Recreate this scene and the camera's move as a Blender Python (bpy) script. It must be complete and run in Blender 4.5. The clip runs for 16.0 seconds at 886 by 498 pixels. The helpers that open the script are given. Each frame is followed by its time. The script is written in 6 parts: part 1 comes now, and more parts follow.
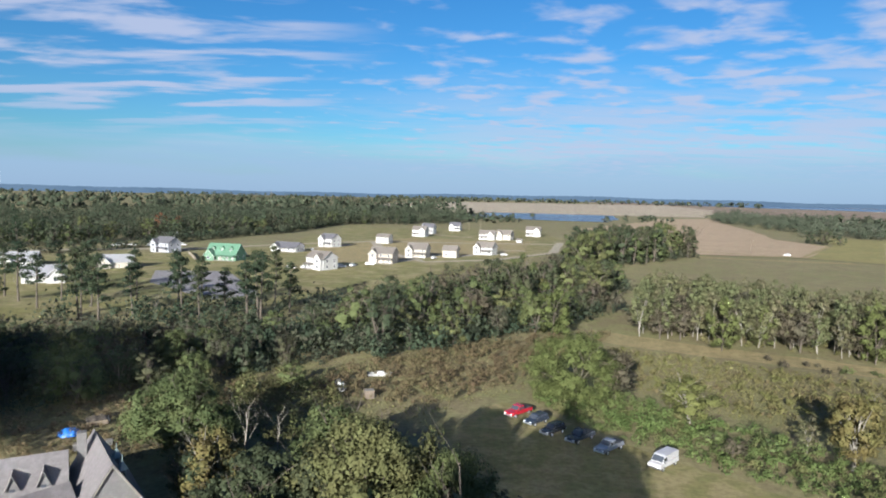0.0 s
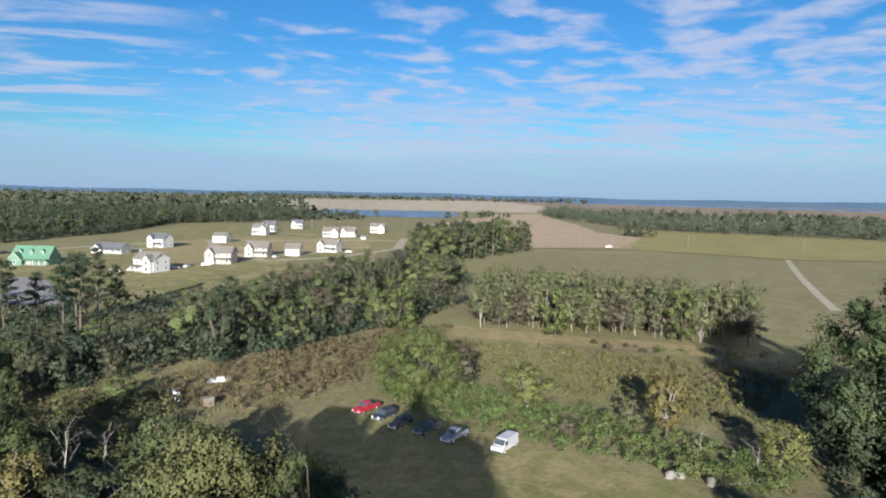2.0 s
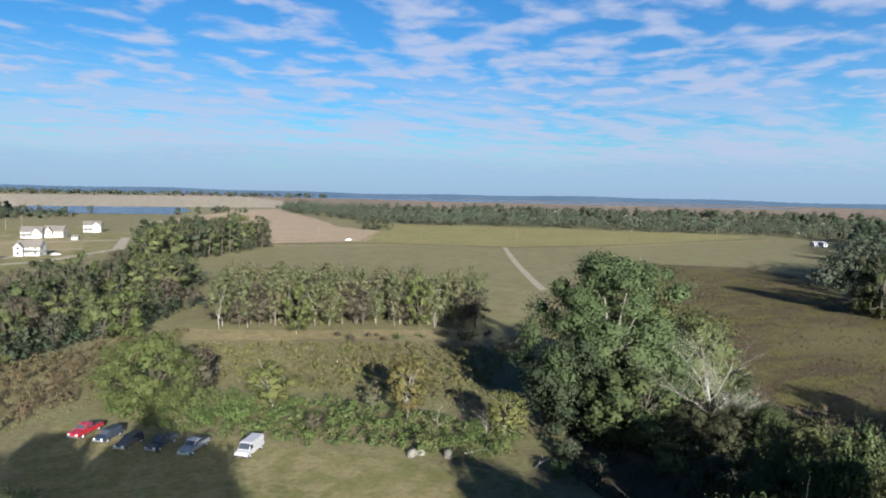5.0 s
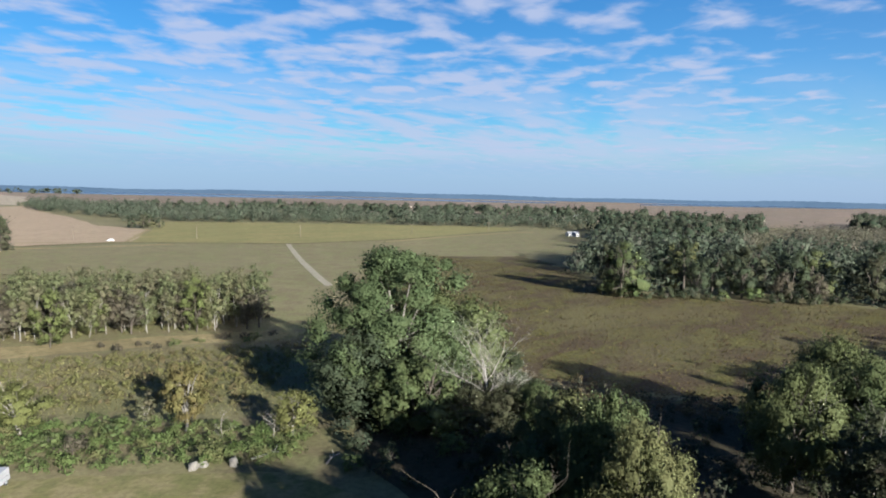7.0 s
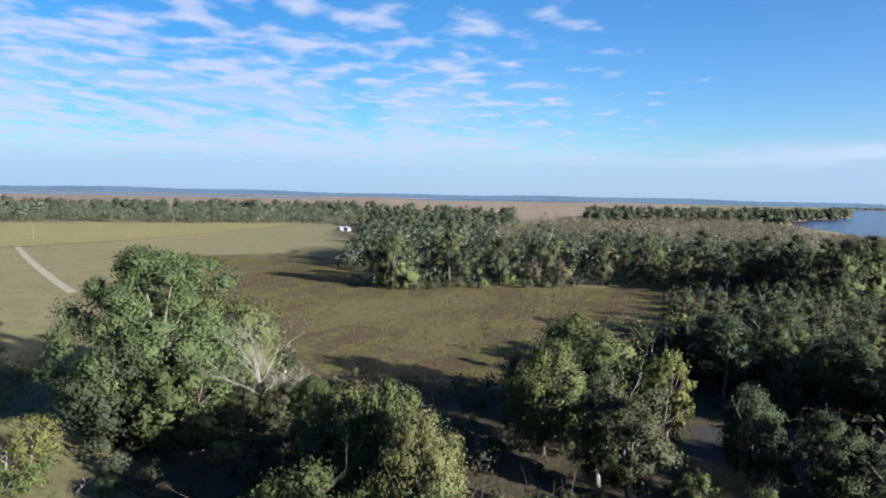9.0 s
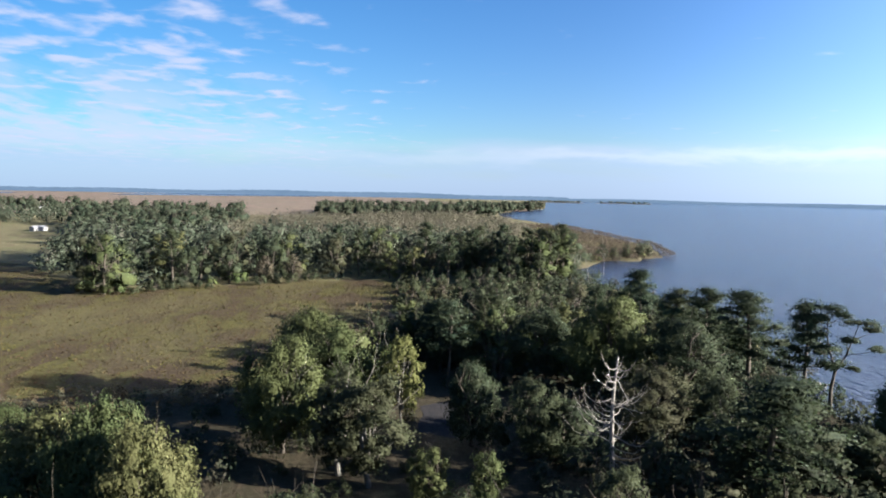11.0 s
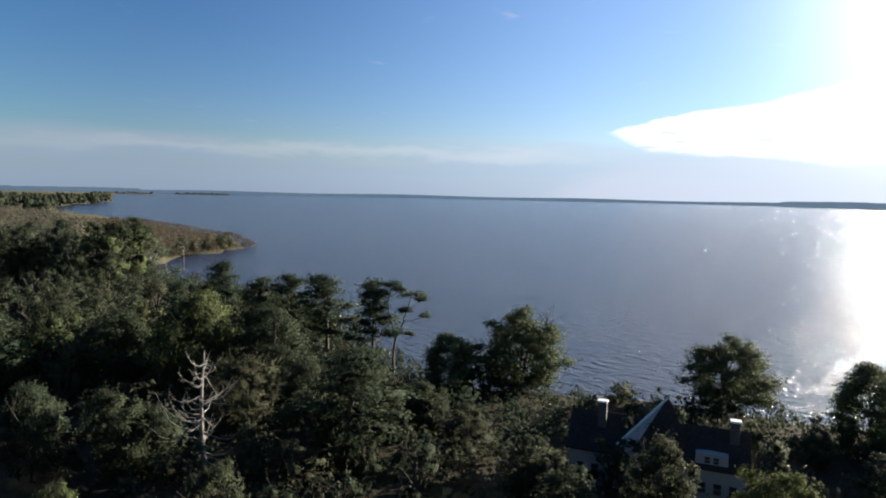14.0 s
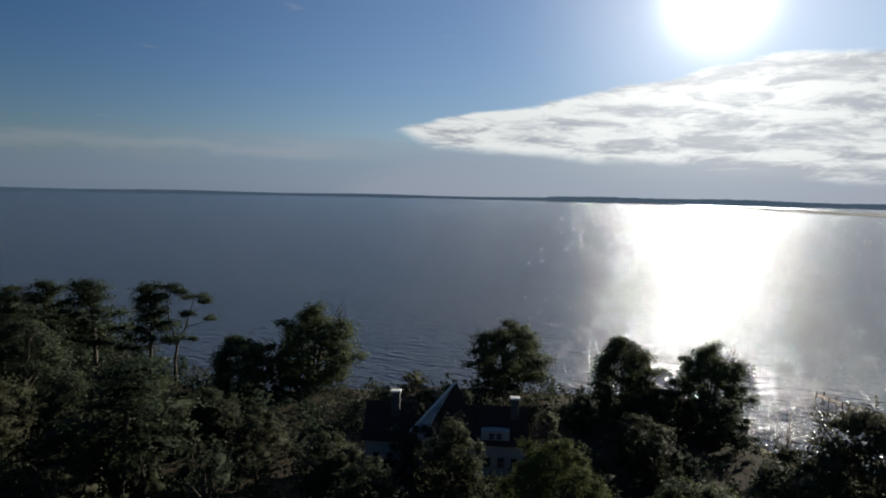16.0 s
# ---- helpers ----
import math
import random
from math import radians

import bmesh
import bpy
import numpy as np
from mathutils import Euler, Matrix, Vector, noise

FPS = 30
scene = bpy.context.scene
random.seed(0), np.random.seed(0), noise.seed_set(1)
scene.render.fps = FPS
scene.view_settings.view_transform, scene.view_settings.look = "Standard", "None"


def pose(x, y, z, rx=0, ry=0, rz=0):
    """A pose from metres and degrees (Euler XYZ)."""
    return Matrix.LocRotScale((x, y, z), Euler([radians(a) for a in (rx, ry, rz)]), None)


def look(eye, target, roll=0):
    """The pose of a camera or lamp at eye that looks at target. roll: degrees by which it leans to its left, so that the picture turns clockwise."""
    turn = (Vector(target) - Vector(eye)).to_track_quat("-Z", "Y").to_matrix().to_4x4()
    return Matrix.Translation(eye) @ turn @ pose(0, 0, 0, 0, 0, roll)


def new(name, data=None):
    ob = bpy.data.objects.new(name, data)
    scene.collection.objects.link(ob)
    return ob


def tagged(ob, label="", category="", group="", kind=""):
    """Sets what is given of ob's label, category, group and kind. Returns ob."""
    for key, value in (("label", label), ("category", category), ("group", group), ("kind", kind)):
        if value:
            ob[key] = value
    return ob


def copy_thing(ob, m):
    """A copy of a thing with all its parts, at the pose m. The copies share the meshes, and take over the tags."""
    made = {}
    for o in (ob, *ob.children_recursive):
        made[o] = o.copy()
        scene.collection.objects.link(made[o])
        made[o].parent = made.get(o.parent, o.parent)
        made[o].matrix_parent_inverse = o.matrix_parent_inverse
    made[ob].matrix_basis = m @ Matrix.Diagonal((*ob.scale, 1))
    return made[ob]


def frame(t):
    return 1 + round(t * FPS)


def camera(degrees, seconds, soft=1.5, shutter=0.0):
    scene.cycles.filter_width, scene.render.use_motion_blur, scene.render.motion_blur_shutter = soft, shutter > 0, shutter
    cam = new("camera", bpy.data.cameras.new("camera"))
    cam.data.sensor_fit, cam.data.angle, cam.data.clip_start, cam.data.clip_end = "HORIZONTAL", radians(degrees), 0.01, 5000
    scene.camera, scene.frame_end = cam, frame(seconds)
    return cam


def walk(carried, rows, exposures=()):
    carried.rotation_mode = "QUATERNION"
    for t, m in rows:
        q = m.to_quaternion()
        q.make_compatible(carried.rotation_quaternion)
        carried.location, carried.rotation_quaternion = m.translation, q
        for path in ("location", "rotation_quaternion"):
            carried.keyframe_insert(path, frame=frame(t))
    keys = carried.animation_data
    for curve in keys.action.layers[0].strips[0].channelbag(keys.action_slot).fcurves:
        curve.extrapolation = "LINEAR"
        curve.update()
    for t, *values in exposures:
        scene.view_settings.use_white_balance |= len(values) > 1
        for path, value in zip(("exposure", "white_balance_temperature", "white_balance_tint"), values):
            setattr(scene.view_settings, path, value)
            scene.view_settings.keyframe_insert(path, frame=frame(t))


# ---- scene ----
cam = camera(68.0, 16.0, soft=1.9)
K = 1.27                        # metres to one unit of the plan
EYE = (0.0, 0.0, 30.0 * K)
PITCH, ROLL = -4.84, 1.23
YAWS = [(0.0, 0.0), (0.5, -3.22), (1.0, -6.67), (1.5, -10.06), (2.0, -13.55), (2.5, -17.04), (3.0, -20.63),
        (5.5, -40.23), (6.0, -44.67), (6.5, -49.28), (7.0, -54.66), (7.5, -59.58), (8.0, -64.29),
        (10.5, -91.55), (11.0, -97.48), (11.5, -102.71), (12.0, -108.87), (12.5, -115.17), (13.0, -121.54),
        (13.5, -127.38), (14.0, -132.96), (14.5, -137.97), (15.0, -142.37), (15.5, -146.52), (16.0, -151.13)]


def aim(yaw):
    a, p = radians(yaw), radians(PITCH)
    return (EYE[0] - math.sin(a) * math.cos(p), EYE[1] + math.cos(a) * math.cos(p), EYE[2] + math.sin(p))


walk(cam, [(t, look(EYE, aim(yaw), ROLL)) for t, yaw in YAWS],
     exposures=[(0.0, 2.12, 6050, 9), (3.0, 2.12, 6050, 9), (6.5, 2.14, 6050, 9), (8.0, 2.28, 6050, 9), (10.5, 2.5, 6200, 12), (13.0, 2.15, 6600, 12), (14.0, 1.68, 6600, 10), (15.0, 0.92, 6550, 9), (16.0, 0.5, 6450, 9)])

# ---- light ----
SUN_AZ, SUN_EL = radians(200.0), radians(16.2)      # clockwise from +y
SUN_DIR = Vector((math.sin(SUN_AZ) * math.cos(SUN_EL), math.cos(SUN_AZ) * math.cos(SUN_EL), math.sin(SUN_EL)))
lamp = bpy.data.lights.new("sun", "SUN")
lamp.energy, lamp.angle, lamp.color = 5.0, radians(0.55), (1.0, 0.92, 0.80)
sun = new("sun", lamp)
sun.matrix_world = look((0, -60, 90), Vector((0, -60, 90)) - SUN_DIR)


class Graph:
    """A thin helper to wire shader nodes."""

    def __init__(self, tree):
        self.t = tree
        tree.nodes.clear()

    def n(self, kind, **values):
        node = self.t.nodes.new(kind)
        if "operation" in values:
            node.operation = values["operation"]
        if "use_clamp" in values:
            node.use_clamp = values["use_clamp"]
        if "interpolation_type" in values:
            node.interpolation_type = values["interpolation_type"]
        if "data_type" in values:
            node.data_type, node.blend_type = values["data_type"], values["blend_type"]
        return node

    def link(self, a, b):
        self.t.links.new(a, b)

    def put(self, sock, v):
        if isinstance(v, bpy.types.NodeSocket):
            self.link(v, sock)
        elif v is not None:
            sock.default_value = v

    def math(self, op, a, b=0.0, c=0.0, clamp=False):
        m = self.n("ShaderNodeMath", operation=op, use_clamp=clamp)
        self.put(m.inputs[0], a), self.put(m.inputs[1], b), self.put(m.inputs[2], c)
        return m.outputs[0]

    def ramp(self, x, lo, hi, a=0.0, b=1.0):
        m = self.n("ShaderNodeMapRange", interpolation_type="SMOOTHSTEP")
        for i, v in enumerate((x, lo, hi, a, b)):
            self.put(m.inputs[i], v)
        return m.outputs[0]

    def mix(self, f, a, b, blend="MIX"):
        m = self.n("ShaderNodeMix", data_type="RGBA", blend_type=blend)
        self.put(m.inputs[0], f), self.put(m.inputs[6], a), self.put(m.inputs[7], b)
        return m.outputs[2]

    def noise(self, vec, scale, detail=4.0, rough=0.55, dist=0.0):
        m = self.n("ShaderNodeTexNoise")
        self.put(m.inputs["Vector"], vec)
        m.inputs["Scale"].default_value, m.inputs["Detail"].default_value = scale, detail
        m.inputs["Roughness"].default_value, m.inputs["Distortion"].default_value = rough, dist
        return m.outputs[0]

    def mapped(self, vec, scale=(1, 1, 1), rot=(0, 0, 0), loc=(0, 0, 0)):
        m = self.n("ShaderNodeMapping")
        self.put(m.inputs[0], vec)
        m.inputs[1].default_value, m.inputs[2].default_value, m.inputs[3].default_value = loc, rot, scale
        return m.outputs[0]


def rgb(r, g, b):
    return (r, g, b, 1.0)


world = bpy.data.worlds.new("sky")
scene.world = world
world.use_nodes = True
w = Graph(world.node_tree)
sky = w.n("ShaderNodeTexSky")
sky.sky_type, sky.sun_disc, sky.sun_elevation, sky.sun_rotation = "NISHITA", False, SUN_EL, SUN_AZ
sky.air_density, sky.dust_density, sky.ozone_density = 1.0, 0.6, 3.0
way = w.n("ShaderNodeTexCoord").outputs["Generated"]
sep = w.n("ShaderNodeSeparateXYZ")
w.link(way, sep.inputs[0])
up = sep.outputs[2]
base = w.n("ShaderNodeHueSaturation")
base.inputs["Saturation"].default_value, base.inputs["Value"].default_value = 1.2, 1.0
base.inputs["Hue"].default_value = 0.5
w.link(sky.outputs[0], base.inputs["Color"])
# clouds lie on a flat sheet overhead, so that they crowd towards the horizon
lift = w.math("ADD", w.math("MAXIMUM", up, 0.0), 0.055)
flat = w.n("ShaderNodeCombineXYZ")
w.link(w.math("DIVIDE", sep.outputs[0], lift), flat.inputs[0])
w.link(w.math("DIVIDE", sep.outputs[1], lift), flat.inputs[1])
sheet = flat.outputs[0]


def facing(az, el=0.0):
    a, e = radians(az), radians(el)
    d = w.n("ShaderNodeVectorMath", operation="DOT_PRODUCT")
    w.link(way, d.inputs[0])
    d.inputs[1].default_value = (math.sin(a) * math.cos(e), math.cos(a) * math.cos(e), math.sin(e))
    return d.outputs["Value"]


puff = w.noise(w.mapped(sheet, (1.0, 1.05, 1.0), (0, 0, radians(-50))), 3.3, 4.0, 0.5, 0.25)
big = w.noise(w.mapped(sheet, (1, 1, 1), (0, 0, 0), (3.1, 1.7, 0)), 0.33, 3.0, 0.5)
cover = w.ramp(facing(40), 0.38, 0.88, 0.0, 1.0)
edge = w.math("SUBTRACT", 0.66, w.math("MULTIPLY", cover, 0.25))
edge = w.math("SUBTRACT", edge, w.math("MULTIPLY", w.math("SUBTRACT", big, 0.5), 0.35))
mask = w.ramp(puff, edge, w.math("ADD", edge, 0.27))
mask = w.math("MULTIPLY", mask, w.ramp(up, 0.015, 0.07))
mask = w.math("MULTIPLY", mask, 0.82)
veil = w.noise(w.mapped(sheet, (1.0, 2.4, 1.0), (0, 0, radians(-40)), (5.0, 2.0, 0)), 0.9, 5.0, 0.55, 0.3)
deck = w.math("MULTIPLY", w.ramp(up, 0.20, 0.09), w.ramp(facing(38), 0.55, 0.97))
mask = w.math("MAXIMUM", mask, w.math("MULTIPLY", w.math("MULTIPLY", deck, w.ramp(veil, 0.34, 0.6)), w.ramp(up, 0.03, 0.075, 0.0, 0.8)))
wisp = w.math("MULTIPLY", w.ramp(veil, 0.46, 0.62), w.math("MULTIPLY", w.ramp(facing(-30, 11), 0.90, 0.98), w.ramp(up, 0.05, 0.13, 0.0, 0.85)))
mask = w.math("MAXIMUM", mask, wisp)
# the low haze band that sits on the horizon
band = w.noise(w.mapped(way, (2.2, 2.2, 16.0)), 1.4, 4.0, 0.5)
low = w.math("MULTIPLY", w.ramp(w.math("ADD", up, w.math("MULTIPLY", w.math("SUBTRACT", band, 0.5), 0.09)), 0.085, 0.03), 0.8)
# the bright bank of cloud under the sun: a wedge that widens from its tip, with a grey layer below it
bank_n = w.noise(w.mapped(way, (3.2, 3.2, 11.0)), 1.7, 7.0, 0.6, 0.3)
turn_s = w.math("MULTIPLY", w.math("ARCTAN2", facing(236), facing(146)), 57.2958)
open_s = w.math("MAXIMUM", w.math("DIVIDE", turn_s, 28.0), 0.0)
ragged = w.math("MULTIPLY", w.math("SUBTRACT", bank_n, 0.5), 0.045)
roof_z = w.math("ADD", w.math("ADD", 0.085, w.math("MULTIPLY", w.math("POWER", w.math("MINIMUM", open_s, 1.1), 0.75), 0.10)), ragged)
sole_z = w.math("ADD", w.math("SUBTRACT", 0.071, w.math("MULTIPLY", open_s, 0.037)), w.math("ADD", w.ramp(turn_s, -2.0, 5.0, 0.024, 0.0), w.math("MULTIPLY", ragged, 0.6)))
bank = w.math("MULTIPLY", w.ramp(w.math("SUBTRACT", roof_z, up), 0.0, 0.008), w.ramp(w.math("SUBTRACT", up, sole_z), -0.002, 0.016))
bank = w.math("MULTIPLY", bank, w.ramp(turn_s, -1.5, 3.5))
under_z = w.math("MULTIPLY", w.ramp(turn_s, -9.0, 6.0), 0.07)
under = w.math("MULTIPLY", w.ramp(w.math("SUBTRACT", w.math("ADD", under_z, w.math("MULTIPLY", ragged, 0.8)), up), -0.008, 0.03), w.math("MULTIPLY", w.ramp(turn_s, -9.0, 0.0), 0.75))
glow = w.math("POWER", w.math("MAXIMUM", facing(172.9, 15.5), 0.0), 70.0)
core = w.math("POWER", w.math("MAXIMUM", facing(172.9, 15.5), 0.0), 5000.0)
halo = w.math("POWER", w.math("MAXIMUM", facing(172.9, 12.0), 0.0), 5.5)
flare = w.math("POWER", w.math("MAXIMUM", facing(172.9, 15.5), 0.0), 800.0)
tint = w.mix(w.ramp(facing(172.9), -0.3, 0.8), rgb(0.66, 1.04, 1.27), rgb(0.78, 0.98, 1.28))
blue = w.mix(1.0, base.outputs[0], tint, "MULTIPLY")
blue = w.mix(w.ramp(facing(118), 0.35, 0.95), blue, w.mix(1.0, blue, rgb(1.72, 1.42, 1.34), "MULTIPLY"))
col = w.mix(low, blue, rgb(3.9, 5.3, 7.5))
crest = w.math("MULTIPLY", w.ramp(w.math("ABSOLUTE", w.math("SUBTRACT", w.math("ADD", up, w.math("MULTIPLY", w.math("SUBTRACT", band, 0.5), 0.05)), 0.062)), 0.022, 0.0), w.math("MULTIPLY", w.ramp(big, 0.4, 0.62), 0.36))
col = w.mix(crest, col, rgb(5.6, 6.2, 7.8))
col = w.mix(mask, col, rgb(5.5, 5.9, 7.5))
streak = w.ramp(w.noise(w.mapped(way, (3.0, 3.0, 15.0)), 3.6, 8.0, 0.66, 0.4), 0.36, 0.58)
rim_z = w.math("ADD", 0.060, w.math("MULTIPLY", w.math("SUBTRACT", bank_n, 0.5), 0.07))
rim = w.math("MULTIPLY", w.ramp(w.math("ABSOLUTE", w.math("SUBTRACT", up, rim_z)), 0.016, 0.0), w.math("MULTIPLY", w.ramp(turn_s, -70.0, -22.0), w.ramp(turn_s, 0.0, -9.0, 0.0, 0.3)))
col = w.mix(rim, col, rgb(8.2, 8.4, 9.2))
col = w.mix(under, col, rgb(5.6, 6.1, 7.6))
col = w.mix(bank, col, w.mix(streak, rgb(7.0, 7.2, 8.0), rgb(16.5, 16.5, 16.0)))
shine = w.n("ShaderNodeVectorMath", operation="SCALE")
shine.inputs[0].default_value = (1.0, 0.97, 0.9)
w.link(w.math("ADD", w.math("MULTIPLY", glow, 13.0), w.math("ADD", w.math("MULTIPLY", core, 26000.0), w.math("MULTIPLY", flare, 55.0))), shine.inputs["Scale"])
wide_shine = w.n("ShaderNodeVectorMath", operation="SCALE")
wide_shine.inputs[0].default_value = (0.80, 0.97, 1.10)
w.link(w.math("MULTIPLY", halo, 3.6), wide_shine.inputs["Scale"])
lit_sky = w.n("ShaderNodeVectorMath", operation="ADD")
w.link(col, lit_sky.inputs[0]), w.link(wide_shine.outputs[0], lit_sky.inputs[1])
total = w.n("ShaderNodeVectorMath", operation="ADD")
w.link(lit_sky.outputs[0], total.inputs[0]), w.link(shine.outputs[0], total.inputs[1])
thin = w.n("ShaderNodeVectorMath", operation="SCALE")
w.link(total.outputs[0], thin.inputs[0])
w.link(w.math("MULTIPLY", w.ramp(facing(166), 0.50, 0.95, 1.0, 1.27), 0.46), thin.inputs["Scale"])
back = w.n("ShaderNodeBackground")
w.link(thin.outputs[0], back.inputs[0])
back.inputs[1].default_value = 0.05
w.link(back.outputs[0], w.n("ShaderNodeOutputWorld").inputs[0])

# ---- materials ----
def material(name):
    m = bpy.data.materials.new(name)
    m.use_nodes = True
    g = Graph(m.node_tree)
    return m, g


def finish(g, col, rough=0.8, bump=None, depth=0.1, spec=0.3, metal=0.0, through_light=0.0):
    b = g.n("ShaderNodeBsdfPrincipled")
    g.put(b.inputs["Base Color"], col), g.put(b.inputs["Roughness"], rough)
    b.inputs["Specular IOR Level"].default_value, b.inputs["Metallic"].default_value = spec, metal
    if bump is not None:
        k = g.n("ShaderNodeBump")
        k.inputs["Distance"].default_value, k.inputs["Strength"].default_value = depth, 1.0
        g.put(k.inputs["Height"], bump)
        g.link(k.outputs[0], b.inputs["Normal"])
    out = b.outputs[0]
    if through_light:
        tr = g.n("ShaderNodeBsdfTranslucent")
        g.put(tr.inputs[0], col)
        mx = g.n("ShaderNodeMixShader")
        mx.inputs[0].default_value = through_light
        g.link(out, mx.inputs[1]), g.link(tr.outputs[0], mx.inputs[2])
        out = mx.outputs[0]
    g.link(out, g.n("ShaderNodeOutputMaterial").inputs[0])


def place_of(g):
    return g.n("ShaderNodeNewGeometry").outputs["Position"]


def land(name, a, b, c, patch_size=30.0, grain=1.5, depth=0.25, rough=0.95, along=(1, 1, 1), turn=0.0):
    """Grass, heath or soil: three colours mixed at two scales."""
    m, g = material(name)
    p = g.mapped(place_of(g), along, (0, 0, radians(turn)))
    big = g.ramp(g.noise(p, 1.0 / patch_size, 5.0, 0.6, 0.6), 0.38, 0.62)
    fine = g.ramp(g.noise(p, 1.0 / grain, 5.0, 0.65), 0.38, 0.66)
    mid = g.ramp(g.noise(p, 4.0 / patch_size, 4.0, 0.6, 0.4), 0.42, 0.62)
    col = g.mix(big, rgb(*a), rgb(*b))
    col = g.mix(g.math("MULTIPLY", mid, 0.7), col, rgb(*c))
    col = g.mix(g.math("MULTIPLY", fine, 0.5), col, g.mix(1.0, col, rgb(0.45, 0.45, 0.42), "MULTIPLY"))
    finish(g, col, rough, g.noise(p, 1.0 / grain, 6.0, 0.7), depth, spec=0.1)
    return m


def heath_land(name):
    """Low heath: russet and olive patches in drifts, worn to dry grass in places, darker in the fine hollows."""
    m, g = material(name)
    p = place_of(g)
    drift = g.ramp(g.noise(g.mapped(p, (1, 2.6, 1), (0, 0, radians(38))), 1.0 / 26, 5.0, 0.62, 0.8), 0.43, 0.57)
    clump = g.ramp(g.noise(p, 1.0 / 4.5, 5.0, 0.65, 0.5), 0.38, 0.62)
    dry = g.ramp(g.noise(g.mapped(p, (1, 2.0, 1), (0, 0, radians(30)), (9, 4, 0)), 1.0 / 75, 5.0, 0.6, 0.6), 0.47, 0.66)
    fine = g.noise(p, 1.0 / 0.9, 6.0, 0.72)
    col = g.mix(drift, rgb(0.060, 0.044, 0.028), rgb(0.082, 0.077, 0.026))
    col = g.mix(g.math("MULTIPLY", clump, 0.6), col, rgb(0.047, 0.037, 0.022))
    col = g.mix(g.math("MULTIPLY", dry, 0.75), col, rgb(0.098, 0.088, 0.042))
    col = g.mix(g.ramp(fine, 0.36, 0.58, 0.6, 0.0), col, g.mix(1.0, col, rgb(0.42, 0.42, 0.42), "MULTIPLY"))
    finish(g, col, 0.95, fine, 0.35, spec=0.08)
    return m


def leaf_fleck_shade(g, p, col, size):
    """Leaf flecks, lighter and darker; the shade between leaves is put into the colour."""
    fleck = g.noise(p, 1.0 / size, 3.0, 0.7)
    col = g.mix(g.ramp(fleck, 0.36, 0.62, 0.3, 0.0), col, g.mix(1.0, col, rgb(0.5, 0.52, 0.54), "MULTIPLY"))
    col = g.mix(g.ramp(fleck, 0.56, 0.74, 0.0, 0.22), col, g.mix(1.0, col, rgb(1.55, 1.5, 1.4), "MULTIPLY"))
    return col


def leafy(name, cols, lit=0.36, patch_size=3.0, rough=0.75, grain=0.34):
    """Foliage: each tree takes its own mix of the colours, with lighter and darker sprays."""
    m, g = material(name)
    rnd = g.n("ShaderNodeObjectInfo").outputs["Random"]
    p = place_of(g)
    n1 = g.noise(p, 1.0 / patch_size, 3.0, 0.6)
    col = g.mix(g.ramp(rnd, 0.15, 0.6), rgb(*cols[0]), rgb(*cols[1]))
    col = g.mix(g.ramp(rnd, 0.62, 0.95, 0.0, 0.8), col, rgb(*cols[2]))
    col = g.mix(g.ramp(n1, 0.35, 0.7, 0.0, 0.6), col, rgb(*cols[3]))
    col = leaf_fleck_shade(g, p, col, grain)
    finish(g, col, rough, g.noise(p, 0.7 / grain, 3.0, 0.7), 0.22, spec=0.12, through_light=lit)
    return m


def woodland(name, cols, patch_size=18.0, grain=0.9):
    """Far woods in one mesh: the colour changes from tree to tree with the place."""
    m, g = material(name)
    p = place_of(g)
    n1 = g.noise(p, 1.0 / patch_size, 2.0, 0.5)
    n2 = g.noise(g.mapped(p, (1, 1, 1), (0, 0, 0), (31, 7, 3)), 2.3 / patch_size, 2.0, 0.5)
    col = g.mix(g.ramp(n1, 0.4, 0.6), rgb(*cols[0]), rgb(*cols[1]))
    col = g.mix(g.ramp(n2, 0.52, 0.66), col, rgb(*cols[2]))
    col = g.mix(g.ramp(g.noise(p, 0.3, 3.0, 0.7), 0.35, 0.7, 0.0, 0.5), col, rgb(*cols[3]))
    col = leaf_fleck_shade(g, p, col, grain)
    finish(g, col, 0.85, g.noise(p, 0.7 / grain, 3.0, 0.7), 0.35 * grain, spec=0.08, through_light=0.38)
    return m


def plain(name, col, rough=0.6, grain=0.4, amount=0.25, metal=0.0, spec=0.4, bump=0.0, worn=None):
    m, g = material(name)
    p = g.n("ShaderNodeTexCoord").outputs["Object"]
    n1 = g.noise(p, 1.0 / grain, 5.0, 0.65)
    n2 = g.noise(p, 0.18 / grain, 3.0, 0.6)
    dark = tuple(x * (1 - amount) for x in col)
    c = g.mix(g.ramp(n1, 0.35, 0.7), rgb(*dark), rgb(*col))
    c = g.mix(g.ramp(n2, 0.5, 0.75, 0.0, 0.4), c, rgb(*(worn or dark)))
    finish(g, c, rough, n1 if bump else None, bump, spec, metal)
    return m


M = {}
M["ground"] = land("rough_grass", (0.113, 0.112, 0.052), (0.132, 0.119, 0.064), (0.104, 0.084, 0.052), 30, 1.1, 0.16)
M["mown"] = land("mown_grass", (0.122, 0.110, 0.049), (0.094, 0.095, 0.037), (0.169, 0.141, 0.080), 16, 1.0, 0.04)
M["lawn"] = land("village_grass", (0.116, 0.109, 0.044), (0.096, 0.097, 0.038), (0.164, 0.137, 0.080), 45, 4.0, 0.05)
M["heath"] = heath_land("brown_heath")
M["meadow"] = land("green_field", (0.138, 0.129, 0.052), (0.158, 0.136, 0.059), (0.114, 0.111, 0.043), 120, 6.0, 0.05, along=(1, 2.2, 1))
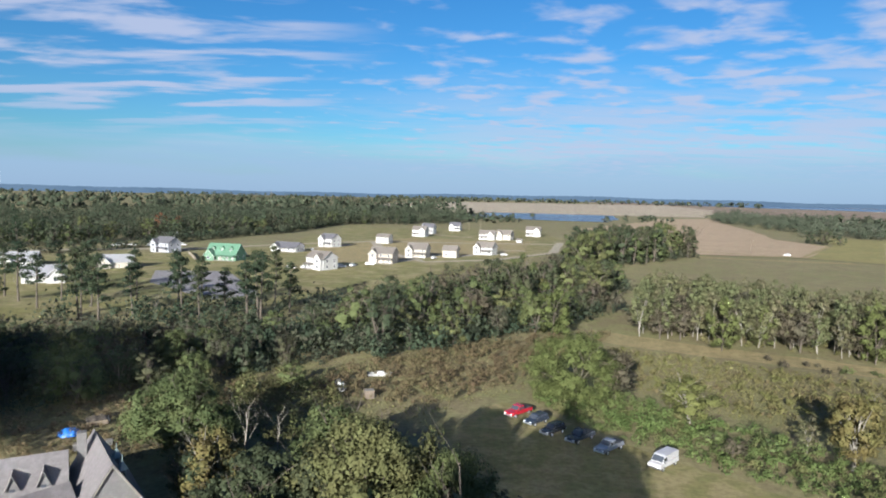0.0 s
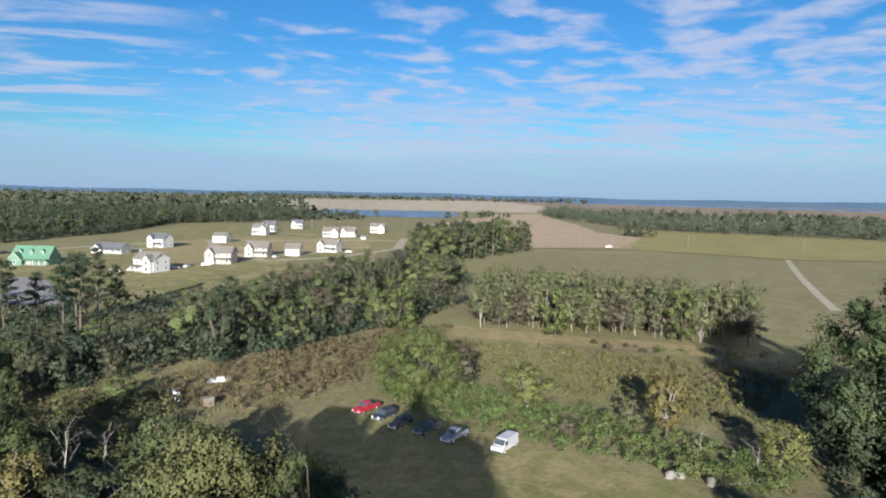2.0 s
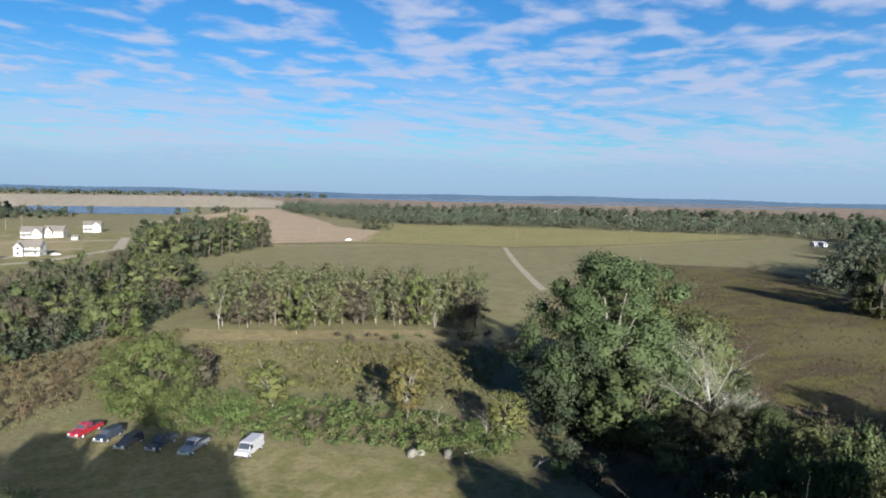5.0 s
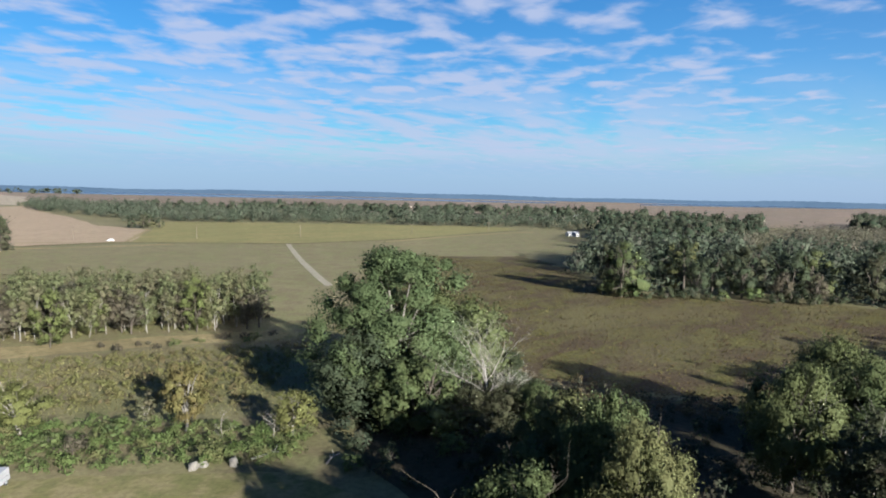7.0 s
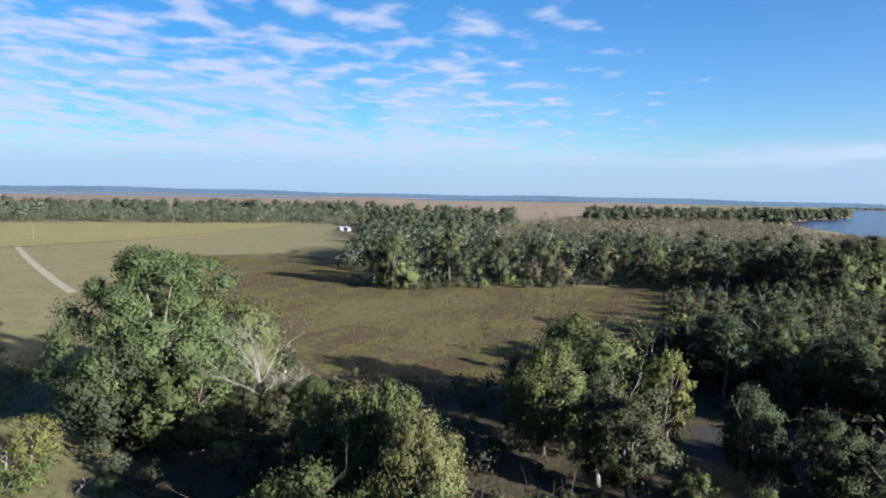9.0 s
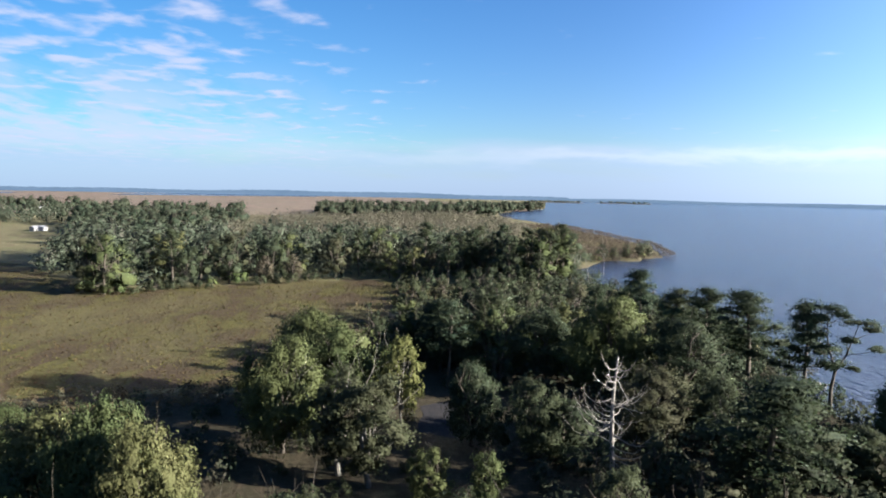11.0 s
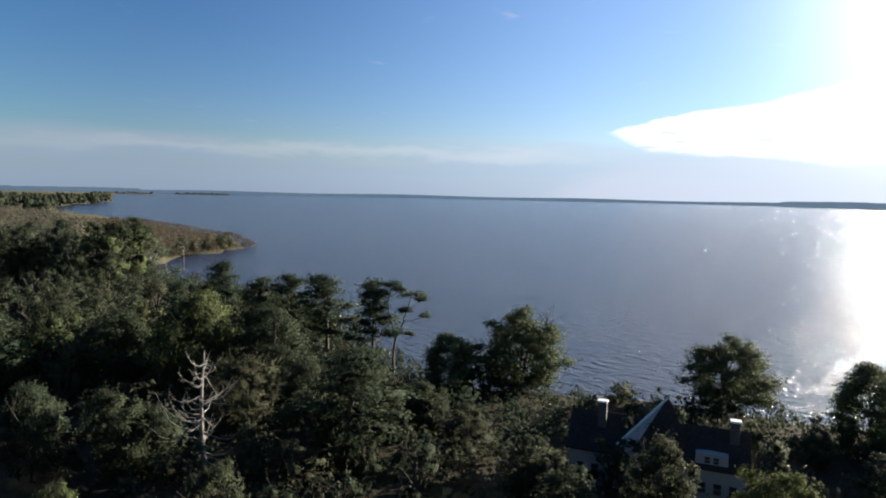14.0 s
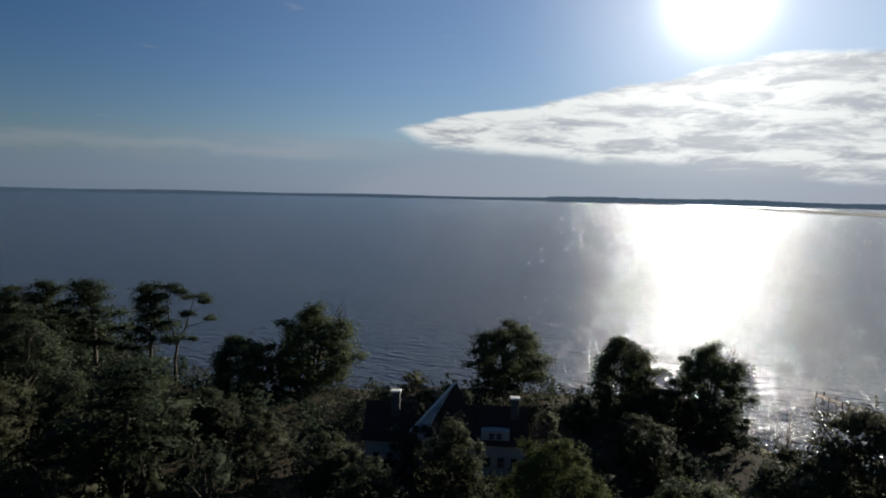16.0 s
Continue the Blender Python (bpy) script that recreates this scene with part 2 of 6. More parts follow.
M["stubble"] = land("tan_field", (0.227, 0.174, 0.119), (0.207, 0.158, 0.109), (0.242, 0.189, 0.131), 90, 8.0, 0.03, along=(1, 3, 1), turn=25)
M["sand"] = land("sand_pit", (0.288, 0.253, 0.200), (0.262, 0.222, 0.171), (0.119, 0.101, 0.069), 60, 10.0, 0.1)
M["marsh"] = land("marsh", (0.168, 0.122, 0.098), (0.142, 0.112, 0.080), (0.118, 0.100, 0.080), 220, 30.0, 0.1, along=(1, 1, 1))
# spit darkened in its colour, as the lamp lights the side that should be unlit
M["mud"] = land("dark_spit_ground", (0.034, 0.032, 0.034), (0.042, 0.038, 0.038), (0.030, 0.030, 0.030), 60, 9.0, 0.05)
M["straw"] = land("straw_strip", (0.188, 0.153, 0.082), (0.162, 0.136, 0.072), (0.130, 0.109, 0.055), 14, 1.2, 0.2)
M["gravel"] = land("pale_gravel", (0.244, 0.218, 0.178), (0.218, 0.197, 0.157), (0.175, 0.157, 0.122), 6, 0.5, 0.05)
M["tarmac"] = land("grey_paving", (0.146, 0.140, 0.154), (0.127, 0.121, 0.134), (0.172, 0.161, 0.171), 12, 0.8, 0.02)
# grey paving darkened, with the tree shade put into its colour
M["drive"] = land("shade_toned_drive", (0.030, 0.030, 0.033), (0.024, 0.024, 0.028), (0.039, 0.036, 0.036), 6, 0.6, 0.02)
# soil tone that also holds part of the shade under the trees
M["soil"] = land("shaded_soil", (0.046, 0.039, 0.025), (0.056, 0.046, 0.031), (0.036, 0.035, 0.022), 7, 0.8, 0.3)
M["broad"] = leafy("broad_leaves", [(0.050, 0.068, 0.028), (0.066, 0.079, 0.032), (0.081, 0.079, 0.034), (0.086, 0.100, 0.041)])
M["oak"] = leafy("oak_leaves", [(0.052, 0.075, 0.033), (0.059, 0.077, 0.035), (0.063, 0.076, 0.036), (0.076, 0.095, 0.043)])
M["slim"] = leafy("thin_leaves", [(0.090, 0.100, 0.049), (0.103, 0.101, 0.053), (0.107, 0.092, 0.060), (0.100, 0.121, 0.056)])
M["dark"] = leafy("dark_leaves", [(0.035, 0.049, 0.029), (0.046, 0.057, 0.030), (0.062, 0.059, 0.036), (0.059, 0.070, 0.037)], 0.42)
M["pine"] = leafy("pine_needles", [(0.022, 0.037, 0.023), (0.030, 0.044, 0.024), (0.039, 0.046, 0.024), (0.044, 0.053, 0.027)], 0.38)
M["yellow"] = leafy("yellowing_leaves", [(0.080, 0.087, 0.030), (0.094, 0.090, 0.032), (0.100, 0.079, 0.034), (0.098, 0.107, 0.038)])
M["lime"] = leafy("lime_leaves", [(0.070, 0.087, 0.030), (0.075, 0.089, 0.031), (0.078, 0.087, 0.031), (0.084, 0.099, 0.035)], 0.36)
M["rust"] = leafy("rusty_twigs", [(0.066, 0.056, 0.039), (0.077, 0.066, 0.046), (0.061, 0.062, 0.042), (0.055, 0.056, 0.038)])
M["bramble"] = leafy("bramble_leaves", [(0.069, 0.099, 0.039), (0.087, 0.109, 0.042), (0.112, 0.112, 0.049), (0.103, 0.127, 0.048)])
M["autumn"] = leafy("red_leaves", [(0.113, 0.043, 0.023), (0.113, 0.043, 0.023), (0.103, 0.047, 0.026), (0.092, 0.042, 0.023)])
M["woods"] = woodland("far_woods", [(0.027, 0.042, 0.027), (0.042, 0.050, 0.033), (0.055, 0.050, 0.038), (0.053, 0.063, 0.038)])
M["grey_woods"] = woodland("grey_bare_woods", [(0.096, 0.089, 0.069), (0.084, 0.083, 0.058), (0.067, 0.072, 0.045), (0.112, 0.101, 0.079)], 26)
M["lake_woods"] = woodland("lakeside_woods", [(0.047, 0.063, 0.043), (0.060, 0.071, 0.050), (0.073, 0.071, 0.060), (0.069, 0.084, 0.054)])
M["bark"] = plain("brown_bark", (0.059, 0.049, 0.038), 0.9, 0.25, 0.45, bump=0.03)
M["pale_bark"] = plain("pale_bark", (0.132, 0.123, 0.108), 0.85, 0.4, 0.35, bump=0.02)
M["grey_wood"] = plain("grey_dead_wood", (0.158, 0.143, 0.124), 0.85, 0.4, 0.35, bump=0.02)
M["dead_wood"] = plain("bleached_wood", (0.200, 0.187, 0.170), 0.85, 0.4, 0.35, bump=0.02)


def lake_water():
    m, g = material("lake_water")
    p = place_of(g)
    waves = g.noise(g.mapped(p, (0.55, 1.5, 1.0), (0, 0, radians(12))), 0.38, 3.0, 0.55, 0.15)
    chop = g.noise(g.mapped(p, (0.7, 1.3, 1.0), (0, 0, radians(-20))), 1.4, 1.5, 0.5)
    h = g.math("ADD", g.math("MULTIPLY", waves, 1.3), g.math("MULTIPLY", chop, 0.45))
    mud = g.noise(p, 0.012, 3.0, 0.5)
    col = g.mix(g.ramp(mud, 0.4, 0.65), rgb(0.018, 0.023, 0.042), rgb(0.030, 0.030, 0.046))
    finish(g, col, 0.17, h, 0.95, spec=0.4)
    return m


M["water"] = lake_water()


# aerial haze is put into an emission colour, so the far land glows unlit
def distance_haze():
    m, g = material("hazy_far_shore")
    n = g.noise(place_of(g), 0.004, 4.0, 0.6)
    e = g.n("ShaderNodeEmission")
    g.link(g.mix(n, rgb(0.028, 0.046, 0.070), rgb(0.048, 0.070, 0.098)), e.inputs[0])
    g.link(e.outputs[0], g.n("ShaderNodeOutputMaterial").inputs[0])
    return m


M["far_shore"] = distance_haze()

# ---- mesh helpers ----
from mathutils import geometry

def mesh_of(name, verts, faces, mat, smooth=False, normals=None):
    """A mesh from arrays: verts (n, 3), faces (k, 3 or 4) or a list of such arrays; normals: soft foliage normals, one a vertex."""
    me = bpy.data.meshes.new(name)
    sets = faces if isinstance(faces, list) else [faces]
    sets = [np.asarray(f, dtype=np.int32) for f in sets if len(f)]
    verts = np.asarray(verts, dtype=np.float32)
    me.vertices.add(len(verts))
    me.vertices.foreach_set("co", verts.ravel())
    total = sum(f.size for f in sets)
    me.loops.add(total)
    me.loops.foreach_set("vertex_index", np.concatenate([f.ravel() for f in sets]))
    starts, at = [], 0
    for f in sets:
        starts.append(at + np.arange(len(f)) * f.shape[1])
        at += f.size
    starts = np.concatenate(starts).astype(np.int32)
    me.polygons.add(len(starts))
    me.polygons.foreach_set("loop_start", starts)
    if smooth:
        me.polygons.foreach_set("use_smooth", np.ones(len(starts), dtype=bool))
    me.update(calc_edges=True)
    if normals is not None:
        me.normals_split_custom_set_from_vertices(np.asarray(normals, dtype=np.float32))
    me.materials.append(mat)
    return me


def part(name, bm, mat, parent=None, label=""):
    """Links a bmesh, or a finished mesh, as one object under a thing or a part."""
    if isinstance(bm, bpy.types.Mesh):
        me = bm
    else:
        bm.normal_update()
        me = bpy.data.meshes.new(name)
        bm.to_mesh(me)
        bm.free()
        me.materials.append(mat)
    ob = new(name, me)
    if parent is not None:
        ob.parent = parent
    if label:
        tagged(ob, label)
    return ob


def box(bm, size, at=(0, 0, 0), rot=(0, 0, 0), bevel=0.0):
    m = Matrix.LocRotScale(at, Euler([radians(a) for a in rot]), None) @ Matrix.Diagonal((*size, 1))
    made = bmesh.ops.create_cube(bm, size=1.0, matrix=m)
    if bevel:
        edges = list({e for v in made["verts"] for e in v.link_edges})
        bmesh.ops.bevel(bm, geom=edges, offset=bevel, segments=2, affect="EDGES", profile=0.5)
    return made


def solid(bm, outline, depth, along="y", at=0.0):
    """A prism: an outline in (a, z), pushed through depth along y or x, centred on at."""
    def spot(a, z, k):
        return (a, at + k, z) if along == "y" else (at + k, a, z)
    one = [bm.verts.new(spot(a, z, -depth / 2)) for a, z in outline]
    two = [bm.verts.new(spot(a, z, depth / 2)) for a, z in outline]
    fs = [bm.faces.new(one), bm.faces.new(list(reversed(two)))]
    n = len(outline)
    for i in range(n):
        fs.append(bm.faces.new((one[i], two[i], two[(i + 1) % n], one[(i + 1) % n])))
    bmesh.ops.recalc_face_normals(bm, faces=fs)
    return fs


def tube(rows, sides=6):
    """Verts and quads of a tapered tube along rows of (point, radius)."""
    vs, fs = [], []
    for i, (p, r) in enumerate(rows):
        p = np.asarray(p, float)
        a = np.asarray(rows[max(i - 1, 0)][0], float)
        b = np.asarray(rows[min(i + 1, len(rows) - 1)][0], float)
        d = (b - a) / (np.linalg.norm(b - a) + 1e-9)
        s = np.cross(d, (0.31, 0.87, 0.38))
        s /= np.linalg.norm(s) + 1e-9
        t = np.cross(d, s)
        ang = np.arange(sides) * 2 * np.pi / sides
        vs.append(p + r * (np.cos(ang)[:, None] * s + np.sin(ang)[:, None] * t))
    for i in range(len(rows) - 1):
        for k in range(sides):
            k2 = (k + 1) % sides
            fs.append((i * sides + k, i * sides + k2, (i + 1) * sides + k2, (i + 1) * sides + k))
    return np.concatenate(vs), np.array(fs)


def merge(pieces):
    """Joins (verts, faces) pieces with equal face sizes."""
    vs, fs, at = [], [], 0
    for v, f in pieces:
        vs.append(v), fs.append(np.asarray(f) + at)
        at += len(v)
    return np.concatenate(vs), np.concatenate(fs)


def ico():
    g = (1 + 5 ** 0.5) / 2
    v = np.array([(-1, g, 0), (1, g, 0), (-1, -g, 0), (1, -g, 0), (0, -1, g), (0, 1, g), (0, -1, -g), (0, 1, -g),
                  (g, 0, -1), (g, 0, 1), (-g, 0, -1), (-g, 0, 1)], float)
    v /= np.linalg.norm(v[0])
    f = np.array([(0, 11, 5), (0, 5, 1), (0, 1, 7), (0, 7, 10), (0, 10, 11), (1, 5, 9), (5, 11, 4), (11, 10, 2), (10, 7, 6),
                  (7, 1, 8), (3, 9, 4), (3, 4, 2), (3, 2, 6), (3, 6, 8), (3, 8, 9), (4, 9, 5), (2, 4, 11), (6, 2, 10),
                  (8, 6, 7), (9, 8, 1)])
    return v, f


ICO_V, ICO_F = ico()


def unit(rng, n):
    d = rng.normal(size=(n, 3))
    return d / np.linalg.norm(d, axis=1)[:, None]


def sprays(rng, centres, radii, per, size, squash=0.8, spread=0.9, core=0.5):
    """A crown: lumpy leaf masses, and over each of them small leaf sprays that face outwards."""
    n = len(centres)
    c = np.repeat(centres, per, axis=0)
    r = np.repeat(radii, per)[:, None]
    d = unit(rng, n * per)
    shape = rng.uniform(0.65, 1.45, (n, 3)) * np.array((1, 1, squash))
    far_out = 0.3 + 0.95 * rng.random((n * per, 1)) ** 0.75 + 0.5 * (rng.random((n * per, 1)) > 0.86) * rng.random((n * per, 1))
    pos = c + d * r * far_out * np.repeat(shape, per, axis=0)
    nrm = d + rng.normal(size=d.shape) * spread * 0.6 + np.array((0, 0, 0.3))
    nrm /= np.linalg.norm(nrm, axis=1)[:, None]
    t = np.cross(nrm, unit(rng, n * per))
    t /= np.linalg.norm(t, axis=1)[:, None] + 1e-9
    b = np.cross(nrm, t)
    s = size * rng.uniform(0.5, 1.5, (n * per, 1))
    mid = centres.mean(axis=0) - np.array((0, 0, 0.15 * np.ptp(centres[:, 2])))
    out = pos - mid
    out /= np.linalg.norm(out, axis=1)[:, None] + 1e-9
    soft = d * 0.3 + out * 0.65 + nrm * 0.65
    soft = np.repeat(soft / np.linalg.norm(soft, axis=1)[:, None], 3, axis=0)
    q = np.stack([pos - t * s, pos + t * s * 0.8 - b * s * 0.6, pos + t * s * 0.5 + b * s * 0.9 + nrm * s * 0.25], axis=1).reshape(-1, 3)
    if not core:
        return q, np.arange(len(q)).reshape(-1, 3), np.zeros((0, 3)), np.zeros((0, 3), int), soft
    bv, bf = ICO_V, ICO_F
    cores = []
    for k in range(n):
        w1, w2 = rng.normal(size=3) * 2.2, rng.normal(size=3) * 4.5
        bump = 1 + 0.17 * np.sin(bv @ w1 + rng.uniform(0, 6)) + 0.11 * np.sin(bv @ w2 + rng.uniform(0, 6)) + rng.uniform(-0.07, 0.07, len(bv))
        cores.append((bv * bump[:, None] * radii[k] * core * 0.8 * shape[k] + centres[k], bf))
    cv, cf = merge(cores)
    cn, cm = cv - np.repeat(centres, len(bv), axis=0), cv - mid
    cn = 0.25 * cn / (np.linalg.norm(cn, axis=1)[:, None] + 1e-9) + 0.85 * cm / (np.linalg.norm(cm, axis=1)[:, None] + 1e-9)
    cn /= np.linalg.norm(cn, axis=1)[:, None] + 1e-9
    return q, np.arange(len(q)).reshape(-1, 3), cv, cf + len(q), np.concatenate([soft, cn])


def limb_tree(rng, height, r0, levels=3, spread=0.75, start=0.35, kids=5, bend=0.12, sides=5):
    """A trunk with forking limbs; returns tube pieces."""
    pieces = []

    def grow(p, d, length, r, level):
        rows, q = [(p, r)], np.array(p, float)
        n = 4
        for i in range(n):
            d = d + rng.normal(size=3) * bend
            d[2] += 0.05
            d /= np.linalg.norm(d)
            q = q + d * length / n
            rows.append((q.copy(), r * (1 - 0.62 * (i + 1) / n)))
        pieces.append(tube(rows, sides if level < 2 else 3))
        if level >= levels:
            return
        k = kids if level == 0 else max(2, kids - 2)
        for i in range(k):
            f = start + (1 - start) * (i + rng.uniform(0.2, 0.8)) / k if level == 0 else rng.uniform(0.35, 1.0)
            j = min(int(f * n), n - 1)
            base_p = rows[j][0] + (rows[j + 1][0] - rows[j][0]) * (f * n - j)
            a = rng.uniform(0, 2 * np.pi)
            side = np.array((math.cos(a), math.sin(a), 0.15))
            nd = d * (1 - spread) + side * spread + np.array((0, 0, 0.25))
            nd /= np.linalg.norm(nd)
            grow(base_p, nd, length * rng.uniform(0.42, 0.68), r * 0.5 * (1 - 0.5 * f), level + 1)

    grow(np.zeros(3), np.array((0.03, 0.02, 1.0)), height, r0, 0)
    return pieces

# ---- ground, lake and fields ----
LAKE_Z = -0.7
SHORE = [(4900, -1500), (3000, -900), (1361, -390), (1025, -222), (857, -200), (654, -203), (509, -194), (397, -185),
         (322, -161), (300, -129), (289, -110), (245, -76), (205, -86), (150, -92), (112, -78), (77, -66), (67, -72), (52, -85),
         (35, -92), (18, -100), (9, -97), (4, -87), (-5, -83), (-16, -88), (-30, -96), (-90, -110), (-200, -180), (-600, -500), (-4900, -1500),
         (-4900, -4990), (4900, -4990)]


SHORE = [(max(-4900, min(4900, x * K)), max(-4990, y * K)) for x, y in SHORE]


def inside_distance(poly, x, y):
    """Signed distance to a polygon's edge, positive inside."""
    best = np.full(x.shape, 1e9)
    inside = np.zeros(x.shape, bool)
    n = len(poly)
    for i in range(n):
        (ax, ay), (bx, by) = poly[i], poly[(i + 1) % n]
        dx, dy = bx - ax, by - ay
        t = np.clip(((x - ax) * dx + (y - ay) * dy) / (dx * dx + dy * dy), 0, 1)
        best = np.minimum(best, np.hypot(x - ax - t * dx, y - ay - t * dy))
        crosses = ((ay > y) != (by > y)) & (x < dx * (y - ay) / (dy if dy else 1e-9) + ax)
        inside ^= crosses
    return np.where(inside, best, -best)


def ground_sheet():
    turns, rings = 360, 96
    r = np.concatenate([[0.5], np.geomspace(6, 4985, rings)])
    a = np.arange(turns) * 2 * np.pi / turns
    x, y = (r[:, None] * np.sin(a)).ravel(), (r[:, None] * np.cos(a)).ravel()
    wob = 3.0 * np.sin(x * 0.11 + 1.3 * np.sin(y * 0.07)) + 2.0 * np.sin(y * 0.19 + x * 0.05)
    d = inside_distance(SHORE, x, y) + wob * np.clip((np.hypot(x, y) - 60) / 200, 0.15, 1)
    z = np.where(d > -3, -np.clip((d + 3) * 0.22, 0, 3.0), 0.0)
    k = np.arange(rings)[:, None] * turns
    i = np.arange(turns)[None, :]
    j = (np.arange(turns) + 1)[None, :] % turns
    quads = np.stack([k + i, k + turns + i, k + turns + j, k + j], axis=2).reshape(-1, 4)
    hub = len(x)
    x, y, z = np.append(x, 0.0), np.append(y, 0.0), np.append(z, 0.0)
    fan = np.stack([np.full(turns, hub), np.arange(turns), (np.arange(turns) + 1) % turns], 1)
    me = mesh_of("ground", np.stack([x, y, z], 1), [quads[:, ::-1], fan[:, ::-1]], M["ground"], True)
    return tagged(new("ground", me), "rough brown and olive grassland reaching the horizon", "ground", kind="structure")


ground_sheet()


def disc(name, radius, z, mat, label, category):
    a = np.arange(96) * 2 * np.pi / 96
    me = bpy.data.meshes.new(name)
    me.from_pydata([(radius * math.sin(t), radius * math.cos(t), z) for t in -a], [], [list(range(96))])
    me.materials.append(mat)
    return tagged(new(name, me), label, category, kind="structure")


disc("water", 4988, LAKE_Z, M["water"], "wide grey-blue lake ruffled by small waves", "lake")


def field(name, corners, mat, z, label, category="field", step=12.0, wander=1.5, seed=1):
    """A sheet on the ground with an uneven edge."""
    rng = np.random.default_rng(seed)
    pts = []
    n = len(corners)
    for i in range(n):
        a, b = np.array(corners[i], float) * K, np.array(corners[(i + 1) % n], float) * K
        k = max(1, int(np.linalg.norm(b - a) / step))
        for j in range(k):
            off = rng.uniform(-wander, wander, 2) if j else 0
            p = a + (b - a) * j / k + off
            pts.append(p * min(1.0, 4950 / np.hypot(*p)))
    tris = geometry.tessellate_polygon([[Vector((p[0], p[1], 0)) for p in pts]])
    return sheet_of(name, [(p[0], p[1], z) for p in pts], tris, mat, label, category)


def sheet_of(name, verts, faces, mat, label, category):
    bm = bmesh.new()
    vs = [bm.verts.new(v) for v in verts]
    for f in faces:
        fc = bm.faces.new([vs[i] for i in f])
        fc.normal_update()
        if fc.normal.z < 0:
            fc.normal_flip()
    return tagged(part(name, bm, mat), label, category, kind="structure")


def strip(name, line, width, mat, z, label, category, step=8.0, wander=0.25, seed=1):
    """A path or ditch: a band of even width along a line."""
    rng = np.random.default_rng(seed)
    pts = []
    for i in range(len(line) - 1):
        a, b = np.array(line[i], float) * K, np.array(line[i + 1], float) * K
        k = max(1, int(np.linalg.norm(b - a) / step))
        pts += [a + (b - a) * j / k for j in range(k)]
    pts.append(np.array(line[-1], float) * K)
    verts = []
    for i, p in enumerate(pts):
        t = pts[min(i + 1, len(pts) - 1)] - pts[max(i - 1, 0)]
        t = np.array((-t[1], t[0])) / np.linalg.norm(t)
        wd = width / 2 + rng.uniform(-wander, wander)
        verts += [(*(p + t * wd), z), (*(p - t * wd), z)]
    return sheet_of(name, verts, [(2 * i, 2 * i + 1, 2 * i + 3, 2 * i + 2) for i in range(len(pts) - 1)], mat, label, category)


field("mown_grass", [(-16, 52), (-6, 76), (3, 84), (9, 93), (14, 90), (22, 79), (30, 70), (37, 63), (46, 52), (47, 40), (30, 18), (-10, 20)],
      M["mown"], 0.02, "short dry mown grass where vehicles are parked", "lawn", 4, 0.8, 3)
field("village_green", [(-250, 240), (-150, 290), (-93, 345), (-80, 555), (70, 560), (85, 470), (62, 345), (-10, 215), (-60, 150), (-150, 140)],
      M["lawn"], 0.03, "open grass round a new housing estate", "lawn", 20, 3, 4)
field("bare_lots", [(-70, 330), (-40, 420), (-20, 440), (20, 420), (60, 430), (40, 340), (-10, 300), (-45, 270), (-62, 300)],
      M["straw"], 0.06, "bare sandy building lots between new houses", "lot", 12, 3, 5)
field("brown_heath", [(95, 62), (112, 100), (134, 124), (168, 148), (200, 176), (250, 184), (286, 152), (245, 110), (198, 62), (222, 20), (224, -30), (178, -30),
                      (160, -8), (120, -2), (100, 20)], M["heath"], 0.02, "brown and olive heath with low scrub", "heath", 5, 4.0, 6)
field("green_field", [(190, 345), (255, 283), (330, 268), (500, 275), (520, 300), (440, 420), (310, 545), (262, 440)], M["meadow"], 0.05,
      "wide green and yellow pasture before far woods", "field", 25, 2, 7)
field("tan_field", [(100, 372), (140, 352), (194, 348), (258, 436), (254, 502), (300, 640), (345, 815), (410, 1000), (300, 930), (270, 850), (122, 600)],
      M["stubble"], 0.08, "pale tan harvested field", "field", 25, 2, 8)
field("sand_pit", [(-160, 1080), (-20, 970), (80, 1100), (290, 1060), (420, 1050), (700, 1700), (900, 2700), (-80, 2350), (-190, 1400)],
      M["sand"], 0.2, "pale sand workings with scattered scrub", "sand", 60, 12, 9)
field("pond", [(44, 852), (20, 960), (78, 1085), (180, 1075), (275, 1045), (232, 870), (192, 775), (110, 800)], M["water"], 0.3,
      "blue pond beside the sand workings", "pond", 40, 8, 10)
field("straw_strip", [(30, 137), (42, 128), (66, 116), (88, 102), (93, 105), (92, 110), (70, 124), (48, 136), (34, 147)], M["straw"], 0.03,
      "strip of pale dry grass along a thicket", "grass", 5, 0.9, 11)
strip("field_path", [(146, 373), (190, 346), (257, 437)], 3.5, M["straw"], 0.11, "dry grass margin of a field", "margin", 15, 0.6, 12)
strip("ditch_line", [(120, 354), (190, 340), (253, 279), (330, 265), (505, 270)], 4.0, M["heath"], 0.12, "dark ditch between two fields", "ditch", 20, 0.6, 13)
strip("straw_margin", [(110, 352), (150, 330), (200, 318)], 9.0, M["straw"], 0.08, "pale dry grass margin below a field", "margin", 10, 1.5, 31)
strip("straw_margin", [(300, 258), (400, 262), (480, 250)], 8.0, M["straw"], 0.08, "pale dry grass margin below a field", "margin", 10, 1.5, 32)
for k, off in enumerate((-0.8, 0.8)):
    strip("gravel_track", [(148 + off, 149), (165 + off, 173), (187 + off, 203), (209 + off, 232), (230 + off, 259), (249 + off, 283)], 1.7, M["gravel"], 0.06 + 0.004 * k,
          "pale gravel wheel track across the heath", "track", 6, 0.2, 14 + k)
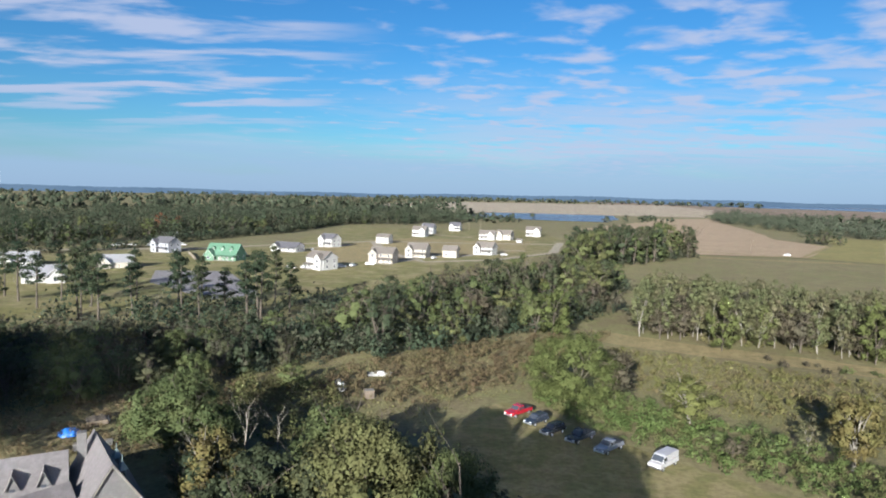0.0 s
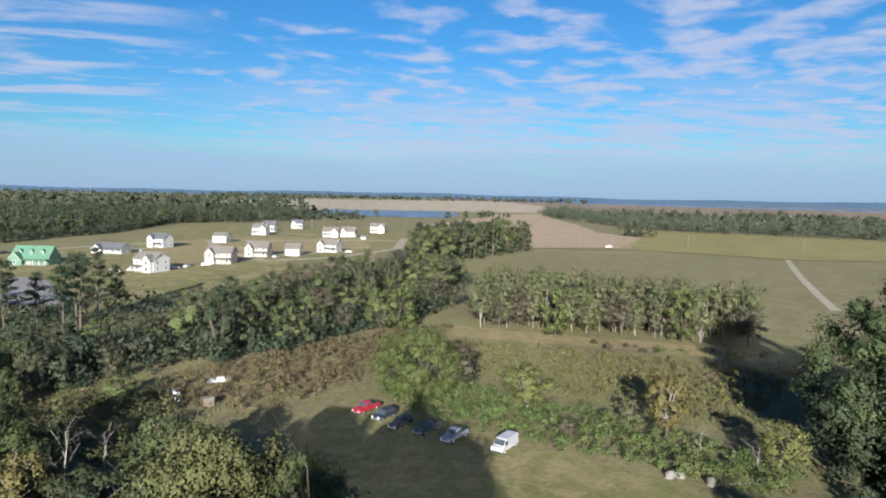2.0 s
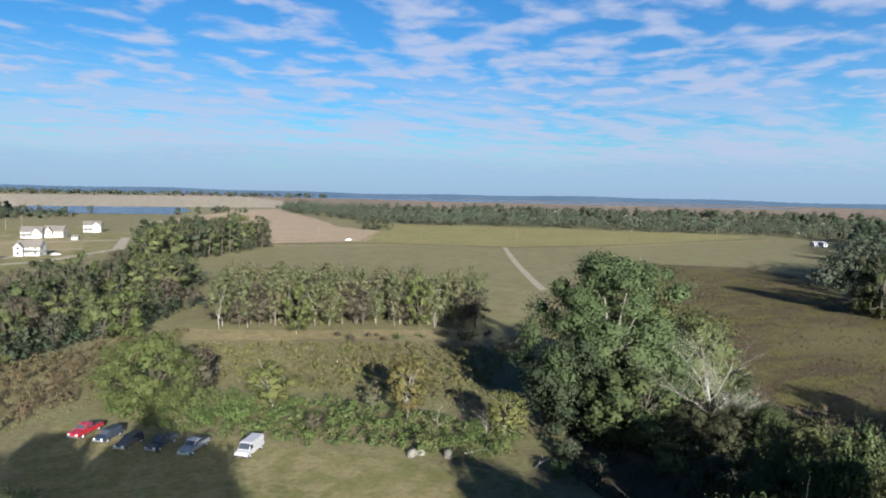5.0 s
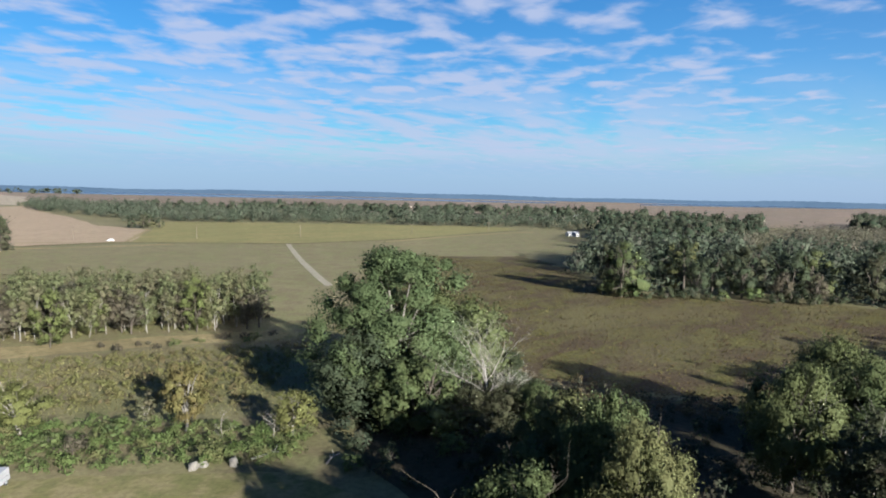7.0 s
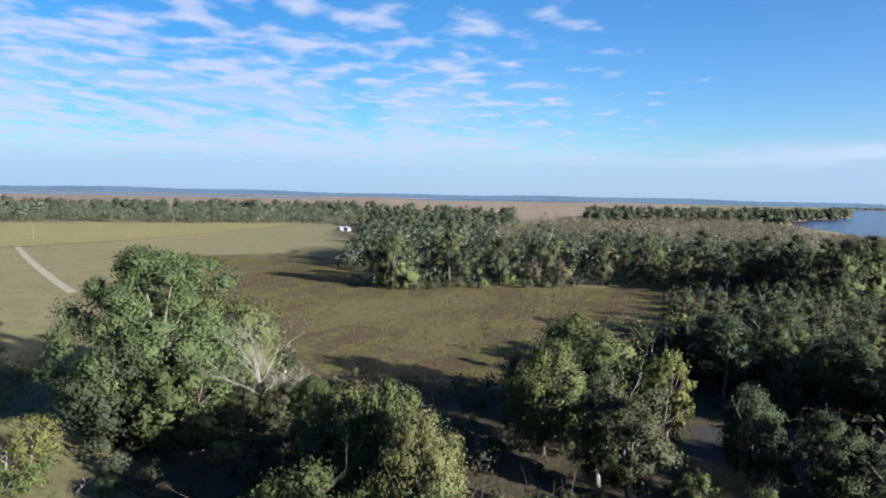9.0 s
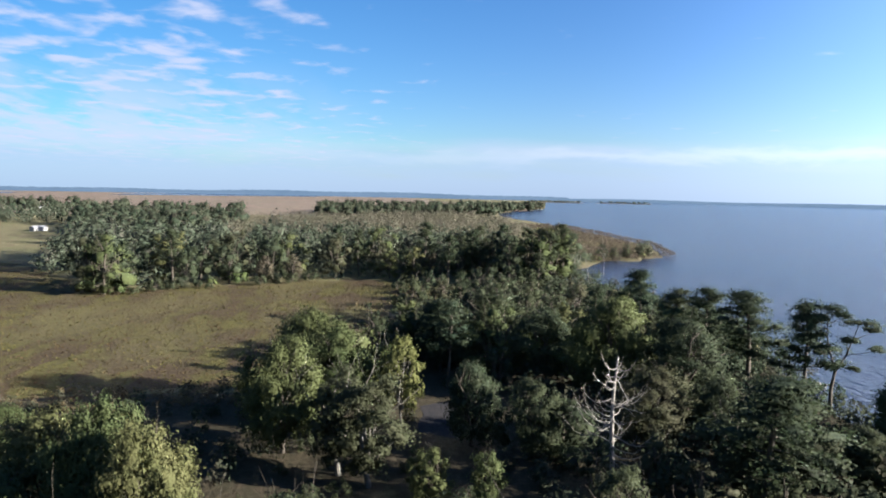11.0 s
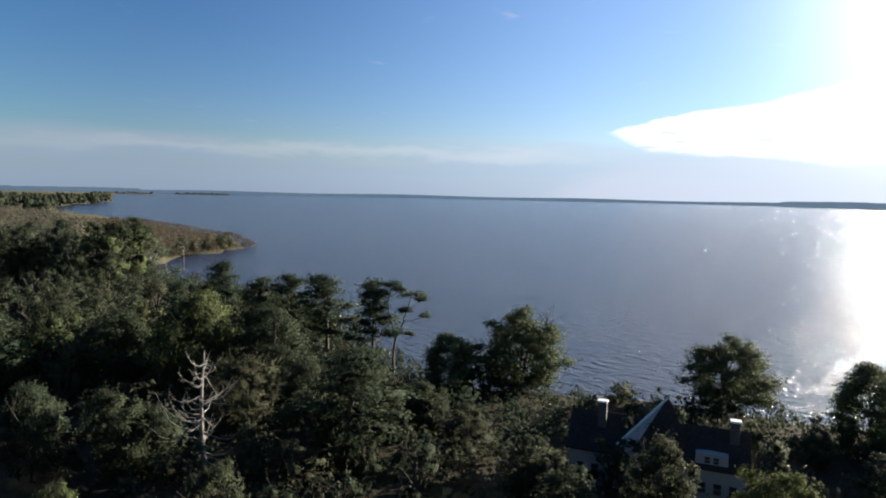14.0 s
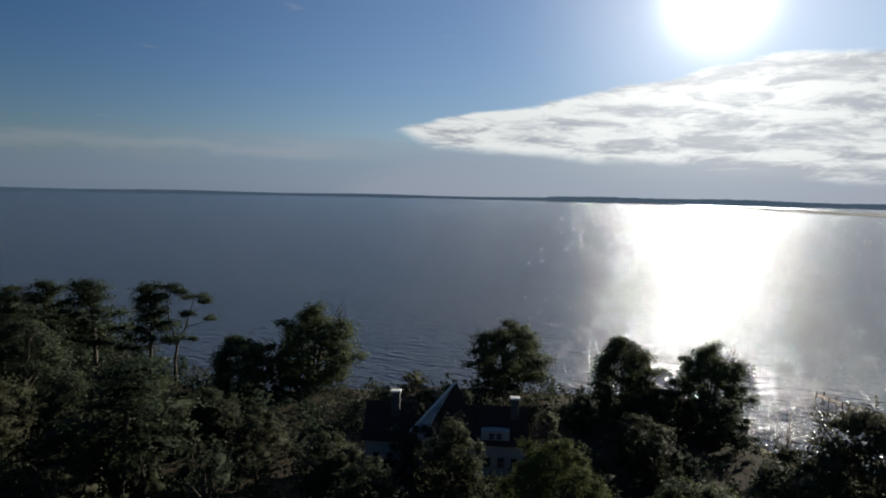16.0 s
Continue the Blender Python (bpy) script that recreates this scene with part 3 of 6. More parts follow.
strip("estate_road", [(-330, 348), (-190, 300), (-120, 328), (-84, 366), (-42, 398), (70, 403)], 7.0, M["gravel"], 0.1, "pale road through the housing estate", "road", 15, 0.3, 16)
strip("estate_road", [(-42, 398), (-30, 330), (-8, 285), (24, 300), (58, 345), (75, 420)], 6.5, M["gravel"], 0.105, "pale side road between new houses", "road", 15, 0.3, 33)
for k, line in enumerate((((-53, 268), (-46, 256), (-38, 262)), ((-32, 292), (-20, 284), (-10, 296)), ((-6, 318), (8, 312), (20, 332)), ((-74, 340), (-62, 346), (-52, 372)),
                          ((-20, 470), (-4, 470), (20, 452)), ((20, 342), (32, 352), (44, 352)))):
    strip("driveway", line, 5.0, M["gravel"], 0.115 + 0.005 * k, "pale gravel driveway beside new houses", "driveway", 6, 0.9, 50 + k)
field("paved_yard", [(-104, 236), (-78, 238), (-52, 186), (-62, 176), (-92, 205)], M["tarmac"], 0.07, "grey paved parking yard among pines", "yard", 9, 0.8, 17)
field("drive_clearing", [(80, -8), (90, -9), (92, -13), (86, -15), (77, -13)], M["drive"], 0.03, "grey drive under the trees, their shade put in its colour", "drive", 4, 0.8, 18)
# dark soil sheet laid where the trees' shade falls
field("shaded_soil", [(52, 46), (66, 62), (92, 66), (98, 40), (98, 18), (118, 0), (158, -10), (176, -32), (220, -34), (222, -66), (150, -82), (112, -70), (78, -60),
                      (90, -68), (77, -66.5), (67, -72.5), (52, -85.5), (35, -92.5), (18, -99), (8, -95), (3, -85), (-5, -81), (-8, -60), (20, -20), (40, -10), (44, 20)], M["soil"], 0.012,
      "leaf-strewn soil under the trees, some of their shade in its colour", "soil", 8, 1.5, 19)
field("garden_lawn", [(38, -39), (43, -36), (47, -39), (47, -45), (41, -46)], M["lawn"], 0.04, "green garden grass beside a lakeside house", "lawn", 4, 0.8, 20)
# marsh, with channels of open water, out to the horizon
field("marsh", [(560, 1300), (620, 800), (700, 420), (800, 120), (900, -120), (1040, -210), (1361, -372), (1900, -330), (2600, -300), (4850, -300), (4850, 1000), (3900, 2900),
                (2400, 4200), (900, 4850), (700, 3000)], M["marsh"], 0.15, "tan marsh grass flats towards the horizon", "marsh", 90, 25, 21)
field("channel", [(1150, 2500), (1500, 1900), (1650, 1900), (2300, 1150), (2700, 1250), (2300, 2300), (1800, 3300), (1350, 3700), (1000, 3300)],
      M["water"], 0.35, "blue channel of open water in the marsh", "channel", 90, 25, 22)
field("channel", [(2500, 900), (3300, 200), (4700, 100), (4700, 700), (3200, 1000)], M["water"], 0.35, "blue channel of open water in the marsh", "channel", 90, 25, 23)
field("spit", [(-140, -1640), (160, -2250), (500, -2800), (900, -3300), (700, -3500), (300, -2900), (-40, -2350), (-320, -1800)], M["mud"], 0.1,
      "low bare spit across the lake", "spit", 90, 20, 24)


for k, (a0, a1, r0) in enumerate(((104.5, 109.5, 2900), (110.5, 115.0, 3100))):
    rim_in = [(r0 * math.sin(radians(a)), r0 * math.cos(radians(a))) for a in (a0, a0 + 1.5, a1 - 1.5, a1)]
    rim_out = [(1.06 * x, 1.06 * y) for x, y in reversed(rim_in)]
    field("islet", rim_in + rim_out, M["marsh"], 0.1 + 0.01 * k, "low far island in the lake", "island", 60, 8, 60 + k)


field("point_heath", [(291, -108), (302, -126), (324, -155), (397, -180), (509, -189), (640, -198), (640, -150), (500, -132), (400, -105), (345, -75), (300, -60)], M["heath"], 0.02,
      "brown heath on a low point in the lake", "heath", 14, 2.0, 41)


def far_shore():
    """The ring of distant wooded land that closes the view."""
    rng = np.random.default_rng(5)
    n = 1400
    a = np.arange(n) * 2 * np.pi / n
    deg = np.degrees(a)                                   # clockwise from +y
    h = 30 + 5 * np.sin(a * 9) + 3 * np.sin(a * 31 + 1) + rng.uniform(0, 3.5, n)
    lake = (deg > 108) & (deg < 160)
    h = np.where(lake, 20 + 3.0 * np.sin(a * 23) + rng.uniform(0, 1.2, n), h)
    rad = np.where(lake, 4960, 4700)
    bot = np.stack([rad * np.sin(a), rad * np.cos(a), np.full(n, -2.0)], 1)
    top = np.stack([rad * np.sin(a), rad * np.cos(a), h], 1)
    back_row = np.stack([(rad + 18) * np.sin(a), (rad + 18) * np.cos(a), h * 0.9], 1)
    i = np.arange(n)
    j = (i + 1) % n
    quads = np.concatenate([np.stack([j, i, i + n, j + n], 1), np.stack([j + n, i + n, i + 2 * n, j + 2 * n], 1)])
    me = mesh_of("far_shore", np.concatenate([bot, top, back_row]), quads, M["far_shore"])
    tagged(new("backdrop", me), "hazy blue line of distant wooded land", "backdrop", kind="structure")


far_shore()

# ---- trees ----
def tree_thing(name, trunk, crown, bark, leaf, label, category):
    root = new(name)
    root.empty_display_size = 0.5
    v, f = merge(trunk)
    part("trunk", mesh_of("trunk", v, f, bark, True), None, root)
    if crown is not None:
        q, quads, cv, cf, soft = crown
        part("crown", mesh_of("crown", np.concatenate([q, cv]), [quads, cf], leaf, True, soft), None, root)
    return tagged(root, label, category)


def clumps(rng, n, height, radius, low=0.3, shape="round", lobes=(0.16, 0.40)):
    """Centres and sizes of the leaf clumps of a crown."""
    cs, rs = [], []
    lump = rng.uniform(0, 6.28)
    for i in range(n):
        u = (i + rng.uniform(0, 1)) / n
        z = low + (1 - low) * u
        if shape == "round":
            prof = math.sqrt(max(0.05, 1 - (2 * (u - 0.42)) ** 2 * 0.72))
        else:
            prof = 0.55 + 0.45 * math.sin(math.pi * min(1, u * 0.9 + 0.12))
        a = i * 2.399 + rng.uniform(-0.7, 0.7)
        lean = 1.0 + 0.22 * math.sin(a * 2 + lump) + 0.14 * math.sin(a * 3 + 5 * u + lump)
        rr = radius * prof * lean * rng.uniform(0.42, 0.98)
        cs.append((rr * math.cos(a), rr * math.sin(a), z * height * rng.uniform(0.86, 1.04)))
        rs.append(radius * rng.uniform(*lobes) * (1.15 - 0.35 * u))
    return np.array(cs), np.array(rs)


def broad_tree(seed, name, height, radius, n, per, size, leaf, bark, label, category="tree", low=0.28, shape="round", squash=0.8, stem=0.026, lobes=(0.16, 0.40), limbs=2, core=0.6):
    rng = np.random.default_rng(seed)
    cs, rs = clumps(rng, n, height * 0.92, radius, low, shape, lobes)
    trunk = limb_tree(rng, height * (0.72 if height < 16 else 0.5), height * stem, limbs if per > 140 else min(limbs, 1), 0.62, 0.3, 6 if per > 70 else 3)
    for c in cs[:: max(1, n // 8)]:
        trunk.append(tube([((0, 0, height * 0.2), height * stem * 0.45), (c * np.array((0.5, 0.5, 0.72)), height * stem * 0.3), (c, 0.02)], 4))
    return tree_thing(name, trunk, sprays(rng, cs, rs, per, size, squash, 0.9, core), bark, leaf, label, category)


def pine_tree(seed, name, height, radius, n, per, size, leaf, bark, label, low=0.45, lean=0.0):
    """A loose pine: bare bole, and flat plates of needles on long limbs."""
    rng = np.random.default_rng(seed)
    rows = [((lean * t * t * height, 0.25 * math.sin(t * 4 + seed), t * height * 0.95), height * 0.021 * (1 - 0.75 * t)) for t in np.linspace(0, 1, 7)]
    trunk, cs, rs = [tube(rows, 6)], [], []
    for i in range(n):
        u = low + (1 - low) * (i + rng.uniform(0, 0.9)) / n
        a = i * 2.4 + rng.uniform(-0.4, 0.4)
        reach = radius * (1.0 - 0.66 * ((u - low) / (1 - low)) ** 1.3) * rng.uniform(0.35, 1.05)
        base_p = np.array((lean * u * u * height, 0.25 * math.sin(u * 4 + seed), u * height * 0.93))
        tip = base_p + np.array((reach * math.cos(a), reach * math.sin(a), height * 0.03 + 0.10 * reach))
        trunk.append(tube([(base_p, height * 0.006), (0.5 * (base_p + tip) - np.array((0, 0, 0.04 * reach)), height * 0.004), (tip, 0.02)], 4))
        for f in (0.55, 1.0):
            cs.append(base_p + (tip - base_p) * f + np.array((0, 0, 0.15))), rs.append(radius * rng.uniform(0.22, 0.42) * (0.7 + 0.3 * f))
    cs.append(np.array((lean * height, 0, height * 0.97))), rs.append(radius * 0.3)
    return tree_thing(name, trunk, sprays(rng, np.array(cs), np.array(rs), per, size, 0.5, 1.1, 0.6), bark, leaf, label, "pine tree")


def umbrella_pine(seed, height=15.8):
    """A forked pine: bare stems, and separate flat cushions of needles at the ends of its limbs."""
    rng = np.random.default_rng(seed)
    fork = np.array((0.3, 0.1, 6.0))
    trunk = [tube([((0, 0, 0), 0.30), ((-0.1, 0.1, 3.2), 0.25), (fork, 0.2)], 7)]
    stems = [(fork, np.array((-0.9, 0.3, 10.0)), np.array((-1.2, 0.2, 14.6))), (fork, np.array((1.5, -0.3, 8.6)), np.array((2.7, -0.2, 12.8)))]
    for a, b, c in stems:
        trunk.append(tube([(a, 0.16), (b, 0.12), (c, 0.05)], 6))
    cs, rs = [], []
    for stem, x, z, r in ((0, -1.4, 15.0, 2.9), (0, -3.3, 13.6, 1.9), (0, -3.7, 11.0, 1.5), (0, 0.6, 14.2, 1.7), (1, 2.8, 13.2, 2.8), (1, 4.4, 12.4, 1.6),
                          (1, 5.0, 9.8, 1.4), (1, 1.4, 10.8, 1.7), (0, -0.9, 6.8, 2.1), (1, 2.4, 6.7, 1.2)):
        tip = np.array((x, rng.uniform(-1.0, 1.0), z))
        a, b, c = stems[stem]
        f = min(1.0, max(0.0, (z - 1.6 - b[2]) / (c[2] - b[2])))
        root = b + (c - b) * f if z > b[2] + 1 else a + (b - a) * 0.3
        trunk.append(tube([(root, 0.07), (0.5 * (root + tip) - np.array((0, 0, 0.2)), 0.05), (tip - np.array((0, 0, 0.25)), 0.02)], 4))
        for k in range(6):
            g = rng.uniform(0, 6.28)
            reach = r * 0.62 * (k > 0) * rng.uniform(0.6, 1.1)
            cs.append(tip + np.array((reach * math.cos(g), reach * math.sin(g), rng.uniform(-0.12, 0.2)))), rs.append(r * rng.uniform(0.32, 0.5))
    return tree_thing("pine_tree", trunk, sprays(rng, np.array(cs), np.array(rs), 150, 0.11, 0.55, 1.0, 0.6), M["bark"], M["pine"],
                      "forked pine with separate flat cushions of needles", "pine tree")


def bare_tree(seed, name, height, r0, label, levels=3, spread=0.6, kids=5, start=0.15, bark="dead_wood", bend=0.14):
    rng = np.random.default_rng(seed)
    return tree_thing(name, limb_tree(rng, height, r0, levels, spread, start, kids, bend, 6), None, M[bark], None, label, "dead tree")


def dead_pine(seed, height=13):
    """A bleached bole with crooked dead limbs, some drooping, some upturned, and short twigs."""
    rng = np.random.default_rng(seed)

    def bole(u):
        return np.array((0.35 * math.sin(u * 3.1), 0.25 * math.sin(u * 4.3 + 1), u * height))

    pieces = [tube([(bole(t), 0.30 * (1 - 0.8 * t) + 0.02) for t in np.linspace(0, 1, 9)], 7)]
    for i in range(44):
        u = 0.16 + 0.82 * rng.random() ** 0.9
        a = rng.uniform(0, 2 * math.pi)
        ln = (7.4 - 5.2 * u) * rng.uniform(0.35, 1.1)
        p = bole(u)
        d = np.array((math.cos(a), math.sin(a), rng.uniform(-0.45, 0.05)))
        rows, r = [(p, 0.085)], 0.075
        for k in range(5):
            d = d + rng.normal(size=3) * 0.2 + np.array((0, 0, 0.06 + 0.1 * k))
            d /= np.linalg.norm(d)
            p = p + d * ln / 5
            r *= 0.76
            rows.append((p.copy(), r))
            if k and ln > 1.2:
                e = d + rng.normal(size=3) * 0.6 + np.array((0, 0, 0.3))
                e /= np.linalg.norm(e)
                pieces.append(tube([(p, r * 0.8), (p + e * ln * 0.14, r * 0.6), (p + e * ln * 0.26 + rng.normal(size=3) * 0.12, 0.008)], 3))
        pieces.append(tube(rows, 4))
    return tree_thing("dead_tree", pieces, None, M["dead_wood"], None, "bleached dead pine with many crooked bare limbs", "dead tree")


USED = {}
CATALOGUE = {
    "oak_near": [lambda s=s: broad_tree(s, "oak_tree", 12, 6.5, 76, 300, 0.15, M["broad"], M["bark"], "spreading tree with olive green leaves and pale limbs", lobes=(0.14, 0.29)) for s in (1, 2, 3)],
    "oak_big": [lambda: broad_tree(8, "oak_tree", 20, 9.0, 150, 560, 0.135, M["oak"], M["pale_bark"], "very large spreading tree with green leaves and grey limbs", lobes=(0.10, 0.21), low=0.12)],
    "dark_near": [lambda s=s: broad_tree(s, "broadleaf_tree", 13, 5.0, 56, 230, 0.165, M["dark"], M["bark"], "dense dark green broadleaf tree", lobes=(0.16, 0.33), low=0.18) for s in (4, 5)],
    "round": [lambda s=s: broad_tree(s, "broadleaf_tree", 13, 5.0, 92, 240, 0.14, M["oak"], M["bark"], "dense round green tree by the water", lobes=(0.17, 0.30), low=0.07) for s in (94, 95)],
    "tall_near": [lambda s=s: broad_tree(s, "poplar_tree", 14, 3.4, 40, 220, 0.16, M["dark"], M["pale_bark"], "slim grey-green tree with a pale trunk", low=0.22, shape="tall") for s in (6, 7)],
    "oak": [lambda s=s: broad_tree(s, "oak_tree", 11, 4.6, 22, 90, 0.19, M["broad"], M["bark"], "olive green broadleaf tree in a mixed wood", low=0.16, core=0.8) for s in (11, 12, 13)],
    "dark": [lambda s=s: broad_tree(s, "broadleaf_tree", 12, 4.0, 20, 80, 0.19, M["dark"], M["bark"], "dark green broadleaf tree in a mixed wood", shape="tall", low=0.12, core=0.8) for s in (14, 15, 16)],
    "oak_mid": [lambda s=s: broad_tree(s, "oak_tree", 11, 4.6, 40, 150, 0.2, M["broad"], M["bark"], "olive green broadleaf tree in a mixed wood", low=0.14, lobes=(0.18, 0.34), core=0.8) for s in (65, 66)],
    "dark_mid": [lambda s=s: broad_tree(s, "broadleaf_tree", 12, 4.0, 40, 150, 0.2, M["dark"], M["bark"], "dark green broadleaf tree in a mixed wood", shape="tall", low=0.1, lobes=(0.18, 0.36), core=0.8) for s in (67, 68)],
    "oak_far": [lambda s=s: broad_tree(s, "oak_tree", 13, 4.6, 18, 70, 0.22, M["broad"], M["bark"], "tall olive green tree in a distant wood", low=0.1, core=0.8) for s in (71, 72, 73)],
    "dark_far": [lambda s=s: broad_tree(s, "broadleaf_tree", 13, 3.9, 18, 70, 0.22, M["dark"], M["bark"], "tall dark green tree in a distant wood", shape="tall", low=0.1, core=0.8) for s in (74, 75, 76)],
    "bright": [lambda s=s: broad_tree(s, "alder_tree", 12, 3.2, 26, 110, 0.19, M["lime"], M["bark"], "fresh green young tree among bare white trunks", low=0.1, shape="tall", stem=0.012) for s in (91, 92)],
    "lime_oak": [lambda: broad_tree(81, "maple_tree", 12, 6.2, 150, 340, 0.10, M["lime"], M["bark"], "round spreading tree with yellow-green leaves", lobes=(0.11, 0.21), low=0.06, core=0.5)],
    "vase_snag": [lambda: bare_tree(57, "dead_tree", 14, 0.24, "bare white vase-shaped tree with many fine limbs", 3, 0.55, 10, 0.08, "dead_wood", 0.1)],
    "yellow": [lambda s=s: broad_tree(s, "maple_tree", 8, 3.3, 26, 150, 0.15, M["yellow"], M["pale_bark"], "small tree with yellowing autumn leaves") for s in (17, 18)],
    "slim": [lambda s=s: broad_tree(s, "birch_tree", 11, 2.5, 24, 84, 0.14, M["slim"], M["dead_wood"], "slim young tree with a pale bare trunk", low=0.27, shape="tall", stem=0.008, limbs=0, lobes=(0.2, 0.42)) for s in (19, 20, 21)],
    "rust": [lambda s=s: broad_tree(s, "alder_tree", 7, 2.6, 20, 90, 0.13, M["rust"], M["bark"], "thin tree with rusty brown twigs", low=0.3) for s in (22, 23)],
    "autumn": [lambda s=s: broad_tree(s, "maple_tree", 14, 5, 16, 60, 0.3, M["autumn"], M["bark"], "tree with red-brown autumn leaves") for s in (24,)],
    "bush": [lambda s=s: broad_tree(s, "bush", 2.6, 2.1, 12, 120, 0.085, M["bramble"], M["bark"], "green bramble bush in rough grass", "bush", 0.22, squash=0.75) for s in (31, 32, 33)],
    "dry_bush": [lambda s=s: broad_tree(s, "bush", 2.4, 2.0, 12, 100, 0.085, M["rust"], M["bark"], "dry brown bush in rough grass", "bush", 0.22) for s in (34, 35)],
    "dark_bush": [lambda s=s: broad_tree(s, "bush", 3.4, 2.6, 10, 80, 0.14, M["dark"], M["bark"], "dense dark green bush at a wood's edge", "bush", 0.2) for s in (36, 37)],
    "pine_near": [lambda s=s: pine_tree(s, "pine_tree", 15, 4.6, 17, 190, 0.15, M["pine"], M["bark"], "tall pine with loose tiers of needles", 0.34, 0.03) for s in (41, 42, 43)],
    "pine": [lambda s=s: pine_tree(s, "pine_tree", 15, 3.4, 12, 80, 0.18, M["pine"], M["bark"], "tall pine with a bare trunk and dark needles", 0.42, 0.02) for s in (44, 45, 46)],
    "umbrella": [lambda: umbrella_pine(63)],
    "dead_pine": [lambda: dead_pine(61)],
    "snag": [lambda s=s: bare_tree(s, "dead_tree", 10, 0.2, "leafless grey tree with many forked limbs", 4, 0.5, 5, 0.15, "grey_wood") for s in (51, 52)],
    "twiggy": [lambda s=s: bare_tree(s, "dead_tree", 5, 0.12, "leafless grey shrub with splayed branches", 3, 0.8, 6, 0.05, "grey_wood") for s in (53, 54)],
    "pole": [lambda s=s: bare_tree(s, "dead_tree", 12, 0.11, "thin bleached dead trunk with few branches", 1, 0.4, 5, 0.5, "dead_wood", 0.04) for s in (55, 56)],
}


def plant(kind, x, y, height=None, rz=None, variant=None, wide=1.0, label="", group="", z=0.0, rng=random):
    """Sets one tree of a kind, scaled to a height; the first of a variant is built, the others are copies."""
    makers = CATALOGUE[kind]
    i = rng.randrange(len(makers)) if variant is None else variant % len(makers)
    key = (kind, i)
    if key not in USED:
        ob = makers[i]()
        top = max(v.co.z for ch in ob.children for v in ch.data.vertices)
        USED[key] = (ob, top)
        first = True
    else:
        first = False
    ob, top = USED[key]
    s = (height or top) * K / top
    m = pose(x * K, y * K, z, 0, 0, rng.uniform(0, 360) if rz is None else rz) @ Matrix.Diagonal((s * wide, s * wide, s, 1))
    if first:
        ob.matrix_basis = m
    else:
        c = copy_thing(ob, Matrix())
        c.matrix_basis = m
        ob = c
    return tagged(ob, label, "", group)


def scatter(poly, spacing, rng):
    """Jittered grid points inside a polygon."""
    xs, ys = [p[0] for p in poly], [p[1] for p in poly]
    gx, gy = np.meshgrid(np.arange(min(xs), max(xs), spacing), np.arange(min(ys), max(ys), spacing))
    gx = gx + np.where(np.arange(gx.shape[0])[:, None] % 2, spacing / 2, 0)
    gx = (gx + rng.uniform(-0.42, 0.42, gx.shape) * spacing).ravel()
    gy = (gy + rng.uniform(-0.42, 0.42, gy.shape) * spacing).ravel()
    keep = inside_distance(poly, gx, gy) > 0
    return list(zip(gx[keep], gy[keep]))


def grove(poly, spacing, mix, heights, seed, group=""):
    """Trees of a mix of kinds over a stretch of land."""
    rng = np.random.default_rng(seed)
    r = random.Random(seed)
    names = [k for k, wgt in mix for _ in range(wgt)]
    for x, y in scatter(poly, spacing, rng):
        kind = r.choice(names)
        lo, hi = heights.get(kind, heights["all"])
        plant(kind, x, y, r.uniform(lo, hi), rng=r, group=group)


# woods by name: stretch of land, spacing, kinds, heights
grove([(-62, 92), (-30, 116), (-20, 116), (-26, 138), (-66, 122), (-92, 112)], 6.0, [("dark", 5), ("oak", 3), ("rust", 3)],
      {"all": (4, 7.5)}, 100, "mixed wood")
grove([(-20, 116), (0, 124), (22, 142), (48, 170), (62, 220), (52, 262), (20, 215), (-12, 172), (-24, 146)], 7.0,
      [("oak", 7), ("dark", 4), ("rust", 3), ("yellow", 1)], {"all": (5, 12), "dark": (6, 13), "rust": (5, 9.5), "yellow": (4, 7)}, 101, "mixed wood")
grove([(52, 240), (70, 282), (100, 300), (138, 338), (120, 372), (84, 345), (55, 300)], 9.0, [("oak_far", 3), ("dark_far", 5), ("pine", 1)],
      {"all": (13, 18), "pine": (15, 18)}, 102, "mixed wood")
grove([(42, 138), (60, 134), (92, 112), (104, 128), (78, 158), (50, 166)], 3.1, [("slim", 9), ("rust", 3), ("pole", 2)],
      {"all": (8.5, 13), "rust": (6, 10), "pole": (7, 10.5)}, 103, "white-trunked thicket")
grove([(-130, 150), (-70, 128), (-40, 138), (-30, 165), (-60, 178), (-130, 190)], 14.0, [("pine", 6), ("snag", 1)],
      {"all": (12, 16.5), "snag": (8, 11)}, 104, "pines by the paved yard")
grove([(-95, 88), (-60, 72), (-42, 92), (-28, 108), (-40, 120), (-62, 112), (-100, 118)], 7.0, [("dark", 6), ("oak", 1)],
      {"all": (5, 8.5)}, 105, "mixed wood")
grove([(188, 70), (210, 42), (220, 12), (222, -12), (226, -60), (246, -66), (246, -10), (238, 30), (222, 66), (204, 82)], 9.5,
      [("dark_far", 8), ("oak_far", 2), ("pine", 1), ("rust", 1)], {"all": (9, 18), "pine": (15, 20), "rust": (8, 13)}, 106, "lakeside wood")
grove([(112, 2), (150, -8), (172, -30), (176, -48), (140, -54), (116, -66), (100, -52), (92, -20)], 8.6,
      [("dark", 6), ("oak", 2), ("pine", 2)], {"all": (8, 12.5), "pine": (11, 15)}, 107, "shore wood")
grove([(176, -34), (210, -40), (206, -72), (150, -84), (122, -70), (140, -56), (176, -50)], 7.5, [("dark", 4), ("dark_bush", 4)], {"all": (3.5, 6), "dark_bush": (2, 3.6)}, 132, "shore wood")
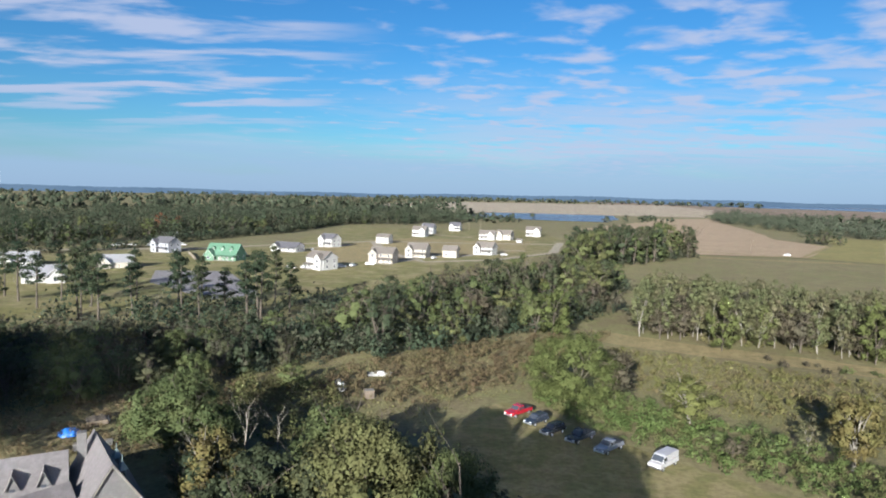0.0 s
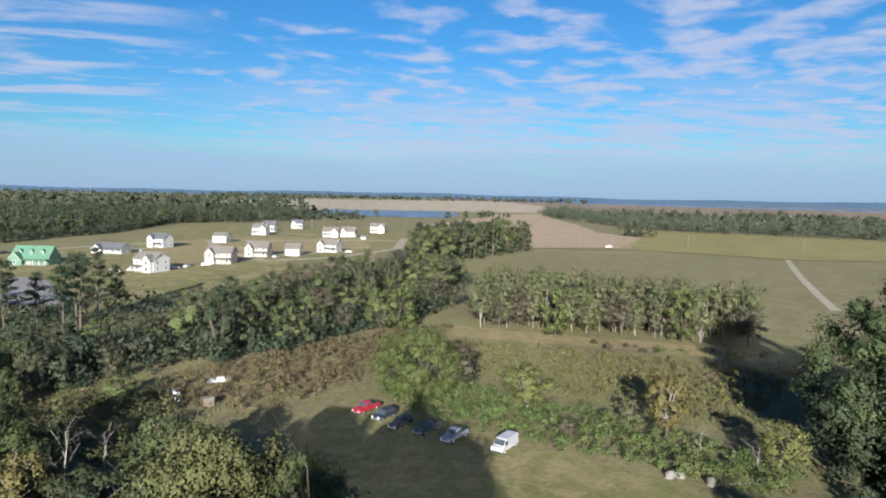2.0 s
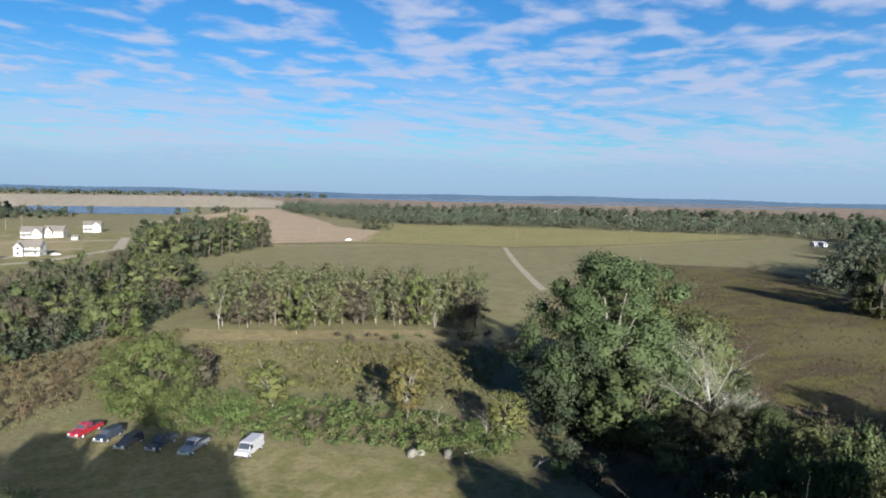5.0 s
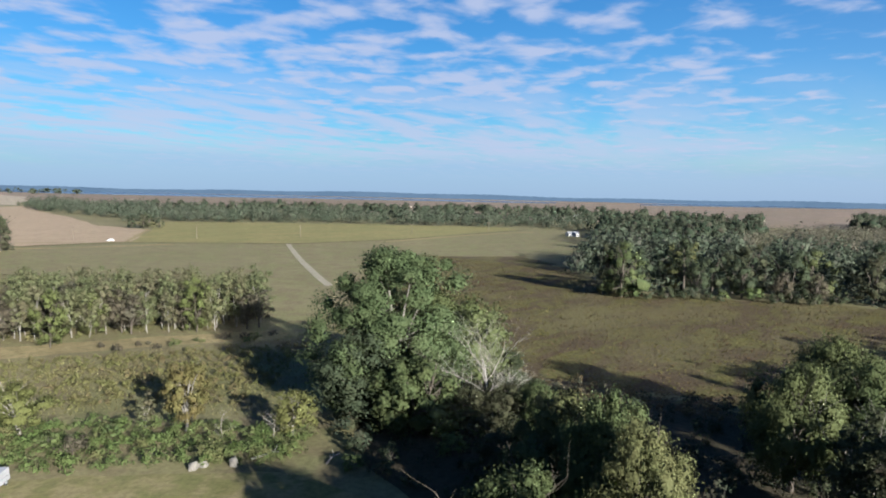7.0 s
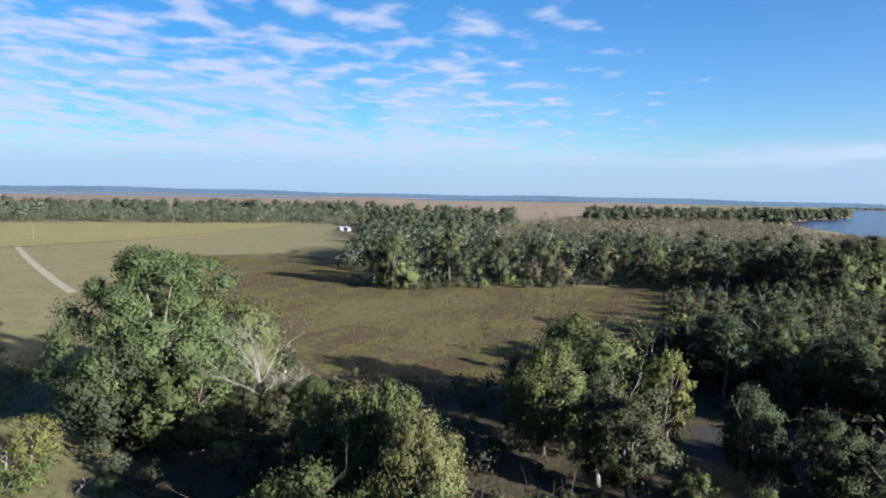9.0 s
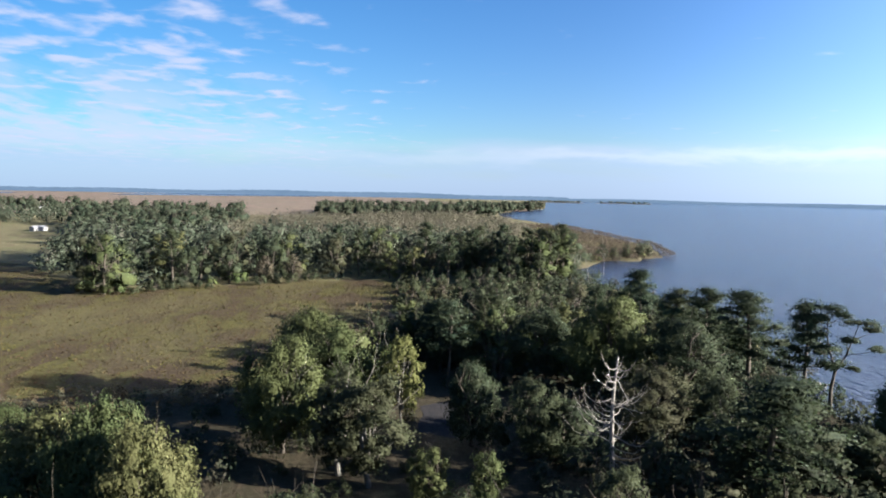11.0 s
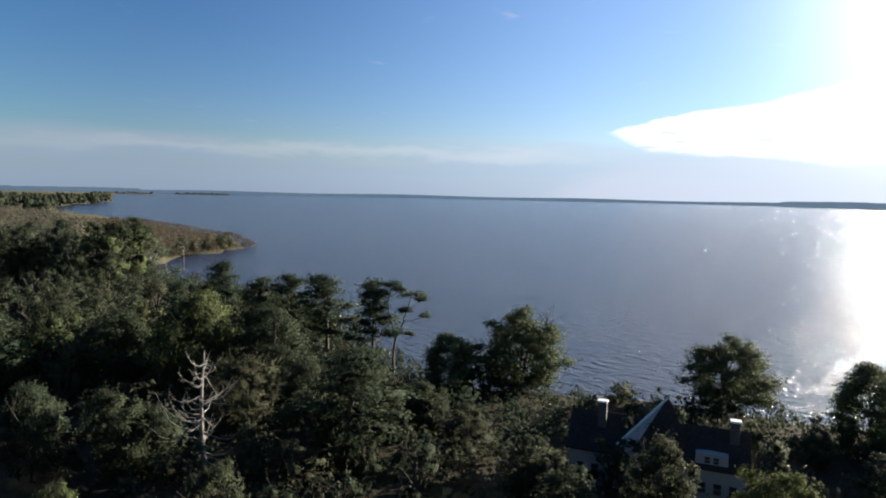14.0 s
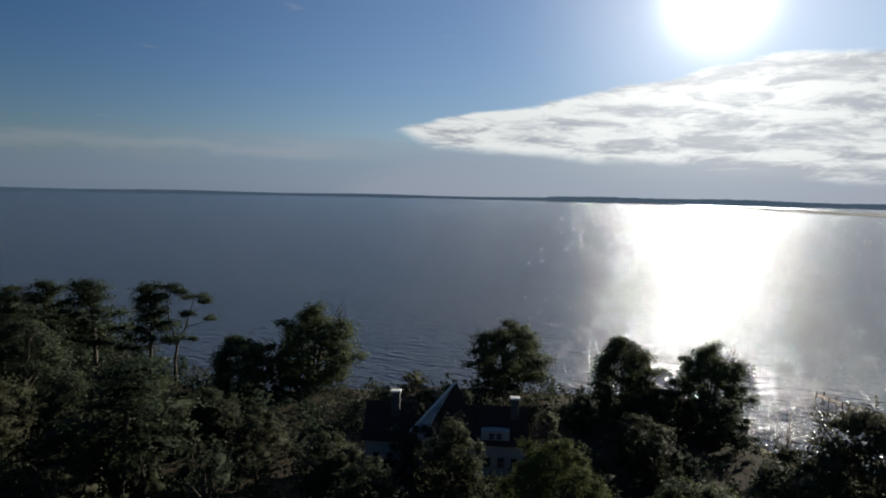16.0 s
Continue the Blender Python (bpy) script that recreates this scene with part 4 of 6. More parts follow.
grove([(186, -8), (178, -30), (214, -36), (218, -14)], 6.0, [("dark_bush", 3), ("dark_far", 1)], {"all": (4, 7), "dark_bush": (2.5, 4)}, 108, "shore wood")
grove([(-205, 292), (-128, 440), (-92, 590), (-40, 610), (-30, 640), (-104, 625), (-146, 470), (-226, 312)], 12.0, [("oak_far", 4), ("dark_far", 5), ("pine", 1)],
      {"all": (8, 14), "pine": (12, 16)}, 109, "wood behind the housing estate")

grove([(-68, 84), (-54, 84), (-41, 94), (-29, 101), (-22, 108), (-30, 114), (-50, 108), (-72, 98)], 6.5, [("dark", 4), ("oak", 2), ("oak_mid", 1)],
      {"all": (5.5, 9)}, 141, "mixed wood")

# ---- single trees near the camera ----
plant("oak_near", -5.4, 51.7, 13.3, 0, 0, 0.96)
plant("oak_near", 1.0, 49.0, 12.5, 67, 1, 0.69)
plant("oak_mid", -10.5, 65.0, 10.8, 134, 2, 1.13)
plant("oak_near", -28.5, 70.1, 10.9, 201, 0, 1.02)
plant("yellow", -21.1, 59.4, 9.6, 268, 1, 0.78)
plant("snag", -20.8, 68.9, 9.1, 335, 2, 1.00)
plant("snag", -18.6, 73.7, 6.0, 42, 0, 1.00)
plant("oak", -22.2, 97.5, 4.4, 109, 1, 1.35)
plant("dark_mid", -14.2, 52.1, 9.6, 176, 2, 1.27)
plant("oak_mid", -14.5, 45.8, 9.8, 243, 0, 0.84)
plant("dark_mid", -9.8, 51.1, 9.3, 310, 1, 0.76)
plant("lime_oak", 19.6, 95.0, 12.0, 17, 0, 1.05)
plant("rust", 25.8, 94.5, 8.0, 84, 0, 1.35)
plant("yellow", 33.5, 85.7, 7.5, 151, 1, 1.35)
plant("yellow", 46.4, 71.2, 9.3, 218, 2, 0.83)
plant("twiggy", 47.5, 65.6, 4.3, 285, 0, 1.00)
plant("twiggy", 51.0, 60.4, 5.5, 352, 1, 1.00)
plant("yellow", 53.3, 59.7, 6.4, 59, 2, 1.15)
plant("slim", 44.0, 76.2, 4.5, 126, 0, 1.35)
plant("oak_big", 71.2, 58.2, 23.0, 193, 0, 1.08)
plant("oak_near", 78.4, 55.5, 17.1, 260, 2, 0.91)
plant("dark_near", 63.3, 58.2, 13.2, 327, 0, 1.19)
plant("oak_mid", 63.5, 48.6, 10.6, 34, 1, 1.28)
plant("vase_snag", 72.2, 42.6, 16.6, 101, 0, 1.7)
plant("dark_near", 70.6, 40.2, 7.0, 41, 0, 1.3)
plant("snag", 74.9, 49.9, 10.0, 168, 0, 1.00)
plant("oak_near", 72.0, 36.0, 8.6, 235, 1, 0.95)
plant("dark_near", 69.1, 44.2, 6.3, 302, 2, 1.35)
plant("dark_near", 85.2, 48.4, 7.2, 9, 0, 1.35)
plant("oak_near", 58.5, 26.5, 12.8, 76, 1, 0.95)
plant("oak_near", 52.4, 19.7, 14.3, 143, 2, 0.60)
plant("oak_near", 47.7, 15.1, 14.8, 210, 0, 0.60)
plant("oak_mid", 51.5, 26.7, 9.0, 277, 1, 0.91)
plant("dark_mid", 57.1, 33.1, 6.2, 344, 2, 1.35)
plant("oak_near", 74.5, 8.2, 15.0, 51, 0, 0.74)
plant("oak_near", 84.0, 2.2, 15.1, 118, 1, 0.91)
plant("oak_near", 89.8, 5.4, 14.8, 185, 2, 0.89)
plant("yellow", 81.8, -5.8, 12.9, 252, 0, 0.65)
plant("tall_near", 65.0, -1.4, 14.2, 319, 1, 1.04)
plant("tall_near", 68.0, 1.7, 12.3, 26, 2, 1.04)
plant("dark_near", 74.8, -13.7, 11.0, 93, 0, 0.85)
plant("dark_near", 70.3, -19.8, 10.6, 160, 1, 0.86)
plant("dark_mid", 70.2, -23.5, 7.9, 227, 2, 1.35)
plant("oak_mid", 60.7, -12.8, 6.6, 294, 0, 0.78)
plant("oak_mid", 61.6, -7.2, 5.8, 1, 1, 0.89)
plant("dead_pine", 64.5, -27.2, 14.2, 68, 0, 1.00)
plant("dark_near", 110.9, -15.3, 12.9, 135, 0, 1.35)
plant("dark_near", 115.5, -24.2, 13.7, 202, 1, 1.35)
plant("dark_near", 103.7, -30.3, 12.2, 269, 2, 1.35)
plant("oak_near", 92.4, -38.1, 17.0, 336, 0, 0.76)
plant("dark_near", 72.0, -34.9, 11.3, 43, 1, 1.12)
plant("dark_near", 86.4, -46.2, 14.2, 110, 2, 1.17)
plant("pine_near", 127.8, -57.1, 15.8, 177, 0, 1.10)
plant("pine_near", 113.9, -58.4, 13.9, 244, 1, 1.27)
plant("pine_near", 107.6, -61.5, 14.9, 311, 2, 1.26)
plant("pine_near", 95.7, -61.9, 16.1, 18, 0, 1.35)
plant("pine_near", 86.2, -65.0, 16.3, 85, 1, 1.01)
plant("umbrella", 84.1, -67.6, 15.9, -128, 0, 1.0)
plant("pine_near", 55.8, -38.9, 13.8, 219, 0, 1.7)
plant("dark_near", 71.9, -43.4, 9.6, 286, 1, 1.2)
plant("dark_mid", 45.8, -20.1, 10.8, 353, 2, 0.73)
plant("oak_mid", 41.8, 4.1, 13.4, 60, 0, 0.60)
plant("dark_near", 61.5, -54.3, 6.8, 127, 1, 1.35)
plant("round", 69.9, -67.2, 10.2, 194, 1, 1.4)
plant("round", 64.2, -76.6, 14.0, 261, 0, 1.32)
plant("dark", 66.4, -72.1, 6.5, 328, 1, 1.35)
plant("oak", 50.4, -82.8, 3.5, 35, 2, 1.35)
plant("round", 39.1, -93.1, 11.6, 102, 0, 1.55)
plant("round", 20.7, -89.8, 12.2, 169, 1, 1.2)
plant("round", 9.8, -91.0, 12.3, 236, 0, 1.12)
plant("dark_near", 14.9, -85.0, 6.3, 303, 0, 1.5)
plant("lime_oak", 16.4, -49.4, 12.0, 10, 0, 0.78)
plant("dark_near", 26.8, -51.7, 10.6, 77, 1, 0.8)
plant("dark_mid", 50.5, -51.3, 6.9, 144, 0, 1.35)
plant("dark_mid", 59.9, -53.0, 5.2, 211, 1, 1.35)
plant("dark_mid", 61.8, -47.6, 6.9, 278, 2, 1.35)
plant("dark_mid", 58.1, -39.1, 7.9, 345, 0, 1.35)
plant("dark_mid", 38.6, -48.5, 6.9, 52, 1, 1.35)
plant("dark_mid", 23.7, -80.6, 4.9, 119, 2, 1.35)
plant("dark_mid", 14.0, -70.6, 7.4, 186, 0, 1.35)
plant("dark_mid", 7.5, -83.7, 6.5, 253, 1, 1.35)
plant("dark_mid", 31.9, -44.8, 7.7, 320, 2, 1.2)
plant("oak_mid", 6.8, -55.6, 8.9, 27, 0, 1.34)
plant("dark_mid", -0.1, -58.0, 9.1, 94, 1, 1.35)
plant("snag", 0.4, -80.0, 10.1, 161, 2, 1.00)
plant("snag", -3.0, -83.9, 8.8, 228, 0, 1.00)
plant("snag", 1.5, -73.0, 11.0, 30, 1, 1.5)
plant("dark_near", -6.4, -65.0, 14.0, 75, 1, 1.15)
plant("dark_mid", -2.8, -62.0, 8.6, 15, 0, 1.3)
plant("dark_mid", 15.7, -76.4, 4.7, 2, 2, 1.35)
for k, (x, y, h) in enumerate(((55.6, 128, 11.5), (80.8, 120, 12.5), (66, 132, 9.5))):
    plant("bright", x, y, h, 70 * k, k, 0.9, group="white-trunked thicket")
plant("bright", 24, 140, 12, 20, 1, 1.2, group="mixed wood")
# dark trees added beside the big house where only deep shade lies
for x, y, h in ((-22.5, 59, 6.0), (-20, 53.5, 5.0), (-25.5, 64, 5.0)):
    plant("dark_mid", x, y, h, rng=random.Random(int(h * 9 - x)), wide=1.2)
# unseen trees under the eye, placed to cast the shade on the parking grass
for k, (x, y, h) in enumerate(((1, 23, 18.6), (3.5, 27, 17), (3.5, 31, 15.4), (-3, 22, 18.6))):
    plant("oak_near" if k % 2 else "dark_near", x, y, h, 40 + 65 * k, k, 0.95)
plant("dark_near", -12.5, 3.0, 29.2, 20, 0, 0.5)
plant("dark_near", -12.0, -3.5, 29.4, 80, 1, 0.42)
# trees added mostly out of view, to shade the ground before the big oak
for k, (x, y, h) in enumerate(((30, 16, 14), (36.5, 11, 14.2), (38, 3.5, 13), (30, 6, 15.2), (22, -6, 17), (27, -2, 16), (33, -6, 14.6), (43, 22, 11.5), (27, 9, 14))):
    plant("oak_near" if k % 2 else "dark_near", x, y, h, 40 + 65 * k, k, 0.85)

# unseen tall trees added west of the waste ground, to shade the wood beyond it
for k, (x, y, h) in enumerate(((-88, 50, 24), (-80, 56, 24), (-73, 59, 24), (-66, 61, 22.5), (-61, 63.5, 20), (-96, 60, 22), (-84, 68, 20))):
    plant("dark_near", x, y, h, 70 * k, k, 1.1)

grove([(13, 97), (17, 86), (24, 78), (31, 71), (38, 64.5), (47, 54), (56, 58), (50, 68), (42, 80), (30, 92), (20, 104)], 9.0,
      [("bush", 6), ("dry_bush", 3)], {"all": (1.2, 2.9)}, 121, "bramble belt")
grove([(48, 44), (58, 60), (66, 70), (92, 62), (92, 44), (80, 30), (60, 28), (50, 34)], 6.0, [("dark_bush", 4), ("bush", 1)], {"all": (1.4, 3.0)}, 125, "wood's edge")
grove([(46, 10), (60, 22), (98, 20), (100, -2), (74, -22), (50, -16)], 7.0, [("dark_bush", 3)], {"all": (1.0, 2.2)}, 126, "wood's edge")
grove([(12, -62), (30, -58), (60, -46), (90, -30), (110, -60), (72, -62), (40, -80), (9, -90), (-5, -76)], 7.0, [("dark_bush", 5), ("dark", 2)],
      {"all": (1.6, 3.4), "dark": (5, 8.5)}, 127, "shore wood")
grove([(56, 118), (88, 100), (92, 104), (60, 124)], 4.5, [("bush", 2), ("dry_bush", 2)], {"all": (0.8, 1.8)}, 128, "thicket edge")
grove([(188, 62), (208, 36), (216, 10), (221, 14), (213, 44), (193, 72)], 5.5, [("bush", 1), ("dark_bush", 5)], {"all": (2.0, 4.2)}, 129, "lakeside wood edge")
grove([(288, -112), (300, -128), (322, -158), (330, -160), (345, -160), (330, -130), (300, -104)], 7.0, [("bush", 2), ("dry_bush", 3)], {"all": (1.6, 3.6)}, 130, "low scrub on the point")
for x, y, h in ((300, -116, 9), (309, -132, 7.5), (312, -140, 8), (330, -150, 6.5), (318, -148, 6), (305, -124, 6), (345, -158, 7), (360, -166, 6)):
    plant("dark", x, y, h, rng=random.Random(int(h * 10)), group="low scrub on the point")
plant("pole", 245.1, -95.8, 12.5, 30, 0, 1.4, "bleached dead tree standing in shallow lake water", z=-1.6)
for k, (x, y) in enumerate(((219, -74), (223, -77), (215, -79), (229, -80))):
    plant("pole", x, y, 12 + k, 40 * k, k, 1.2, "dark bare trunk standing at the water's edge", z=-0.9)
for x, y, h in ((262, 452, 11), (268, 458, 12), (257, 460, 9), (272, 449, 8)):
    plant("dark", x, y, h, rng=random.Random(int(h * 7)), wide=1.3, label="round dark tree at a field corner")
for k, (x, y, h) in enumerate(((-70, 132, 17), (-40, 144, 17), (-43, 168, 16), (-60, 150, 15), (-52, 139, 14), (-82, 146, 16.5), (-92, 132, 15))):
    plant("pine", x, y, h, 55 * k, k, 0.85, group="pines by the paved yard")
plant("autumn", -179.0, 418.0, 14.7, 20, 0, 1.00)
plant("autumn", -172.0, 424.0, 12.6, 120, 0, 1.00)


# ---- far woods, each one mesh ----
def far_wood(points, heights, mat, label, seed, spread=0.36, per=40, n=5, leaf=0.036, squash=0.85):
    """Many small crowns with short trunks, joined."""
    rng = np.random.default_rng(seed)
    qs, cores, soft, core_soft = [], [], [], []
    core = 0.7 if leaf < 0.045 else 0
    for (x, y), h in zip(points, heights):
        x, y, h = x * K, y * K, h * K
        far = 4900 / max(4900, math.hypot(x, y))
        x, y = x * far, y * far
        k = n
        a = rng.uniform(0, 6.28) + np.arange(k) * 6.28 / max(1, k - 1)
        rad = h * spread * rng.uniform(0.7, 1.3)
        ring = np.full(k, 0.62) * rng.uniform(0.75, 1.15, k)
        u = rng.uniform(0.34, 0.62, k)
        ring[0], u[0] = 0.1, rng.uniform(0.66, 0.8)
        if k > 3:
            ring[1], u[1] = 0.3, 0.2
        cs = np.stack([x + rad * ring * np.cos(a), y + rad * ring * np.sin(a), h * u], 1)
        rs = np.minimum(rad * rng.uniform(0.5, 0.75, k), h * 0.4)
        q, quads, cv, cf, nv = sprays(rng, cs, rs, per, h * leaf, squash, 0.9, core)
        qs.append(q), cores.append((cv, cf - len(q)))
        soft.append(nv[:len(q)]), core_soft.append(nv[len(q):])
    q = np.concatenate(qs)
    tris = [np.arange(len(q)).reshape(-1, 3)]
    if core:
        cv, cf = merge(cores)
        q, tris = np.concatenate([q, cv]), tris + [cf + len(q)]
    me = mesh_of("woodland", q, tris, mat, True, np.concatenate(soft + (core_soft if core else [])))
    return tagged(new("woodland", me), label, "woods", kind="stuff")


def wood_over(poly, spacing, lo, hi, mat, label, seed, **more):
    rng = np.random.default_rng(seed)
    pts = scatter(poly, spacing, rng)
    return far_wood(pts, rng.uniform(lo, hi, len(pts)), mat, label, seed, **more)


def wood_fan(az0, az1, r0, r1, count, lo, hi, grow, mat, label, seed):
    """Woods thinning with distance; azimuths clockwise from +y."""
    rng = np.random.default_rng(seed)
    a, r = np.radians(rng.uniform(az0, az1, count)), np.exp(rng.uniform(math.log(r0), math.log(r1), count))
    h = rng.uniform(lo, hi, count)
    return far_wood(list(zip(r * np.sin(a), r * np.cos(a))), h, mat, label, seed, spread=0.36 + grow, n=4, per=16)


wood_over([(-205, 292), (-128, 440), (-92, 590), (-40, 610), (15, 640), (40, 720), (-20, 900), (-150, 900), (-330, 760), (-440, 420), (-330, 360)], 17.0, 8, 15,
          M["woods"], "thick mixed wood behind the housing estate", 201, spread=0.72, per=50, n=7, leaf=0.046, squash=0.95)
wood_fan(-44, 2, 800, 4500, 750, 13, 17, 0.5, M["woods"], "unbroken far forest reaching the horizon", 202)
wood_fan(-6, 26, 2500, 4600, 300, 15, 20, 0.5, M["woods"], "far wooded strip beyond the sand workings", 203)
wood_over([(300, 547), (440, 424), (520, 302), (545, 240), (600, 240), (640, 330), (560, 470), (440, 640), (450, 860), (480, 1060), (400, 1010), (345, 830), (330, 640)],
          15.5, 7, 17, M["lake_woods"], "line of woods along the far side of the fields", 204, spread=0.5, per=46, n=6, leaf=0.046)
wood_over([(335, 130), (470, 195), (560, 235), (640, 170), (560, 90), (430, 95)], 13.0, 12, 18, M["woods"], "woods round a few white cabins", 205)
wood_over([(300, -44), (335, 20), (330, 112), (430, 92), (560, 88), (700, 60), (800, -60), (846, -150), (640, -150), (500, -132), (400, -105), (345, -75)],
          13.5, 6, 11, M["grey_woods"], "grey half-bare swamp woods beside the lake", 206, spread=0.75, per=44, n=7, leaf=0.046, squash=0.8)
wood_over([(700, 40), (860, -184), (1025, -224), (1361, -394), (1460, -410), (1420, -300), (1100, -120), (1000, 60)], 17, 13, 21, M["woods"], "dark wooded point reaching into the lake", 207, per=26)
wood_over([(560, 470), (640, 330), (660, 120), (900, 150), (1100, 500), (800, 760), (560, 980), (470, 880)], 30, 10, 17, M["woods"], "scattered woods before the marsh", 208, spread=0.5)
wood_over([(-60, 640), (90, 700), (60, 800), (240, 770), (300, 830), (260, 870), (200, 760), (120, 790), (40, 850), (-10, 960), (-120, 1060)], 22, 6, 11, M["woods"],
          "scrubby trees round the pond", 209, spread=0.5)

for k, (a0, a1, r0) in enumerate(((104.5, 109.5, 2950), (110.5, 115.0, 3150))):
    wood_fan(a0 + 0.2, a1 - 0.2, r0, r0 + 120, 40, 7, 12, 0.6, M["woods"], "dark line of trees on a far island", 240 + k)

M["reeds"] = woodland("dry_reeds", [(0.082, 0.064, 0.050), (0.074, 0.062, 0.046), (0.062, 0.052, 0.042), (0.092, 0.076, 0.058)], 9.0, 0.4)
M["russet"] = woodland("russet_growth", [(0.098, 0.076, 0.045), (0.092, 0.080, 0.042), (0.088, 0.062, 0.040), (0.112, 0.090, 0.052)], 6.0, 0.3)
M["scrub"] = woodland("rough_scrub", [(0.118, 0.109, 0.048), (0.104, 0.109, 0.039), (0.135, 0.103, 0.058), (0.127, 0.124, 0.055)], 7.0, 0.3)
wood_over([(-62, 92), (-30, 116), (0, 122), (22, 138), (50, 168), (66, 240), (70, 280), (136, 336), (120, 372), (56, 302), (20, 215), (-20, 178), (-52, 165), (-90, 140), (-98, 118)],
          7.2, 3.0, 6.5, M["woods"], "dark undergrowth beneath a mixed wood", 213, spread=0.55, per=34, n=4, leaf=0.07)
wood_over([(44, 140), (92, 114), (102, 126), (78, 154), (52, 162)], 4.5, 0.6, 2.0, M["scrub"], "olive undergrowth beneath a thicket", 214, spread=0.6, per=34, n=4, leaf=0.07)
wood_over([(234, 104), (246, 60), (250, 0), (250, -66), (300, -60), (332, 20), (318, 106), (286, 120)], 10.5, 11, 18, M["lake_woods"],
          "thick lakeside wood behind its edge", 217, per=56, n=7, leaf=0.046, squash=1.1)
wood_over([(112, -77), (77, -65), (67, -71), (52, -84), (35, -91), (18, -99), (8, -95), (5, -86), (14, -84), (30, -76), (48, -70), (62, -58), (84, -52), (108, -64)], 3.8, 1.6, 3.6,
          M["woods"], "dark shrubs along the lake shore", 224, spread=0.6, per=34, n=4, leaf=0.08)
for k, (x, y, h) in enumerate(((232, -62, 19), (241, -69, 18), (228, -52, 20), (237, -45, 19), (222, -66, 16), (226, -40, 18), (214, -30, 17), (240, -25, 20), (214, -69, 21), (208, -63, 19))):
    plant("pine", x, y, h, 45 * k, k, 1.1, group="lakeside wood")
for k, (x, y, h) in enumerate(((211, -65, 19), (217, -71, 20), (223, -72, 19), (207, -58, 18), (227, -67, 21), (214, -57, 19), (219, -64, 21), (216, -50, 19), (209, -50, 17))):
    plant("dark_far" if k % 3 else "oak_far", x, y, h, 50 * k, k, 1.0, group="lakeside wood")
grove([(40, -14), (70, -24), (88, -42), (62, -48), (34, -46), (22, -30)], 8.5, [("dark", 5)], {"all": (5, 8)}, 131, "shore wood")
wood_over([(20, -24), (46, -12), (76, -24), (96, -48), (84, -62), (60, -48), (34, -56), (10, -78), (-8, -80), (0, -50)], 4.6, 1.5, 4.0, M["woods"],
          "dark undergrowth below tall trees", 218, spread=0.6, per=34, n=4, leaf=0.08)
wood_over([(48, 42), (58, 58), (66, 68), (92, 60), (96, 40), (98, 16), (74, 10), (56, 20)], 4.6, 1.2, 3.2, M["woods"],
          "dark undergrowth below tall trees", 219, spread=0.6, per=34, n=4, leaf=0.08)
wood_over([(188, 66), (212, 38), (222, 10), (226, -60), (300, -60), (320, 100), (250, 108)], 8.6, 4, 8, M["lake_woods"], "dark undergrowth beneath the lakeside wood", 215, spread=0.5, per=40, n=4, leaf=0.05)
wood_over([(104, 4), (150, -10), (178, -34), (216, -40), (206, -72), (150, -84), (84, -62), (76, -40), (92, -20)], 6.0, 2.5, 5.5, M["woods"], "dark undergrowth beneath the shore wood", 216, spread=0.55, per=34, n=4, leaf=0.07)

wood_over([(200, -50), (202, -84), (222, -83), (245, -78), (270, -96), (289, -109), (304, -100), (302, -58), (250, -62)], 5.0, 2.4, 5.0, M["lake_woods"],
          "low dark shrubs behind a lake inlet", 238, spread=0.6, per=36, n=4, leaf=0.07)
wood_over([(287, -108), (300, -129), (322, -160), (397, -184), (509, -193), (640, -202), (640, -206), (509, -198), (396, -189), (320, -164), (297, -132), (285, -111)], 3.0, 1.4, 2.6, M["reeds"],
          "brown reeds and shrubs along the water's edge", 239, spread=0.7, per=36, n=3, leaf=0.07)
wood_over([(42, -74), (52, -70), (62, -64), (72, -58), (62, -50), (50, -56), (44, -62)], 4.2, 2.4, 5.0, M["woods"], "dark shrubs beside a lakeside house", 241, spread=0.6, per=34, n=4, leaf=0.08)
wood_over([(98, -60), (122, -58), (150, -78), (152, -90), (130, -84), (112, -76), (98, -70)], 4.4, 2.0, 4.6, M["woods"], "dark shrubs along the lake shore", 236, spread=0.6, per=34, n=4, leaf=0.08)

wood_over([(70, -66), (77, -60), (112, -70), (150, -84), (205, -78), (206, -87), (150, -94), (112, -80), (77, -68)], 3.6, 1.4, 3.4, M["woods"], "dark shrubs along the lake shore", 237, spread=0.6, per=34, n=4, leaf=0.08)

M["hedge"] = woodland("bramble_mat", [(0.072, 0.101, 0.034), (0.083, 0.107, 0.039), (0.107, 0.103, 0.048), (0.081, 0.118, 0.039)], 9.0, 0.5)
wood_over([(13, 97), (17, 86), (24, 78), (31, 71), (38, 64.5), (47, 54), (56, 58), (50, 68), (43, 80), (31, 92), (20, 105)], 1.5, 0.4, 1.7, M["hedge"],
          "low green mat of brambles beside mown grass", 220, spread=0.95, per=70, n=3, leaf=0.075)
wood_over([(-20, 96), (-4, 90), (6, 97), (13, 104), (24, 120), (38, 142), (28, 142), (10, 131), (-6, 119), (-18, 108)], 1.9, 0.5, 1.5, M["russet"],
          "rough russet and brown growth on waste ground", 221, spread=0.95, per=40, n=3, leaf=0.1)
wood_over([(-62, 78), (-54, 70), (-40, 68), (-26, 72), (-20, 82), (-20, 96), (-34, 102), (-46, 92), (-54, 84)], 2.0, 0.4, 1.2, M["russet"],
          "rough brown growth beside a wood", 222, spread=0.95, per=40, n=3, leaf=0.1)
